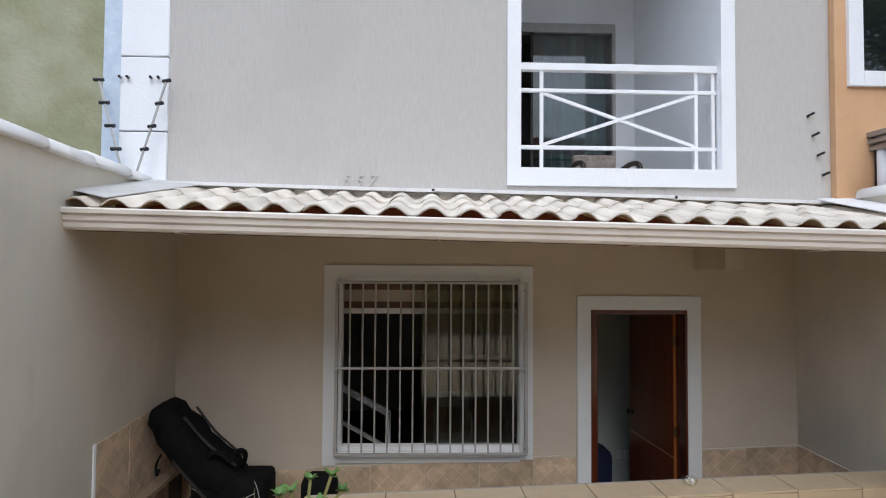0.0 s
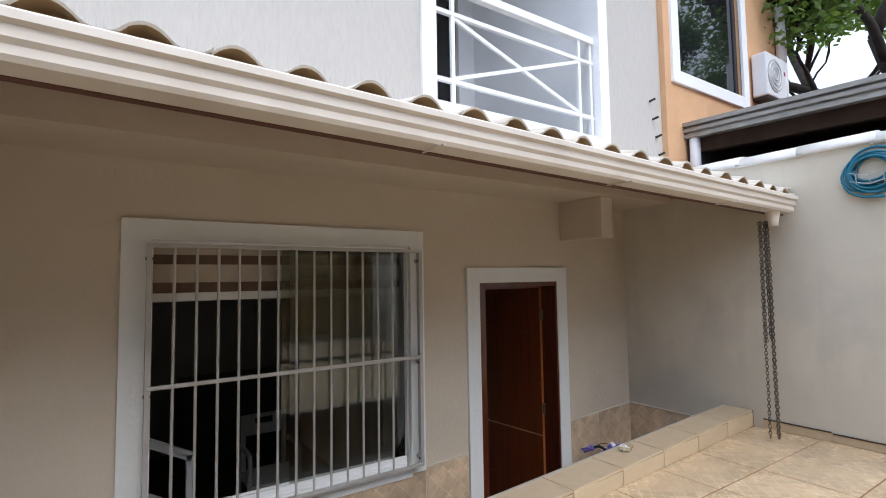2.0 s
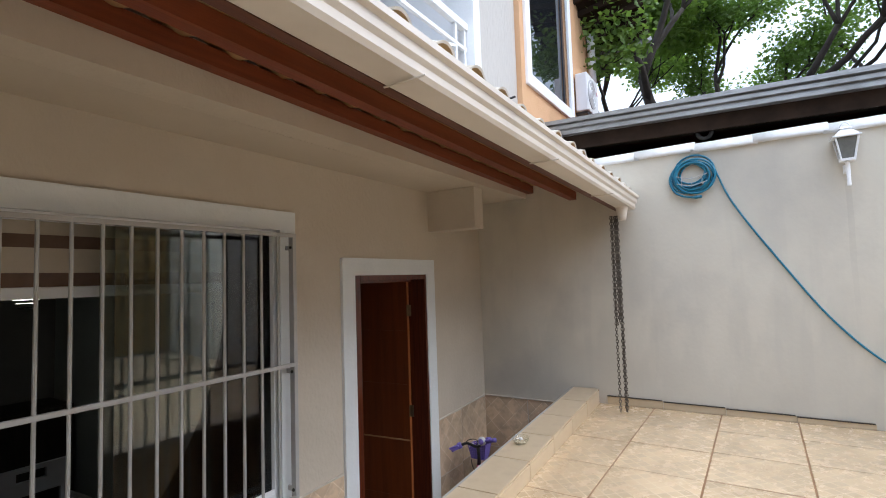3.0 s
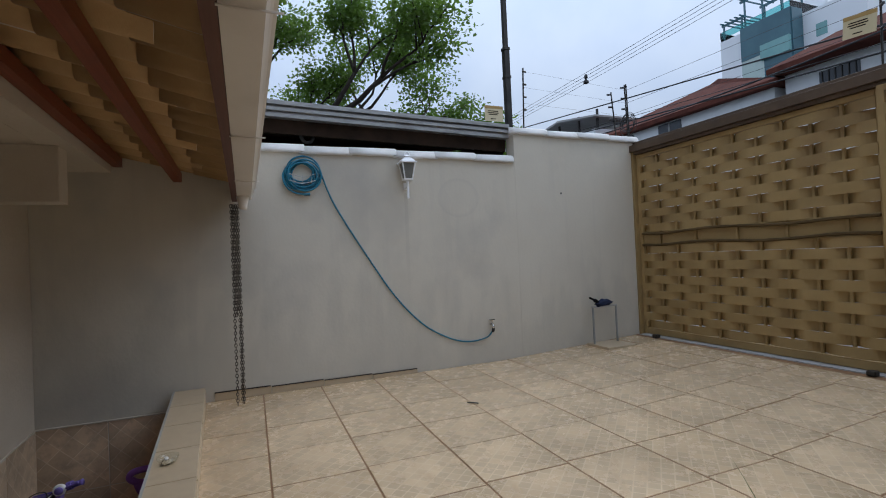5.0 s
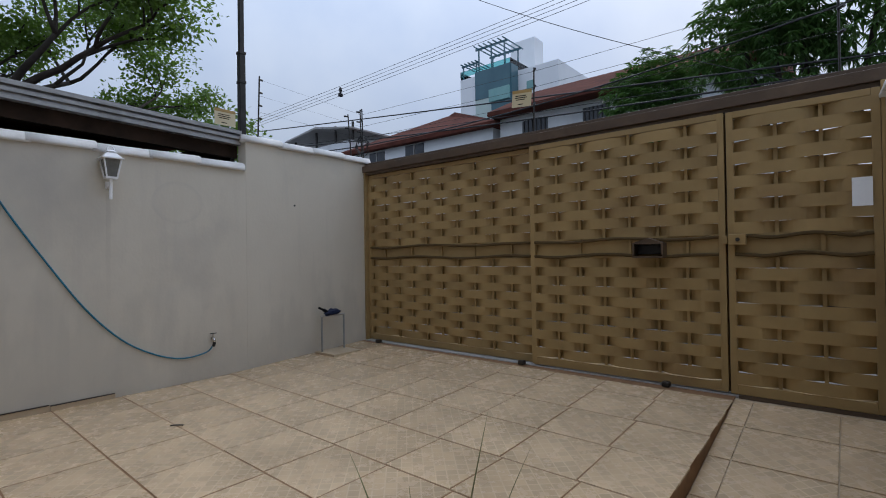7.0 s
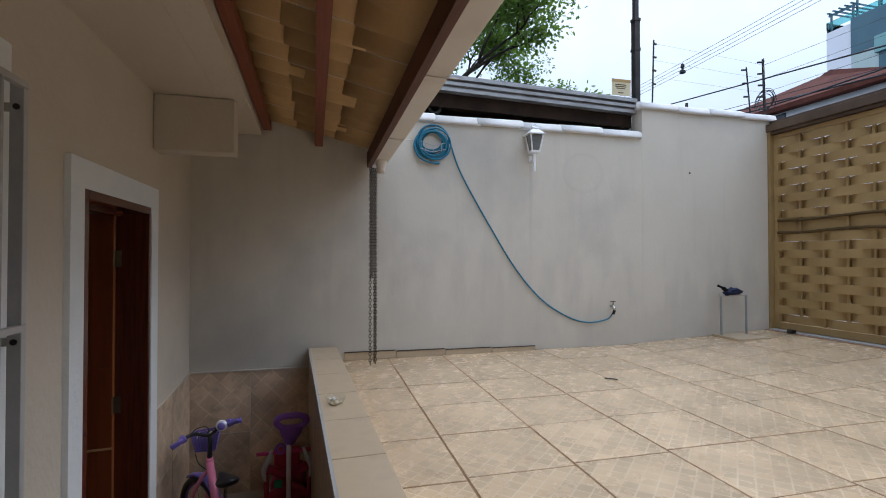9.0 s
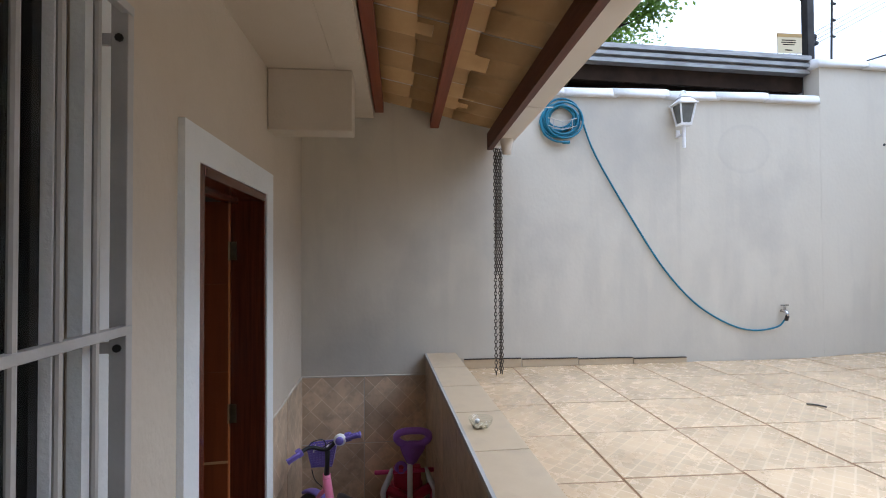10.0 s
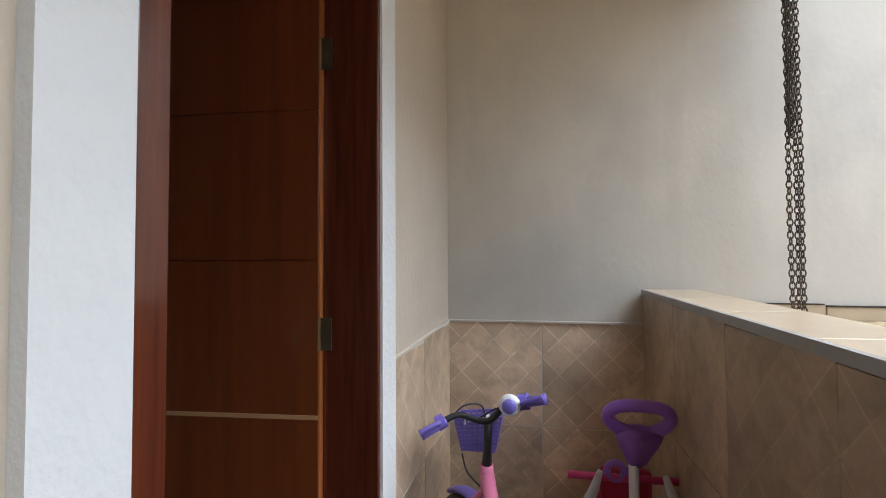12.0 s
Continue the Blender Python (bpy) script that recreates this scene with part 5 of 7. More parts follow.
for y in (3.75, 3.68):
    part("basket_hook", bar([(2.90, y, -0.31), (2.895, y, -0.268), (2.85, y, -0.262), (2.835, y, -0.285)], 0.004, 6), M_TOYWHITE, basket, "white hook")
for c in (((2.815, 3.80, -0.275), (2.84, 3.755, -0.228), (2.87, 3.70, -0.232), (2.862, 3.684, -0.29)), ((2.80, 3.565, -0.212), (2.83, 3.64, -0.225), (2.865, 3.705, -0.27)), ((2.89, 3.77, -0.40), (2.88, 3.75, -0.455), (2.87, 3.70, -0.50))):
    part("brake_cable", bar(spline(c), 0.003, 6), M_BLACKPL, bike, "", True)
for s in (-1, 1):
    part("stabiliser_arm", bar([RW + rax * 0.05 * s, RW + rax * 0.12 * s + Vector((0, 0, -0.12))], 0.008, 6), M_DARKMETAL, bike)
    c = RW + rax * 0.135 * s + Vector((0, 0, -0.145))
    part("stabiliser_wheel", bar([c - rax * 0.012, c + rax * 0.012], 0.06, 14), M_TOYWHITE, bike)

# ride-on toy beside it
toy = thing("ride_on_toy", "crimson and white ride-on toy with a purple steering wheel", "ride-on toy", (3.05, 3.24, -1.0))
SW = Vector((2.98, 3.227, -0.277))
pts = []
for k in range(32):
    a = k * math.tau / 32
    y = 0.097 * math.copysign(abs(math.cos(a)) ** 0.75, math.cos(a))
    z = 0.046 * math.copysign(abs(math.sin(a)) ** 0.75, math.sin(a))
    if z < 0:
        y *= 1 + 0.22 * z / 0.046
    pts.append((SW.x - z * 0.25, SW.y + y, SW.z + z))
part("steering_wheel", bar(pts, 0.0215, 10, True), M_VIOLET, toy, "purple steering wheel", True)
bm = bmesh.new()
prism(bm, [(SW.y - 0.078, SW.z - 0.040), (SW.y - 0.064, SW.z - 0.082), (SW.y - 0.028, SW.z - 0.130), (SW.y - 0.016, SW.z - 0.158), (SW.y + 0.034, SW.z - 0.158), (SW.y + 0.044, SW.z - 0.130), (SW.y + 0.068, SW.z - 0.082), (SW.y + 0.078, SW.z - 0.040), (SW.y + 0.03, SW.z - 0.024), (SW.y - 0.03, SW.z - 0.024)], "x", SW.x - 0.012, SW.x + 0.034)
bmesh.ops.bevel(bm, geom=list(bm.edges), offset=0.010, segments=3, affect="EDGES")
hub = part("wheel_hub", bm, M_VIOLET, toy, "purple steering hub", True)
part("screw_cap", bar([(SW.x - 0.016, SW.y, SW.z - 0.075), (SW.x - 0.009, SW.y, SW.z - 0.075)], 0.012, 12), M_VIOLET, hub)
TY = 3.25
part("column", bar([(SW.x + 0.012, TY - 0.006, SW.z - 0.15), (SW.x + 0.005, TY - 0.004, -0.88)], 0.0165, 10), M_TOYWHITE, toy, "worn white steering column")
part("push_bar", bar([(3.03, 3.455, -0.495), (3.03, 3.10, -0.49)], 0.013, 10), M_HOTPINK, toy, "pink cross bar", True)
part("knuckle", bar(ring_pts((3.028, 3.297, -0.47), 0.028, "x", 18), 0.012, 8, True), M_VIOLET, toy, "", True)
for s in (-1, 1):
    part("side_arm", bar(spline([(2.985, TY + s * 0.10, -0.455), (2.98, TY + s * 0.125, -0.525), (2.975, TY + s * 0.152, -0.585), (2.985, TY + s * 0.146, -0.66)]), [0.009 + 0.009 * math.sin(math.pi * k / 24) for k in range(25)], 8, False, 0.55), M_TOYGREY2, toy, "white side arm", True)
bm = bmesh.new()
for pr in (((-0.14, -0.585), (0.0, -0.655), 0.05), ((0.14, -0.585), (0.0, -0.655), 0.05), ((-0.14, -0.80), (0.0, -0.70), 0.05), ((0.14, -0.80), (0.0, -0.70), 0.05), ((-0.142, -0.57), (-0.135, -0.97), 0.03), ((0.142, -0.57), (0.135, -0.97), 0.03), ((-0.14, -0.90), (0.14, -0.90), 0.12)):
    beam(bm, (3.02, TY + pr[0][0], pr[0][1]), (3.02, TY + pr[1][0], pr[1][1]), 0.04, pr[2])
bmesh.ops.bevel(bm, geom=list(bm.edges), offset=0.006, segments=2, affect="EDGES")
part("front_shield", bm, M_RED, toy, "crimson front shield with crossed openings", True)
part("body", box(3.06, 3.42, TY - 0.10, TY + 0.12, -0.90, -0.70, 0.03), M_RED, toy, "crimson seat body")
part("back_panel", box(3.055, 3.10, TY - 0.075, TY + 0.095, -0.64, -0.475, 0.015), M_RED, toy)
for x in (3.07, 3.38):
    for s in (-1, 1):
        part("wheel", bar([(x, TY + s * 0.10, -0.94), (x, TY + s * 0.135, -0.94)], 0.06, 16), M_BLACKPL, toy)
part("badge", box(2.994, 3.0, TY + 0.035, TY + 0.09, -0.72, -0.665, 0.003), mk("green_plastic", (0.02, 0.22, 0.13), None, 0.4), toy, "green badge")

toy.location.y -= 0.03

# black folded pushchair and a bag by the west wall
push = thing("pushchair", "black cloth reclining pushchair parked by the wall", "pushchair", (-1.2, 3.5, -0.5))
bm = bmesh.new()
# (upper x, z), (lower x, z), half width of the padded shell from its head to its foot
shell = (((-1.60, 0.445), (-1.635, 0.43), 0.06), ((-1.555, 0.46), (-1.655, 0.38), 0.12), ((-1.49, 0.43), (-1.65, 0.32), 0.15), ((-1.423, 0.38), (-1.625, 0.25), 0.165), ((-1.345, 0.285), (-1.58, 0.185), 0.175), ((-1.275, 0.20), (-1.53, 0.118), 0.18), ((-1.215, 0.15), (-1.46, 0.04), 0.18), ((-1.161, 0.09), (-1.392, -0.037), 0.18), ((-1.08, 0.015), (-1.33, -0.09), 0.175), ((-1.0, -0.06), (-1.25, -0.16), 0.165), ((-0.95, -0.10), (-1.173, -0.231), 0.12))
rings = []
for (ux, uz), (lx, lz), hw in shell:
    ring = []
    for k in range(20):
        a = k * math.tau / 20
        f = math.copysign(abs(math.sin(a)) ** 0.75, math.sin(a))
        w = hw * math.copysign(abs(math.cos(a)) ** 0.65, math.cos(a))
        p = Vector(((ux + lx) / 2 + f * (ux - lx) / 2, 3.57 + w, (uz + lz) / 2 + f * (uz - lz) / 2))
        p += Vector((1, 1, 1)) * (0.026 * noise.noise(p * 12) + 0.014 * noise.noise(p * 33))
        p.x = max(p.x, left_x(p.y) + 0.012)
        ring.append(bm.verts.new(p))
    rings.append(ring)
for A, B in zip(rings, rings[1:]):
    for k in range(20):
        bm.faces.new((A[k], A[(k + 1) % 20], B[(k + 1) % 20], B[k]))
bm.faces.new(rings[0][::-1])
bm.faces.new(rings[-1])
part("seat_shell", bm, M_BLACK, push, "black padded seat shell", True)
part("carry_strap", bar(spline([(-1.52, 3.40, 0.13), (-1.545, 3.385, 0.06), (-1.54, 3.385, -0.01), (-1.53, 3.39, 0.03)]), 0.013, 7, False, 0.4), M_BLACK, push, "", True)
for z0, z1, yy in ((0.30, 0.02, 3.47), (0.32, 0.0, 3.66)):
    part("harness_strap", bar(spline([(-1.40, yy, z0 + 0.07), (-1.26, yy, 0.21), (-1.12, yy, 0.085), (-1.02, yy, z1)]), 0.016, 7, False, 0.4), M_BLACKPL, push, "", True)
part("bumper_bar", bar(spline([(-1.20, 3.41, 0.10), (-1.16, 3.41, 0.135), (-1.10, 3.42, 0.118), (-1.05, 3.42, 0.078), (-1.005, 3.43, 0.135), (-0.968, 3.45, 0.135), (-0.965, 3.50, 0.08), (-1.01, 3.56, -0.03)]), 0.017, 8), M_BLACK, push, "", True)
bm = bmesh.new()
bx(bm, -1.34, -0.80, 3.42, 3.74, -0.38, -0.07, 0.05)
for v in bm.verts:
    v.co += Vector((0.6, 0.4, 1)) * 0.02 * noise.noise(v.co * 6)
part("foot_muff", bm, M_BLACK, push, "black foot muff with pale piping", True)
for c in (((-1.322, -0.099), (-1.213, -0.173), (-1.085, -0.241)), ((-0.987, -0.236), (-0.93, -0.184), (-0.866, -0.152)), ((-0.868, -0.062), (-0.845, -0.12), (-0.828, -0.194))):
    part("piping", bar(spline([(x, 3.408, z) for x, z in c]), 0.003, 6), M_GRILLE, push, "thin grey piping")
for y in (3.36, 3.80):
    part("frame_tube", bar([(-1.50, y, -0.40), (-0.92, y, -0.16)], 0.012, 8), M_DARKMETAL, push)
    part("frame_tube", bar([(-1.42, y, 0.10), (-0.98, y, -0.40)], 0.012, 8), M_DARKMETAL, push)
    for x in (-1.46, -0.96):
        part("wheel", bar([(x, y - 0.018, -0.42), (x, y + 0.018, -0.42)], 0.08, 18), M_BLACKPL, push)
bag = thing("black_bag", "black soft bag standing on the landing by the wall", "bag", (-0.45, 3.7, -0.5))
bm = bmesh.new()
bx(bm, -0.60, -0.33, 3.58, 3.80, -0.5, -0.13, 0.07)
part("body", bm, M_BLACK, bag, "", True)
bench = thing("low_bench", "low wooden plank bench along the west wall", "bench", (-1.5, 3.4, -0.5))
bm = bmesh.new()
bx(bm, left_x(3.3) + 0.012, left_x(3.3) + 0.115, 2.88, 3.90, -0.135, -0.10, 0.004)
part("plank", bm, mk("pale_bench_wood", (0.26, 0.18, 0.12), (0.34, 0.25, 0.17), 0.6, scale=5, stretch=(8, 1, 8)), bench)
for y in (3.0, 3.75):
    part("support", box(left_x(3.3) + 0.02, left_x(3.3) + 0.10, y - 0.02, y + 0.02, -0.50, -0.135), M_DARKWOOD, bench)

# plants in pots at the patio's edge
M_LEAF = mk("fresh_leaf", (0.07, 0.16, 0.035), (0.12, 0.24, 0.06), 0.45, scale=12)
M_STEM = mk("pale_stem", (0.22, 0.22, 0.08), (0.32, 0.30, 0.12), 0.6, scale=15)
M_POT = mk("black_pot_plastic", (0.012, 0.012, 0.012), (0.025, 0.024, 0.022), 0.5, scale=8)
M_SOIL = mk("potting_soil", (0.03, 0.02, 0.013), (0.06, 0.04, 0.026), 0.95, scale=30, bump=0.5)


def pot(ob, x, y, z, r, h):
    part("pot", lathe(bmesh.new(), (x, y, z), [(r * 0.72, 0), (r * 0.98, h * 0.9), (r * 1.06, h * 0.9), (r * 1.06, h), (r * 0.95, h), (r * 0.93, h * 0.88)], 22), M_POT, ob, "black plastic pot", True)
    part("soil", lathe(bmesh.new(), (x, y, z + h * 0.80), [(r * 0.9, 0), (r * 0.9, h * 0.05), (r * 0.4, h * 0.08)], 18), M_SOIL, ob, "dark soil")


def blade(bm, p, d, length, w, droop=0.5, fold=0.2, n=6):
    """One leaf: a tapered strip that rises along d and bends down."""
    p, d = Vector(p), Vector(d).normalized()
    side = d.cross(Vector((0, 0, 1)))
    side = side.normalized() if side.length > 0.01 else Vector((1, 0, 0))
    last = None
    for k in range(n + 1):
        t = k / n
        ww = w * math.sin(math.pi * min(0.98, 0.12 + 0.86 * t)) ** 0.8
        c = p + d * length * t + Vector((0, 0, -droop * length * t * t))
        a, m_, b = bm.verts.new(c - side * ww / 2 + Vector((0, 0, fold * ww))), bm.verts.new(c), bm.verts.new(c + side * ww / 2 + Vector((0, 0, fold * ww)))
        if last:
            bm.faces.new((last[0], last[1], m_, a))
            bm.faces.new((last[1], last[2], b, m_))
        last = (a, m_, b)


rose = thing("potted_shrub", "potted desert rose with pale bare stems and leaf tufts", "potted plant", (-0.20, 2.42, 0.0))
pot(rose, -0.20, 2.42, 0.0, 0.10, 0.14)
rng = random.Random(11)
tips = ((-0.13, 2.40, 0.405), (-0.33, 2.38, 0.335), (-0.25, 2.46, 0.36), (-0.08, 2.44, 0.31), (-0.40, 2.43, 0.29), (-0.18, 2.33, 0.30))
for tx, ty, tz in tips:
    part("stem", bar(spline([(-0.20, 2.42, 0.12), ((tx - 0.2) / 2 - 0.03, (ty + 2.42) / 2, 0.2), (tx, ty, tz)]), 0.0085, 7), M_STEM, rose, "", True)
    for k in range(10):
        bm = bmesh.new()
        a = k * 2.4 + rng.uniform(-0.3, 0.3)
        blade(bm, (tx, ty, tz - 0.01), (math.cos(a), math.sin(a), rng.uniform(0.5, 1.6)), rng.uniform(0.045, 0.085), rng.uniform(0.018, 0.028), 0.25)
        part("leaf", bm, M_LEAF, rose, "", True)
grass = thing("potted_strap_plant", "potted plant with a few long thin arching leaves", "potted plant", (-0.26, 1.60, 0.0))
pot(grass, -0.26, 1.60, 0.0, 0.09, 0.14)
M_STRAP = mk("dry_strap_leaf", (0.16, 0.17, 0.06), (0.25, 0.22, 0.09), 0.5, scale=12)
for k in range(8):
    bm = bmesh.new()
    a = k * 2.4
    ln = rng.uniform(0.45, 0.68)
    blade(bm, (-0.26 + 0.03 * math.cos(a), 1.60 + 0.03 * math.sin(a), 0.12), (0.42 * math.cos(a), 0.42 * math.sin(a), 1.0), ln, 0.0055, rng.uniform(0.05, 0.45), 0.3, 10)
    part("leaf", bm, M_STRAP, grass, "", True)

# meter box in the west wall
meter = thing("meter_box", "pale grey meter cabinet door in the boundary wall", "meter box", (left_x(-1.2), -1.2, 1.0))
bm = bmesh.new()
bx(bm, left_x(-1.2) - 0.02, left_x(-1.2) + 0.03, -1.46, -0.98, 0.85, 1.72, 0.005)
part("door", bm, M_WHITE, meter)
part("handle", bar([(left_x(-1.2) + 0.045, -1.38, 1.18), (left_x(-1.2) + 0.045, -1.38, 1.28)], 0.008, 8), M_DARKMETAL, meter)


# ---- neighbours, street and sky line ----


def thin_leaf(m, tint, share):
    """Lets part of the light through a leaf."""
    N, L = m.node_tree.nodes, m.node_tree.links
    t = N.new("ShaderNodeBsdfTranslucent")
    t.inputs[0].default_value = (*tint, 1)
    mix = N.new("ShaderNodeMixShader")
    mix.inputs[0].default_value = share
    L.new(N["Principled BSDF"].outputs[0], mix.inputs[1])
    L.new(t.outputs[0], mix.inputs[2])
    L.new(mix.outputs[0], N["Material Output"].inputs[0])
    return m


M_LEAFDARK = thin_leaf(mk("tree_leaf", (0.06, 0.12, 0.025), (0.15, 0.24, 0.055), 0.55, scale=0.9), (0.20, 0.34, 0.05), 0.4)
M_LEAFLIGHT = thin_leaf(mk("young_tree_leaf", (0.13, 0.23, 0.04), (0.26, 0.38, 0.09), 0.55, scale=0.9), (0.30, 0.46, 0.07), 0.5)
M_LEAFMANGO = thin_leaf(mk("mango_leaf", (0.04, 0.11, 0.025), (0.11, 0.22, 0.05), 0.45, scale=1.3), (0.12, 0.24, 0.045), 0.22)
M_BARK = mk("dark_bark", (0.035, 0.028, 0.022), (0.07, 0.055, 0.045), 0.9, scale=8, bump=0.5, bscale=25)
# brown taken nearly to black, so it holds the carport beam's shade
M_BLACKBROWN = mk("near_black_brown", (0.018, 0.011, 0.007), (0.038, 0.022, 0.014), 0.85, spec=0.15, scale=6)
M_SHED = mk("carport_shade_lining", (0.02, 0.018, 0.016), (0.035, 0.03, 0.027), 0.9, scale=3)
M_GUTMETAL = mk("grey_gutter_sheet", (0.25, 0.245, 0.235), (0.40, 0.39, 0.375), 0.32, 0.5, scale=9, stretch=(1, 1, 6), stain=(0.16, 0.15, 0.135), sscale=3)
M_REDROOF = mk("red_brown_roof_tile", (0.085, 0.030, 0.022), (0.135, 0.048, 0.034), 1.0, spec=0.1, scale=2.5, bump=0.3, bscale=9, stain=(0.055, 0.022, 0.018), sscale=0.8)
M_HOUSE = mk("pale_house_render", (0.76, 0.78, 0.80), (0.82, 0.84, 0.85), 0.85, scale=1.2, stain=(0.52, 0.54, 0.56), sscale=0.6)
M_TOWER = mk("white_tower_render", (0.80, 0.81, 0.82), (0.84, 0.85, 0.86), 0.8, scale=0.3)
M_TOWERBLUE = mk("blue_glass_cladding", (0.05, 0.12, 0.15), (0.07, 0.16, 0.19), 0.12, 0.0, scale=0.3)
M_TOWERGREEN = mk("green_glass_balcony", (0.16, 0.34, 0.33), (0.22, 0.42, 0.40), 0.15, 0.0, scale=0.4)
M_GLASSTEAL = mk_glass("teal_parapet_glass", (0.45, 0.75, 0.74), 0.0, 1.45)
M_WINDARK = mk("dark_house_window", (0.02, 0.024, 0.03), (0.04, 0.045, 0.055), 0.2, scale=2)
M_SIGN = mk("cream_warning_plate", (0.62, 0.53, 0.33), (0.68, 0.59, 0.39), 0.5, scale=6)
M_WIRE = mk("black_cable", (0.02, 0.02, 0.022), None, 0.6)

# peach house next door
bm = bmesh.new()
for x0, x1, z0, z1 in ((3.414, 3.62, 1.9, 6.2), (3.62, 4.82, 1.9, 2.96), (3.62, 4.82, 4.9, 6.2), (4.82, 5.80, 1.9, 6.2)):
    bx(bm, x0, x1, 3.40, 3.60, z0, z1)
setting("wall_neighbour_east", bm, M_PEACH, "peach rendered neighbouring house wall", "wall")
nw = thing("neighbour_window", "white framed dark window in the peach wall", "window", (4.2, 3.4, 2.9))
bm = bmesh.new()
for x0, x1, z0, z1 in ((3.505, 3.62, 2.848, 5.0), (4.82, 4.93, 2.848, 5.0), (3.62, 4.82, 2.848, 2.965), (3.62, 4.82, 4.9, 5.0)):
    bx(bm, x0, x1, 3.372, 3.41, z0, z1, 0.004)
part("surround", bm, M_WHITE, nw)
part("frame", box(4.76, 4.815, 3.43, 3.47, 2.97, 4.895), M_WINDARK, nw)
part("pane", box(3.625, 4.815, 3.44, 3.446, 2.97, 4.895), mk("dark_mirror_glass", (0.012, 0.014, 0.016), None, 0.03, 0.0, spec=0.9), nw, "dark reflecting glass")
ac = thing("air_conditioner", "white outdoor air conditioner unit on the peach wall", "air conditioner", (5.2, 3.25, 2.98))
part("casing", box(5.02, 5.50, 3.24, 3.385, 3.0, 3.46, 0.015), M_TOYWHITE, ac)
part("fan_grille", bar([(5.21, 3.242, 3.23), (5.21, 3.232, 3.23)], 0.175, 28), mk("grey_fan_grille", (0.42, 0.43, 0.44), (0.5, 0.5, 0.51), 0.5), ac, "round grey fan grille")
for k in range(3):
    part("grille_ring", bar(ring_pts((5.21, 3.230, 3.23), 0.05 + 0.05 * k, "y", 24), 0.005, 5, True), M_TOYWHITE, ac)
part("badge", box(5.43, 5.46, 3.236, 3.239, 3.28, 3.32), M_RED, ac, "small red mark")
part("support", box(5.05, 5.48, 3.26, 3.399, 2.97, 2.999), M_DARKMETAL, ac)
dp = thing("white_downpipe", "white vertical drain pipe on the peach house", "pipe", (5.68, 3.36, 2.4))
for z0, z1 in ((2.3, 2.9), (2.92, 3.5), (3.52, 4.2)):
    part("pipe_length", bar([(5.68, 3.34, z0), (5.68, 3.34, z1)], 0.05, 12), M_TOYWHITE, dp, "", True)
eave = thing("neighbour_eave", "clay tiled eave overhanging the neighbouring house", "roof", (5.6, 3.1, 4.2))
bm = bmesh.new()
corners = [(4.95, 3.42, 4.62), (5.95, 3.42, 4.05), (6.35, 2.72, 4.28), (5.2, 2.72, 4.95)]
lo = [bm.verts.new(c) for c in corners]
hi = [bm.verts.new((x, y, z + 0.05)) for x, y, z in corners]
bm.faces.new(hi)
bm.faces.new(lo[::-1])
for k in range(4):
    bm.faces.new((lo[k], lo[(k + 1) % 4], hi[(k + 1) % 4], hi[k]))
bmesh.ops.recalc_face_normals(bm, faces=bm.faces)
part("tiles", bm, M_BLACKBROWN, eave, "dark clay tile underside")
for k in range(6):
    f = (k + 0.5) / 6
    a = Vector(corners[0]).lerp(Vector(corners[1]), f) + Vector((0, 0, -0.04))
    b = Vector(corners[3]).lerp(Vector(corners[2]), f) + Vector((0, 0, -0.04))
    part("rafter", beam(bmesh.new(), a, b, 0.05, 0.07), M_BLACKBROWN, eave)
part("eave_gutter", beam(bmesh.new(), Vector(corners[1]) + Vector((0.02, 0, -0.02)), Vector(corners[2]) + Vector((0.02, 0, -0.02)), 0.09, 0.09), M_GUTMETAL, eave, "grey eave gutter")

# carport next door, behind the low wall
port = thing("neighbour_carport", "dark timber carport with a grey gutter behind the wall", "carport", (5.5, 1.7, 2.3))


def along(y):
    return 2.385 + (y - 0.0) * 0.031


for y0, y1 in ((-0.02, 1.15), (1.15, 2.3), (2.3, 3.40)):
    bm = bmesh.new()
    lo = []
    for y in (y0, y1):
        z = along(y) - 0.13
        lo.append([bm.verts.new((3.70 + a, y, z + b)) for a, b in ((-0.03, 0.0), (-0.03, 0.03), (-0.005, 0.034), (-0.005, 0.05), (-0.04, 0.054), (-0.04, 0.082), (-0.005, 0.086), (-0.005, 0.10), (-0.05, 0.104), (-0.05, 0.14), (0.14, 0.14), (0.14, 0.0))])
    n = len(lo[0])
    for k in range(n):
        bm.faces.new((lo[0][k], lo[0][(k + 1) % n], lo[1][(k + 1) % n], lo[1][k]))
    bm.faces.new(lo[0][::-1])
    bm.faces.new(lo[1])
    bmesh.ops.recalc_face_normals(bm, faces=bm.faces)
    part("gutter_length", bm, M_GUTMETAL, port, "moulded grey sheet gutter")
part("beam", beam(bmesh.new(), (3.79, -0.02, along(0) - 0.185), (3.79, 3.38, along(3.4) - 0.185), 0.09, 0.14), M_BLACKBROWN, port, "dark brown timber beam")
part("conduit", bar([(3.76, 0.0, along(0) - 0.245), (3.76, 3.38, along(3.4) - 0.245)], 0.010, 6), M_GUTMETAL, port)
part("bracket", bar(ring_pts((3.80, 2.0, 2.19), 0.05, "x", 18), 0.018, 8, True), M_DARKMETAL, port)
bm = bmesh.new()
prism(bm, [(3.78, 2.36), (3.78, 2.40), (7.6, 2.62), (7.6, 2.58)], "y", -0.02, 3.38)
part("roof", bm, M_REDROOF, port)
# near-black sheets added to paint the shade inside the carport
part("shade_lining", box(7.5, 7.6, -0.6, 3.38, -1.2, 2.6), M_SHED, port)
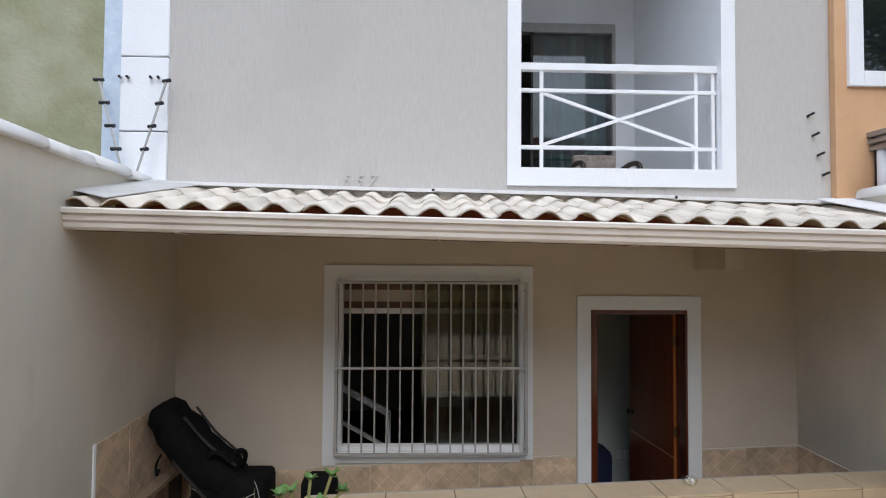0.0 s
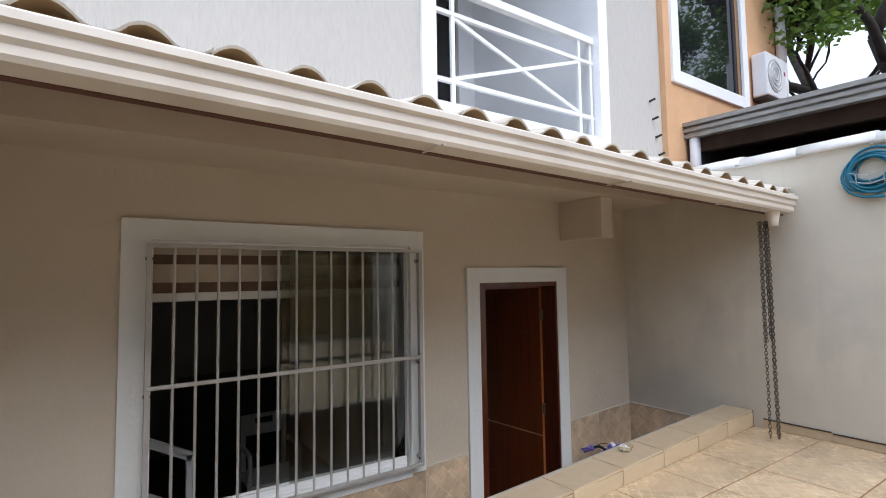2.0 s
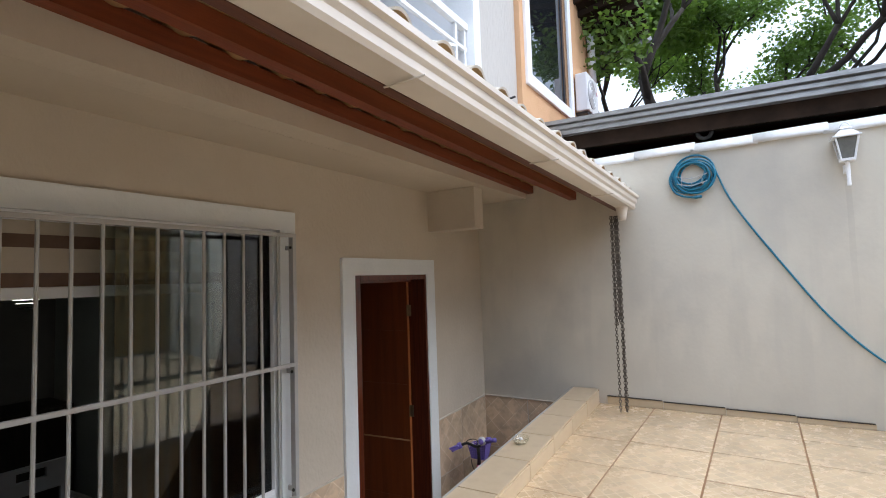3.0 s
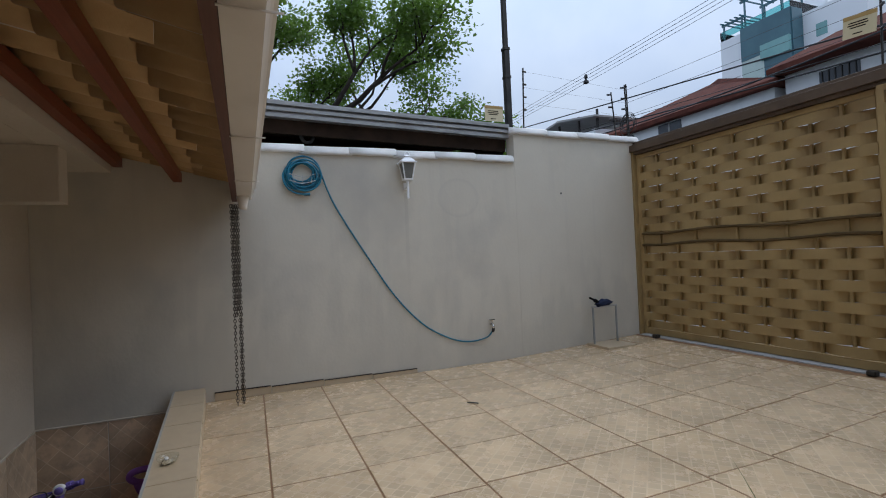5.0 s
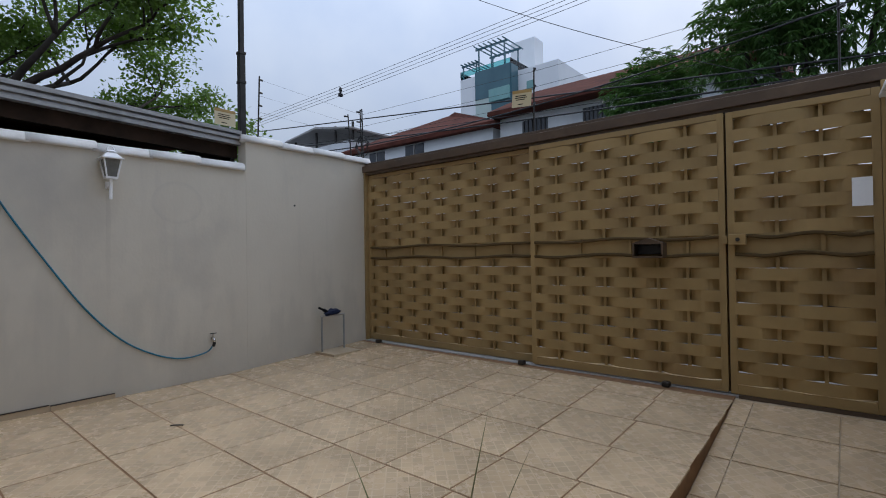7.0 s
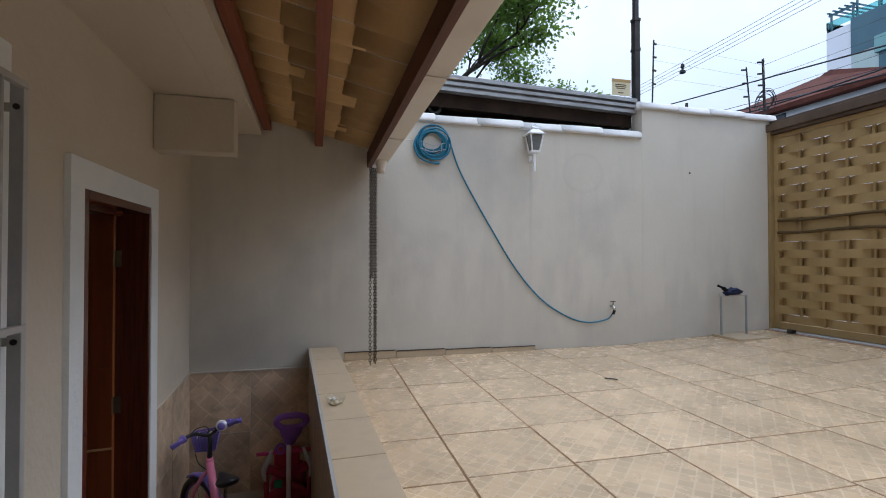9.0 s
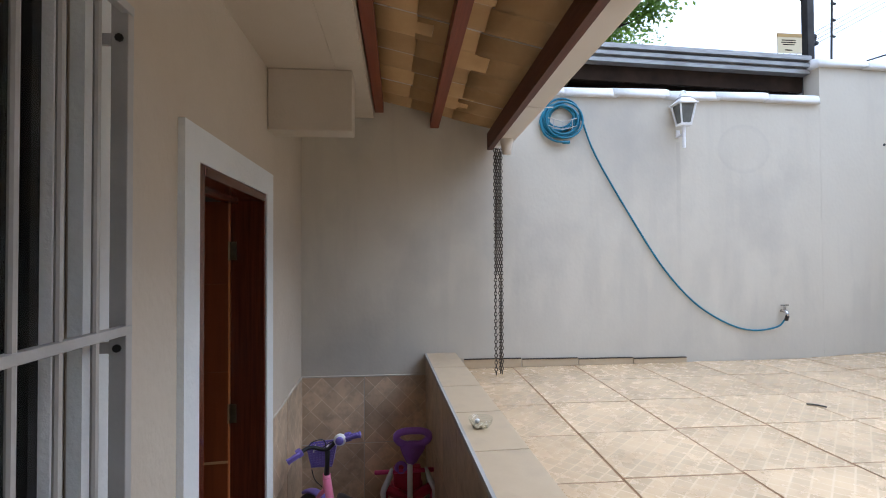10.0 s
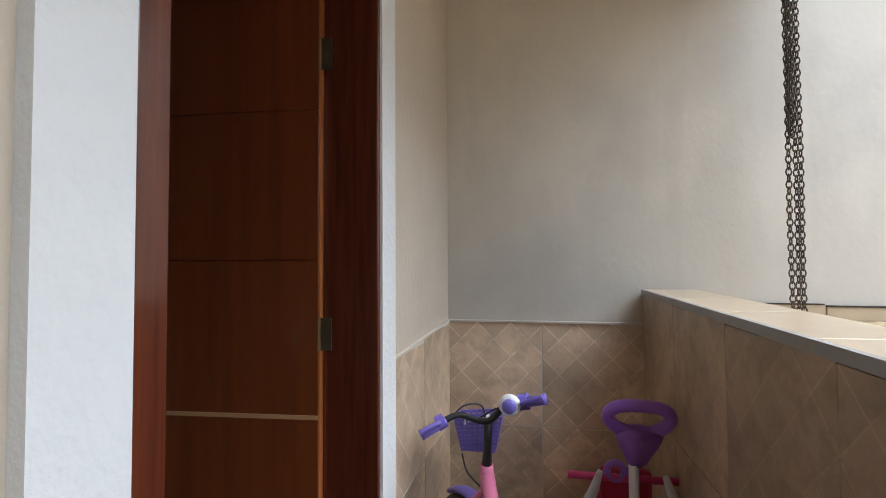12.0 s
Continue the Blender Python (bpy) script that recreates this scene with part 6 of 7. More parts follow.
part("shade_lining", box(3.70, 7.5, 3.30, 3.39, -1.2, 2.4), M_SHED, port)
part("shade_screen", box(3.80, 7.5, -0.02, 0.03, -1.2, 2.36), M_SHED, port)
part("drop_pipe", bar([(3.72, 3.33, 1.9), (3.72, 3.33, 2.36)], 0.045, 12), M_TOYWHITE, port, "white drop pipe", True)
part("shade_floor", box(3.78, 7.5, 0.03, 3.30, -1.2, -1.1), M_SHED, port)
pole = thing("steel_mast", "tall dark steel mast behind the boundary wall", "mast", (3.74, -0.06, 2.0))
part("tube", box(3.70, 3.765, -0.095, -0.035, -1.2, 3.2, 0.004), M_DARKMETAL, pole)
part("tube", box(3.71, 3.755, -0.088, -0.042, 3.2, 6.6, 0.003), M_DARKMETAL, pole)
for z in (2.9, 3.2):
    part("collar", box(3.695, 3.77, -0.10, -0.03, z, z + 0.03, 0.003), M_DARKMETAL, pole)


def warning_plate(name, label, m):
    ob = thing(name, label, "sign", m.translation)
    part("plate", box(-0.105, 0.105, -0.003, 0.003, -0.075, 0.085, 0.0, m), M_SIGN, ob)
    part("band", box(-0.105, 0.105, -0.0045, 0.0045, 0.055, 0.085, 0.0, m), mk("tan_band", (0.42, 0.27, 0.09), None, 0.5), ob, "tan top band")
    for k, (w, z) in enumerate(((0.07, 0.03), (0.075, 0.012), (0.06, -0.006), (0.04, -0.05))):
        part("text_bar", box(-w + 0.02, w, -0.0042, 0.0042, z - 0.004, z + 0.004, 0.0, m), M_BLACKBROWN, ob, "unreadable dark print")
    return ob


warning_plate("fence_warning_sign", "cream electric fence warning plate by the mast", pose(3.70, 0.125, 2.505, 0, 0, 90))
warning_plate("fence_warning_sign", "cream electric fence warning plate above the gate", pose(1.36, -1.62, 2.60, 0, -5, 0))


def fence_post(x, y, z, h, n, lean=(0, 0), arm=(0.05, 0)):
    ob = thing("electric_fence_post", "thin dark electric fence post with insulators", "fence post", (x, y, z), "electric fence posts")
    top = Vector((x + lean[0], y + lean[1], z + h))
    base = Vector((x, y, z))
    part("rod", bar([base, top], 0.008, 6), M_DARKMETAL, ob)
    for k in range(n):
        p = base.lerp(top, 1 - 0.05 - 0.8 * k / n)
        part("insulator", bar([p, p + Vector((arm[0], arm[1], 0.004))], 0.011, 8), M_BLACKPL, ob, "black insulator")
    return ob


fence_post(right_x(-0.2) + 0.06, -0.20, 2.33, 0.68, 4, (0.01, -0.03), (0.02, -0.045))
fence_post(3.68, -1.62, 2.34, 0.62, 4, (0.0, 0.02), (0.03, 0.04))
fence_post(3.74, -1.50, 2.34, 0.55, 3, (0.02, 0.03), (0.03, 0.04))
fence_post(3.72, -1.68, 2.34, 0.66, 4, (0.02, 0.0), (-0.03, 0.04))
fence_post(1.245, -1.64, 2.275, 0.60, 3, (-0.01, 0.0), (-0.03, 0.03))
fence_post(-1.0, -1.64, 2.275, 0.60, 3, (0, 0), (-0.03, 0.03))
coilw = thing("wire_coil", "tangle of thin fence wire at the wall's corner", "wire", (3.66, -1.6, 2.5))
for k in range(5):
    part("loop", bar(ring_pts((3.62 + 0.02 * k, -1.58 - 0.015 * k, 2.50 + 0.02 * math.sin(k * 2)), 0.09 + 0.02 * (k % 3), "y", 22), 0.0035, 5, True), M_WIRE, coilw)
# raking rods with insulators where the west wall meets the house
for lean, arm in (((-0.20, -0.02), (-0.06, 0, 0)), ((0.18, -0.02), (0.05, -0.02, 0))):
    ob = thing("electric_fence_post", "pale raking electric fence rod with black insulators", "fence post", (-1.74, 3.33, 2.12), "electric fence posts")
    a, b = Vector((-1.74 + (0.04 if lean[0] > 0 else -0.06), 3.33, 2.12)), Vector((-1.74 + lean[0] + (0.04 if lean[0] > 0 else -0.06), 3.36, 2.80))
    part("rod", bar([a, b], 0.009, 6), M_GRILLE, ob)
    for k in range(4):
        p = a.lerp(b, 0.98 - 0.245 * k)
        part("insulator", bar([p - Vector(arm) * 0.5, p + Vector(arm) * 0.6], 0.014, 8), M_BLACKPL, ob, "black insulator")
for k, x in enumerate((-1.885, -1.83, -1.665, -1.61)):
    ob = thing("wall_insulator", "small black insulator pin on the white pilaster", "insulator", (x, 3.42, 2.83), "pilaster insulators")
    part("pin", bar([(x - 0.006, 3.43, 2.832), (x + 0.008, 3.39, 2.826)], 0.010, 8), M_BLACKPL, ob)
for k in range(4):
    x, z = 3.245 + 0.037 * k, 2.64 - 0.15 * k
    ob = thing("wall_insulator", "small black insulator pin on the grey facade", "insulator", (x, 3.44, z), "facade insulators")
    part("pin", bar([(x - 0.008, 3.45, z - 0.006), (x + 0.006, 3.40, z + 0.008)], 0.010, 8), M_BLACKPL, ob)


# houses across the street
h1 = thing("house_across", "white house with a red-brown hipped roof across the street", "house", (16, -20, -1.2))
part("wall", box(11.3, 21.4, -25, -16, -1.2, 7.1), M_HOUSE, h1)
bm = bmesh.new()
low = [bm.verts.new(p) for p in ((10.9, -15.6, 6.85), (22.0, -15.6, 6.95), (22.0, -25.4, 6.95), (10.9, -25.4, 6.85))]
edge = [bm.verts.new(v.co + Vector((0, 0, 0.2))) for v in low]
top = [bm.verts.new((16.8, -20.2, 9.55)), bm.verts.new((17.6, -20.6, 9.55))]
bm.faces.new(low[::-1])
for k in range(4):
    bm.faces.new((low[k], low[(k + 1) % 4], edge[(k + 1) % 4], edge[k]))
bm.faces.new((edge[0], edge[1], top[1], top[0]))
bm.faces.new((edge[1], edge[2], top[1]))
bm.faces.new((edge[2], edge[3], top[0], top[1]))
bm.faces.new((edge[3], edge[0], top[0]))
part("roof", bm, M_REDROOF, h1, "red-brown hipped tile roof")
for a, b in ((18.4, 19.6), (15.5, 16.8)):
    w = part("window", box(a, b, -16.02, -15.96, 5.6, 6.83), M_WINDARK, h1, "dark window")
    part("mullion", box((a + b) / 2 - 0.03, (a + b) / 2 + 0.03, -15.96, -15.93, 5.6, 6.83), M_CONCRETE, w)
h2 = thing("house_across", "pale two-storey house with a long red-brown eave", "house", (7.5, -16.5, -1.2))
part("wall", box(1.0, 10.9, -23, -16, -1.2, 7.3), M_HOUSE, h2)
bm = bmesh.new()
prism(bm, [(-15.2, 7.12), (-15.2, 7.3), (-19.5, 9.3), (-24, 7.3), (-24, 7.12)], "x", 0.5, 11.05)
part("roof", bm, M_REDROOF, h2, "red-brown tiled roof")
for a, b in ((8.55, 9.75), (5.95, 7.0), (3.0, 4.2)):
    w = part("window", box(a, b, -16.02, -15.96, 5.6, 6.83), M_WINDARK, h2, "dark barred window")
    for k in range(6):
        xx = a + (b - a) * (k + 0.5) / 6
        part("bar", box(xx - 0.015, xx + 0.015, -15.95, -15.93, 5.6, 6.83), M_DARKMETAL, w)
h3 = thing("roof_terrace_house", "grey house with an open roofed terrace far off", "house", (27, -18, -1.2))
part("wall", box(22.5, 29.0, -22, -17, -1.2, 8.3), M_HOUSE, h3)
bm = bmesh.new()
prism(bm, [(21.8, 8.9), (25.4, 9.5), (28.9, 9.1), (28.9, 9.0), (25.4, 9.38), (21.8, 8.8)], "y", -22, -16.5)
part("roof", bm, M_CONCRETE, h3, "thin terrace roof")
for x in (22.3, 24.0, 26.0, 28.4):
    part("post", box(x - 0.06, x + 0.06, -17.1, -17.0, 8.3, 9.4), M_DARKMETAL, h3)

# tower block far off
tw = thing("apartment_tower", "white apartment tower with blue glass cladding far off", "building", (40, -64, -1.2))
part("wall", box(37.4, 46.8, -74, -60, -1.2, 29.2), M_TOWER, tw)
part("wing", box(30.6, 37.39, -76, -62, -1.2, 29.0), M_TOWER, tw)
part("stair_block", box(38.8, 43.4, -73, -70, 20, 37.4), M_TOWER, tw, "white stair block")
part("cladding", box(37.3, 43.7, -60.0, -59.7, 25.2, 29.6), M_TOWERBLUE, tw, "blue glass cladding")
part("cladding", box(37.2, 37.39, -61.9, -59.9, -1.2, 29.6), M_TOWERBLUE, tw, "blue glass cladding")
part("cladding", box(37.3, 40.7, -60.0, -59.7, -1.2, 25.19), M_TOWERBLUE, tw, "blue glass cladding")
part("cladding", box(40.71, 43.7, -60.0, -59.75, -1.2, 25.19), mk("pale_green_panel", (0.42, 0.52, 0.48), (0.48, 0.57, 0.53), 0.5), tw, "pale green panel")
for z in (18.6, 24.3):
    part("balcony", box(37.3, 40.9, -59.7, -59.3, z, z + 1.9), M_TOWERGREEN, tw, "green glass balcony")
for x0, x1, y0, y1 in ((37.4, 46.8, -60.1, -60.0), (46.7, 46.8, -66, -60.1), (37.4, 37.5, -66, -60.1)):
    part("glass_parapet", box(x0, x1, y0, y1, 29.6 if x1 - x0 > 5 else 29.2, 30.5), M_GLASSTEAL, tw, "green glass parapet")
for x in (39.0, 41.4, 43.8):
    for y in (-61, -65):
        part("pergola_post", box(x - 0.09, x + 0.09, y - 0.09, y + 0.09, 29.2, 33.6), M_TOWERBLUE, tw)
for y in (-61, -65):
    part("pergola_beam", box(38.4, 44.4, y - 0.1, y + 0.1, 33.6, 33.9), M_TOWERBLUE, tw)
for k in range(7):
    part("pergola_slat", box(38.6 + 0.9 * k, 38.75 + 0.9 * k, -66, -60, 33.9, 34.05), M_TOWERBLUE, tw)
for z in (22.0, 25.5):
    part("window", box(34.6, 35.8, -62.0, -61.95, z, z + 1.5), M_TOWERGREEN, tw, "green glass window")

for y in (-60.6, -64.5):
    for x in (44.0, 46.6):
        part("pergola_post", box(x - 0.09, x + 0.09, y - 0.09, y + 0.09, 29.2, 31.4), M_TOWERBLUE, tw)
    part("pergola_beam", box(43.6, 46.9, y - 0.1, y + 0.1, 31.4, 31.65), M_TOWERBLUE, tw)
for k in range(5):
    part("pergola_slat", box(43.8 + 0.7 * k, 43.95 + 0.7 * k, -65.5, -60, 31.65, 31.8), M_TOWERBLUE, tw)

# overhead lines
lines = thing("power_lines", "overhead power lines along the street", "cables", (10, -9, 7))


def sag(a, b, d, n=16):
    a, b = Vector(a), Vector(b)
    return [a.lerp(b, k / n) - Vector((0, 0, 4 * d * (k / n) * (1 - k / n))) for k in range(n + 1)]


for dz in (0.0, 0.12, 0.24, 0.36):
    part("line", bar(sag((26, -9, 6.98 + dz), (-8, -9, 7.75 + dz), 0.22), 0.007, 5), M_WIRE, lines)
bm = lathe(bmesh.new(), (13.35, -9.0, 7.02), [(0.02, 0.0), (0.10, 0.03), (0.10, 0.10), (0.04, 0.14), (0.04, 0.20), (0.07, 0.23), (0.05, 0.33), (0.02, 0.36)], 10)
part("spacer", bm, M_WIRE, lines, "dark line spacer")
part("line", bar(sag((26, -8.8, 7.45), (-6, -8.8, 4.0), 0.05, 24), 0.020, 6), M_WIRE, lines)
part("line", bar(sag((26, -8.7, 6.9), (-6, -8.7, 6.25), 1.72, 24), 0.020, 6), M_WIRE, lines)
part("line", bar(sag((26, -8.8, 6.75), (-6, -8.8, 4.1), 0.45, 24), 0.020, 6), M_WIRE, lines)
part("line", bar(sag((26, -8.6, 6.6), (-6, -8.6, 4.2), 0.35, 24), 0.008, 6), M_WIRE, lines)
part("line", bar(sag((8.5, -9.0, 9.4), (-3.5, -9.0, 2.9), 0.4, 20), 0.009, 5), M_WIRE, lines)
for k in range(3):
    part("fence_wire", bar([(3.68, -1.62, 2.90 - 0.15 * k), (1.245, -1.64, 2.84 - 0.15 * k), (-1.0, -1.64, 2.84 - 0.15 * k)], 0.0018, 4), M_WIRE, lines)
    part("fence_wire", bar([(3.68, -1.62, 2.90 - 0.15 * k), (3.66, -0.22, 2.97 - 0.17 * k)], 0.0009, 4), M_WIRE, lines)


# trees
def leafy(bm, rnd, c, r, n, size, aspect=2.0, hang=0.3):
    for _ in range(n):
        d = Vector((rnd.gauss(0, 1), rnd.gauss(0, 1), rnd.gauss(0, 0.8)))
        p = Vector(c) + d.normalized() * r * rnd.random() ** 0.45
        u = Vector((rnd.gauss(0, 1), rnd.gauss(0, 1), rnd.gauss(0, 0.5) - hang)).normalized()
        v = u.cross(Vector((rnd.gauss(0, 1), rnd.gauss(0, 1), rnd.gauss(0, 1)))).normalized()
        L, W = size * rnd.uniform(0.7, 1.3), size / aspect * rnd.uniform(0.7, 1.2)
        a, b, e, f = (bm.verts.new(p), bm.verts.new(p + u * L * 0.5 + v * W * 0.5), bm.verts.new(p + u * L), bm.verts.new(p + u * L * 0.5 - v * W * 0.5))
        bm.faces.new((a, b, e, f))


def grow(bm, tips, rnd, p, d, length, r, depth, spread, rise):
    pts, rs = [p.copy()], [r]
    q, dd = p.copy(), d.normalized()
    steps = 5
    for k in range(steps):
        dd = (dd + Vector((rnd.gauss(0, 0.13), rnd.gauss(0, 0.13), rnd.gauss(0, 0.10) + rise))).normalized()
        q = q + dd * length / steps
        pts.append(q.copy())
        rs.append(r * (1 - 0.45 * (k + 1) / steps))
    tube(bm, pts, rs, 7 if depth > 1 else 5)
    if depth == 0:
        tips.append(q)
        tips.append(pts[3])
        return
    for k in range(3 if depth > 1 else 3):
        a = rnd.uniform(0, math.tau)
        side = Vector((math.cos(a), math.sin(a), rnd.uniform(-0.1, 0.5)))
        grow(bm, tips, rnd, pts[3 + (k % 3)] if k else pts[-1], (dd + side * spread), length * rnd.uniform(0.62, 0.8), r * 0.52, depth - 1, spread, rise)


def tree(label, base, height, lean, seed, leaf_mat, leaf, per_tip, clump, limb, depth=3, spread=0.8, aspect=2.0, hang=0.3, low_limbs=()):
    rnd = random.Random(seed)
    ob = thing("tree", label, "tree", base)
    bm, tips = bmesh.new(), []
    b = Vector(base)
    fork = b + Vector((lean[0], lean[1], height))
    tube(bm, spline([b, b.lerp(fork, 0.5) + Vector((0.1, -0.1, 0)), fork], 5), [limb * (1.3 - 0.05 * k) for k in range(11)], 10)
    for k in range(4):
        a = k * math.tau / 4 + rnd.uniform(-0.4, 0.4)
        grow(bm, tips, rnd, fork, Vector((math.cos(a) * 0.85, math.sin(a) * 0.85, 0.7)), 2.1, limb * 0.55, depth - 1, spread, 0.03)
    for d, ln in low_limbs:
        grow(bm, tips, rnd, fork - Vector((0, 0, 0.25)), Vector(d), ln, limb * 0.42, depth - 1, spread * 0.8, 0.0)
    part("trunk", bm, M_BARK, ob, "dark branching trunk", True)
    bm = bmesh.new()
    for t in tips:
        leafy(bm, rnd, t, clump * rnd.uniform(0.6, 1.2), per_tip, leaf, aspect, hang)
    part("crown", bm, leaf_mat, ob, "airy crown of small green leaves")
    return ob


tree("tall spreading tree with an open leafy crown behind the wall", (9.6, 3.0, -1.2), 3.9, (-0.4, -0.5), 21, M_LEAFDARK, 0.095, 190, 0.52, 0.26, 4, 0.75, 1.6, 0.3, (((-0.2, -1.0, 0.12), 2.3), ((0.5, -0.9, 0.05), 2.0), ((-0.6, 0.8, 0.15), 1.8)))
tree("bright green leafy tree behind the neighbouring house", (12.5, 6.2, -1.2), 5.0, (0.3, -0.3), 5, M_LEAFLIGHT, 0.13, 260, 0.72, 0.11, 4, 0.8, 1.6)


def bushy(label, base, lobes, seed, n, leaf):
    rnd = random.Random(seed)
    ob = thing("mango_tree", label, "tree", base)
    bm = bmesh.new()
    b = Vector(base)
    for c, r in lobes:
        c = Vector(c)
        tube(bm, spline([b, b.lerp(c, 0.5) + Vector((0.2, 0.1, 0.3)), c], 5), [0.16 - 0.011 * k for k in range(11)], 7)
    part("trunk", bm, M_BARK, ob, "dark trunk", True)
    bm = bmesh.new()
    for c, r in lobes:
        for k in range(int(n * r * r)):
            d = Vector((rnd.gauss(0, 1), rnd.gauss(0, 1), rnd.gauss(0, 1))).normalized()
            p = Vector(c) + d * r * rnd.uniform(0.62, 1.06)
            for j in range(7):
                a = j * 0.9 + rnd.uniform(-0.3, 0.3)
                u = (d * 0.6 + Vector((math.cos(a), math.sin(a), -0.45))).normalized()
                v = u.cross(Vector((0, 0, 1))).normalized()
                L = leaf * rnd.uniform(0.7, 1.3)
                q = [bm.verts.new(p), bm.verts.new(p + u * L * 0.45 + v * L * 0.12), bm.verts.new(p + u * L + Vector((0, 0, -0.2 * L))), bm.verts.new(p + u * L * 0.45 - v * L * 0.12)]
                bm.faces.new(q)
    part("crown", bm, M_LEAFMANGO, ob, "dense crown of drooping dark leaves")
    return ob


bushy("dense dark green mango tree rising beyond the gate", (1.3, -12.5, -1.2), (((3.3, -12.5, 6.05), 0.95), ((2.75, -12.3, 5.75), 0.8), ((4.0, -12.5, 5.75), 0.8), ((3.2, -12.2, 5.2), 1.1)), 8, 340, 0.2)
bushy("large dense mango tree beyond the pedestrian gate", (-1.0, -11.5, -1.2), (((0.9, -11.3, 6.3), 1.15), ((-0.3, -11.0, 7.0), 1.5), ((-1.6, -11.2, 6.3), 1.7), ((0.2, -11.0, 5.6), 1.2), ((-3.0, -11.3, 6.0), 1.4)), 9, 200, 0.26)


# ---- pieces: floor, kerb and wall tiles ----
def slab_mesh(name, w, h, t, mat, bev=0.0015):
    """A tile lying in x and y about its centre, with its face at z = t."""
    bm = bmesh.new()
    a, b = w / 2, h / 2
    base = [bm.verts.new((x, y, 0)) for x, y in ((-a, -b), (a, -b), (a, b), (-a, b))]
    mid = [bm.verts.new((x, y, t - bev)) for x, y in ((-a, -b), (a, -b), (a, b), (-a, b))]
    top = [bm.verts.new((x, y, t)) for x, y in ((-a + bev, -b + bev), (a - bev, -b + bev), (a - bev, b - bev), (-a + bev, b - bev))]
    bm.faces.new(base[::-1])
    bm.faces.new(top)
    for k in range(4):
        j = (k + 1) % 4
        bm.faces.new((base[k], base[j], mid[j], mid[k]))
        bm.faces.new((mid[k], mid[j], top[j], top[k]))
    me = mesh_of(name, bm)
    me.materials.append(mat)
    return me


SLABS = {}


def slab(w, h, t, mat):
    key = (round(w, 3), round(h, 3), t, mat.name)
    if key not in SLABS:
        SLABS[key] = slab_mesh("tile", w, h, t, mat)
    return SLABS[key]


def lay(parent, me, m):
    ob = new("tile", me)
    ob.parent = parent
    ob.matrix_basis = m
    return ob


floor_ob = bpy.data.objects["floor"]
rng = random.Random(3)
PX, PY, JOINT = 0.4521, 0.4615, 0.009
X_EDGE = 3.558
ys = [2.90, 2.481] + [2.481 - PY * (k + 1) for k in range(9)]
for y1, y0 in zip(ys, ys[1:]):
    y0 = max(y0, -1.49)
    if y1 - y0 < 0.04:
        continue
    yc = (y0 + y1) / 2
    tilt = -math.degrees(math.atan(0.043)) if yc < 0.2 else 0.0
    xs = [X_EDGE - PX * k for k in range(10)]
    xs = [x + 0.037 * (2.2 - yc) for x in xs]
    xs = [right_x(yc) - 0.002] + [x for x in xs if -0.36 < x < right_x(yc) - 0.2] + [-0.385]
    for xr, xl in zip(xs, xs[1:]):
        w, h = xr - xl - JOINT, y1 - y0 - JOINT
        xm = (xl + xr) / 2
        lay(floor_ob, slab(w, h, 0.012, M_FLOOR), pose(xm, yc - 0.0126 * (xm - 1.75), patio_z(yc) - 0.013 + rng.uniform(-0.0012, 0.0012), tilt, 0, -0.72))

# passage ramp and treads
walk_ob = bpy.data.objects["floor_passage"]
SL = math.degrees(math.atan2(0.162, 1.3))
for k, (y0, y1) in enumerate(((-1.50, -1.08), (-1.075, -0.63), (-0.625, -0.20))):
    yc = (y0 + y1) / 2
    for a, b in ((-0.498, -0.388), (-0.962, -0.504), (left_x(yc) + 0.01, -0.968)):
        lay(walk_ob, slab(b - a, y1 - y0 - 0.006, 0.012, M_FLOOR), pose((a + b) / 2, yc, 0.062 - 0.1246 * (yc + 1.5) - 0.004, -SL, 0, 0))
for z, y0, y1 in ((-0.10, -0.19, 0.60), (-0.24, 0.60, 1.40), (-0.37, 1.40, 2.20), (-0.50, 2.20, 3.90)):
    n = max(1, round((y1 - y0) / 0.45))
    for j in range(n):
        ya, yb = y0 + (y1 - y0) * j / n, y0 + (y1 - y0) * (j + 1) / n
        yc = (ya + yb) / 2
        for a, b in ((-0.85, -0.388), (left_x(yc) + 0.01, -0.856)):
            lay(walk_ob, slab(b - a, yb - ya - 0.006, 0.010, M_FLOOR), pose((a + b) / 2, yc, z - 0.001))
kerb = bpy.data.objects["parapet"]
for k in range(10):
    x1 = 3.50 - 0.4235 * k
    x0 = max(-0.385, x1 - 0.4235)
    if x1 - x0 < 0.05:
        break
    xc, w = (x0 + x1) / 2, x1 - x0 - 0.006
    lay(kerb, slab(w, 0.207, 0.012, M_PLAINTILE), pose(xc, kerb_y(xc) - 0.105, kerb_z(xc) - 0.0125, 0, -0.89, 2.63))
    h = kerb_z(xc) - 0.016
    lay(kerb, slab(w, h, 0.008, M_PLAINTILE), pose(xc, kerb_y(xc) - 0.205, h / 2 + 0.001, 90, 0, 2.63))
for k in range(10):
    x1 = 3.505 - 0.45 * k
    for r in range(3):
        xm = x1 - 0.225
        z1 = kerb_z(xm) - 0.024 - 0.45 * r
        z0 = max(z1 - 0.45, -0.995)
        if z1 - z0 < 0.04 or x1 - 0.45 < -0.4:
            continue
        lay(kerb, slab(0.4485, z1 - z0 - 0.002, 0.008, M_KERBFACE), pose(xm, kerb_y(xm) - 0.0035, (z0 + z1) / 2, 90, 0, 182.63))
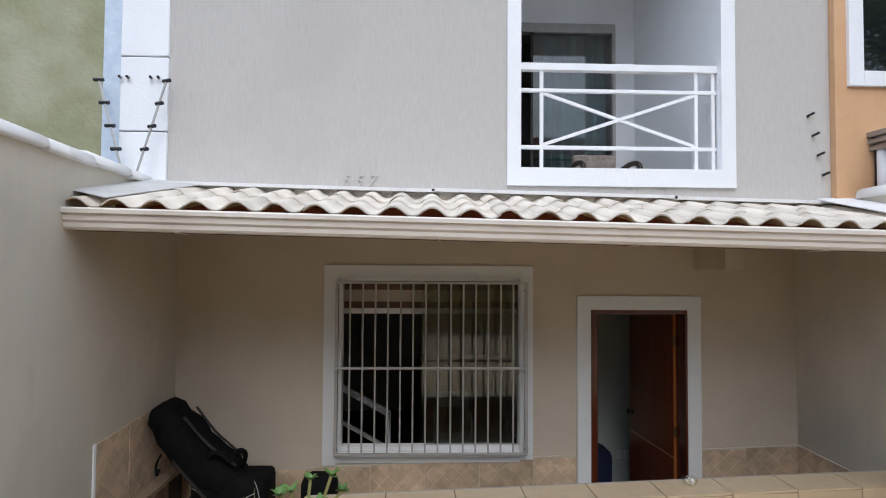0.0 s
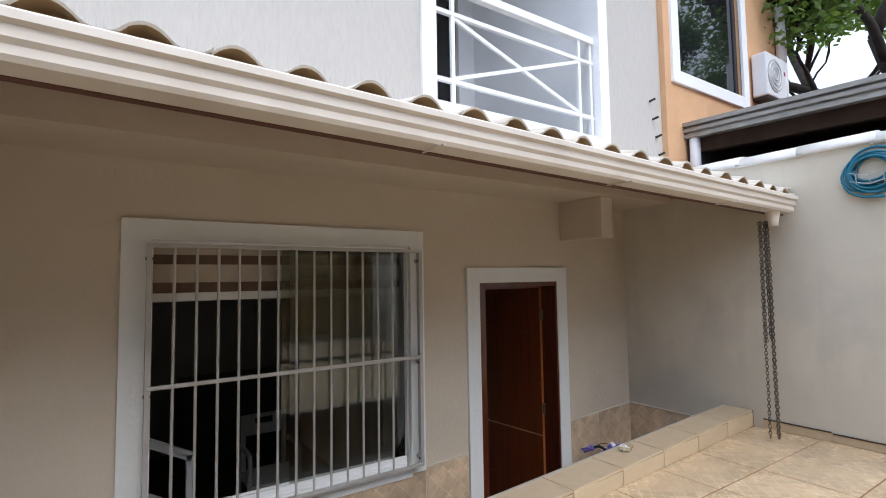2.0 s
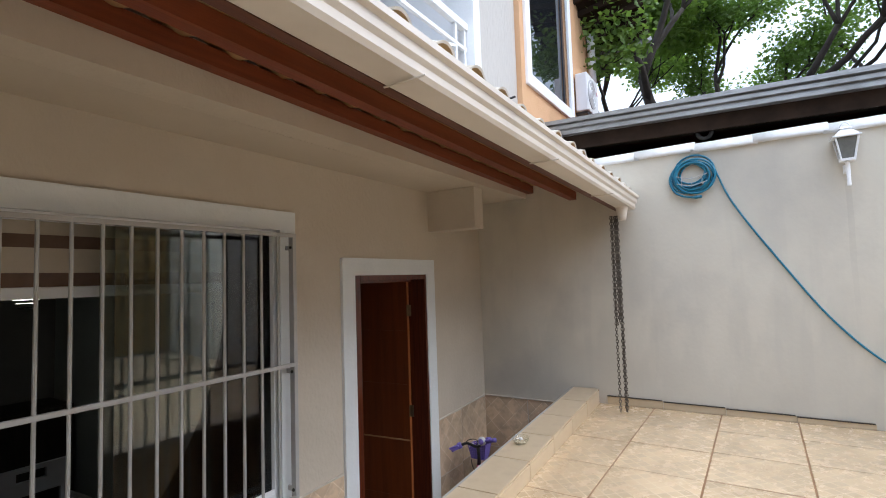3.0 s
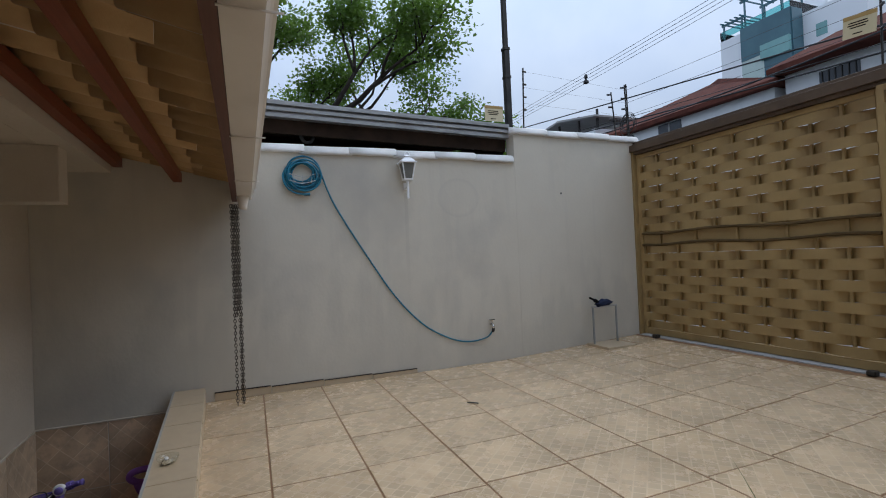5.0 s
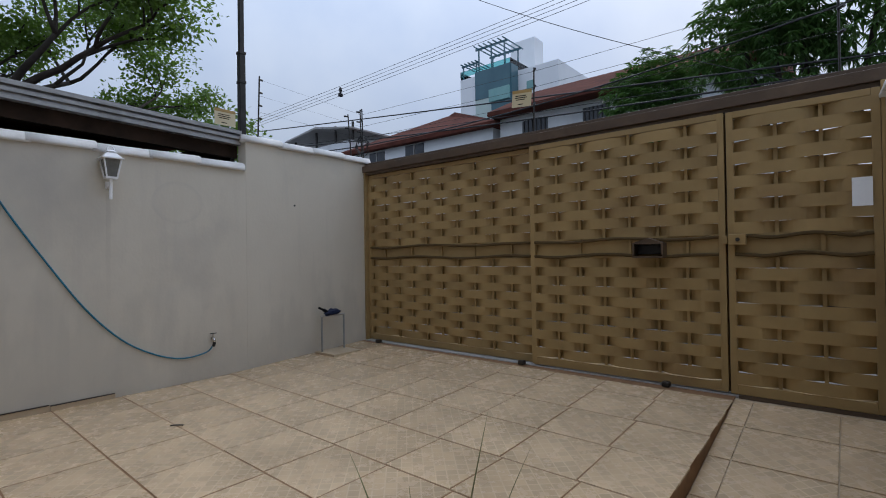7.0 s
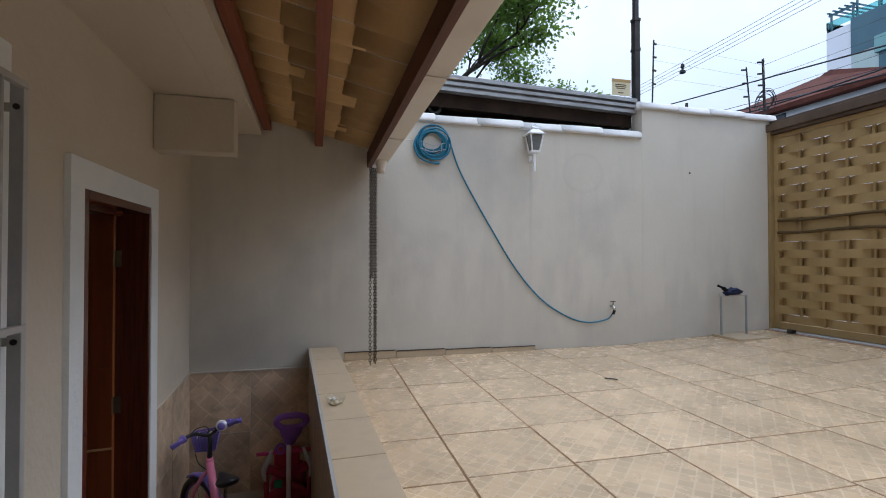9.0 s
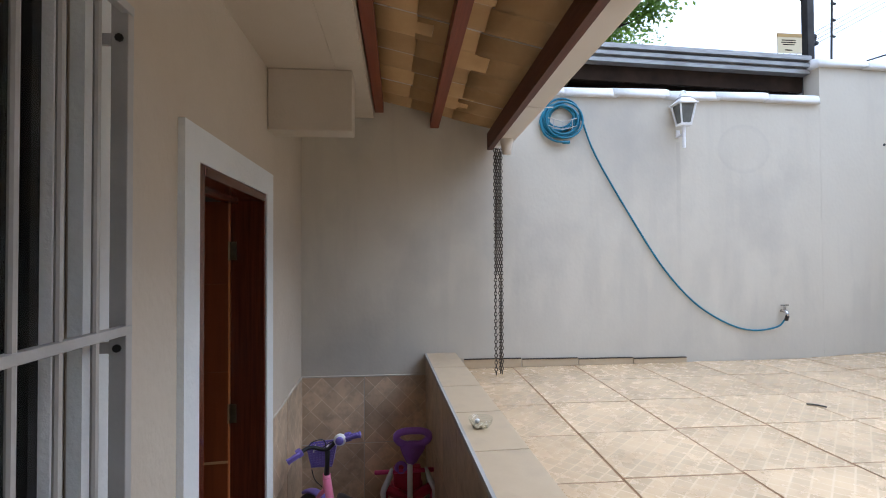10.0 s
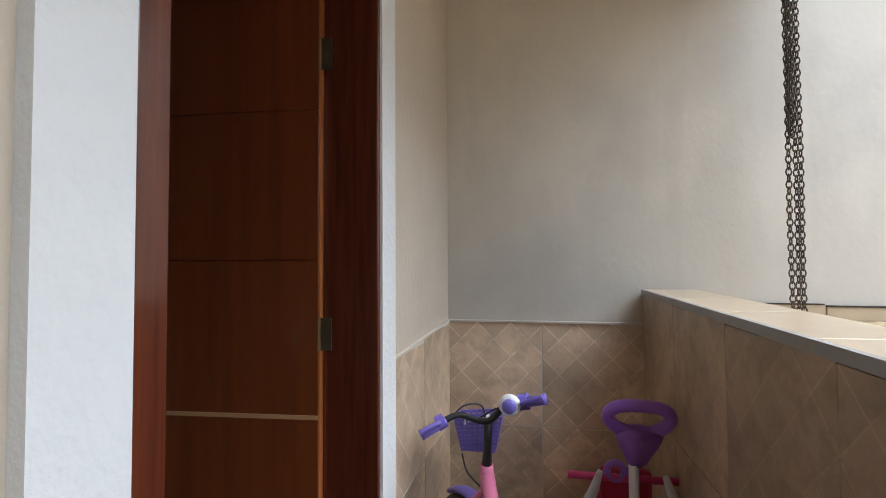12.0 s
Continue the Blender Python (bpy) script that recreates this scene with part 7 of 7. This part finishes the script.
setting("kerb_edge", beam(bmesh.new(), (-0.38, kerb_y(-0.38) + 0.003, kerb_z(-0.38) - 0.0125), (3.505, kerb_y(3.505) + 0.003, kerb_z(3.505) - 0.0125), 0.014, 0.024), M_CONCRETE, "grey edge strip along the kerb", "trim")

for nm, a, b in (("grout_north", -1.70, 1.612), ("grout_north_east", 2.674, 3.506)):
    bm = bmesh.new()
    prism(bm, [(a, -1.0 if a > 0 else -0.5), (b, -1.0), (b, -0.03 - 0.0402 * (3.51 - b)), (a, -0.03 - 0.0402 * (3.51 - a))], "y", 3.9435, 3.9512)
    setting(nm, bm, M_GROUTPALE, "pale grout behind the wall tiles", "grout")
bm = bmesh.new()
prism(bm, [(right_x(3.94) - 0.0065, 3.94), (right_x(3.06) - 0.0065, 3.06), (right_x(3.06) + 0.004, 3.06), (right_x(3.94) + 0.004, 3.94)], "z", -1.0, -0.033)
setting("grout_east", bm, M_GROUTPALE, "pale grout behind the wall tiles", "grout")

# brown wall tiles along the front wall, the east wall and the west wall
north = bpy.data.objects["wall_north"]
for k in range(13):
    x1 = 3.507 - 0.4517 * k
    x0 = x1 - 0.4517
    if x1 < -1.70:
        break
    for r in range(3):
        for a, b in ((x0, x1),):
            if a < 1.61 < b:
                b2, a2 = 1.613, a
            elif a < 2.672 < b:
                a2, b2 = 2.673, b
            elif 1.61 <= a and b <= 2.672:
                continue
            else:
                a2, b2 = a, b
            if a < 2.672 < b:
                a2, b2 = 2.673, b
            a2 = max(a2, -1.705)
            top = -0.03 - 0.0402 * (3.51 - (a2 + b2) / 2)
            z1 = top - 0.4517 * r
            z0 = max(z1 - 0.4517, -1.0 if a2 > 0.8 else -0.52)
            if z1 - z0 < 0.03 or b2 - a2 < 0.03:
                continue
            lay(north, slab(b2 - a2 - 0.005, z1 - z0 - 0.005, 0.009, M_DADO), pose((a2 + b2) / 2, 3.9505, (z0 + z1) / 2, 90, 0, 0))
east = bpy.data.objects["wall_east_low"]
for k, (y1, y0) in enumerate(((3.945, 3.523), (3.518, 3.07))):
    for z1, z0 in ((-0.032, -0.490), (-0.495, -0.95)):
        lay(east, slab(y1 - y0, z1 - z0, 0.009, M_DADO), pose(right_x((y0 + y1) / 2) + 0.0005, (y0 + y1) / 2, (z0 + z1) / 2, 90, 0, -90 + math.degrees(0.022)))
for k in range(4):
    y1 = 2.815 - 0.425 * k
    lay(east, slab(0.42, 0.062 - 0.009 * k, 0.010, M_PLAINTILE), pose(right_x(y1 - 0.21) + 0.0005, y1 - 0.21, 0.0305 - 0.0045 * k, 90, 0, -90 + math.degrees(0.022)))
# dark strip drawn as the shadow line on top of the skirting tiles
bm = bmesh.new()
for k in range(4):
    y1 = 2.815 - 0.425 * k
    za, zb = 0.0655 - 0.009 * k, 0.0635 - 0.009 * k
    beam(bm, (right_x(y1) - 0.007, y1, za), (right_x(y1 - 0.415) - 0.007, y1 - 0.415, zb), 0.016, 0.006)
setting("skirting_shadow", bm, M_DARKWOOD, "dark strip standing for the shadow on the skirting tiles' broken edge", "trim")
west = bpy.data.objects["wall_west"]
for k, (y0, y1) in enumerate(((2.835, 3.22), (3.225, 3.62), (3.625, 3.94))):
    for z1, z0 in ((0.405, -0.042), (-0.047, -0.495)):
        lay(west, slab(y1 - y0, z1 - z0, 0.009, M_DADO), pose(left_x((y0 + y1) / 2) - 0.0005, (y0 + y1) / 2, (z0 + z1) / 2, 90, 0, 90 + math.degrees(0.09)))
setting("trim_west", box(left_x(2.83) - 0.01, left_x(2.83) + 0.012, 2.815, 2.833, -0.5, 0.41), M_WHITE, "white edging of the wall tiles", "trim")
tr = setting("trim_north", bmesh.new(), M_GROUTPALE, "pale grout line above the wall tiles", "trim")
bm = bmesh.new()
for a, b in ((-1.70, 1.612), (2.673, 3.505)):
    beam(bm, (a, 3.946, -0.027 - 0.0402 * (3.51 - a)), (b, 3.946, -0.027 - 0.0402 * (3.51 - b)), 0.012, 0.008)
bm.to_mesh(tr.data)
bm.free()
bm = bmesh.new()
bx(bm, 3.496, 3.512, 3.07, 3.945, -0.031, -0.023)
setting("trim_east", bm, M_GROUTPALE, "pale grout line above the wall tiles", "trim")
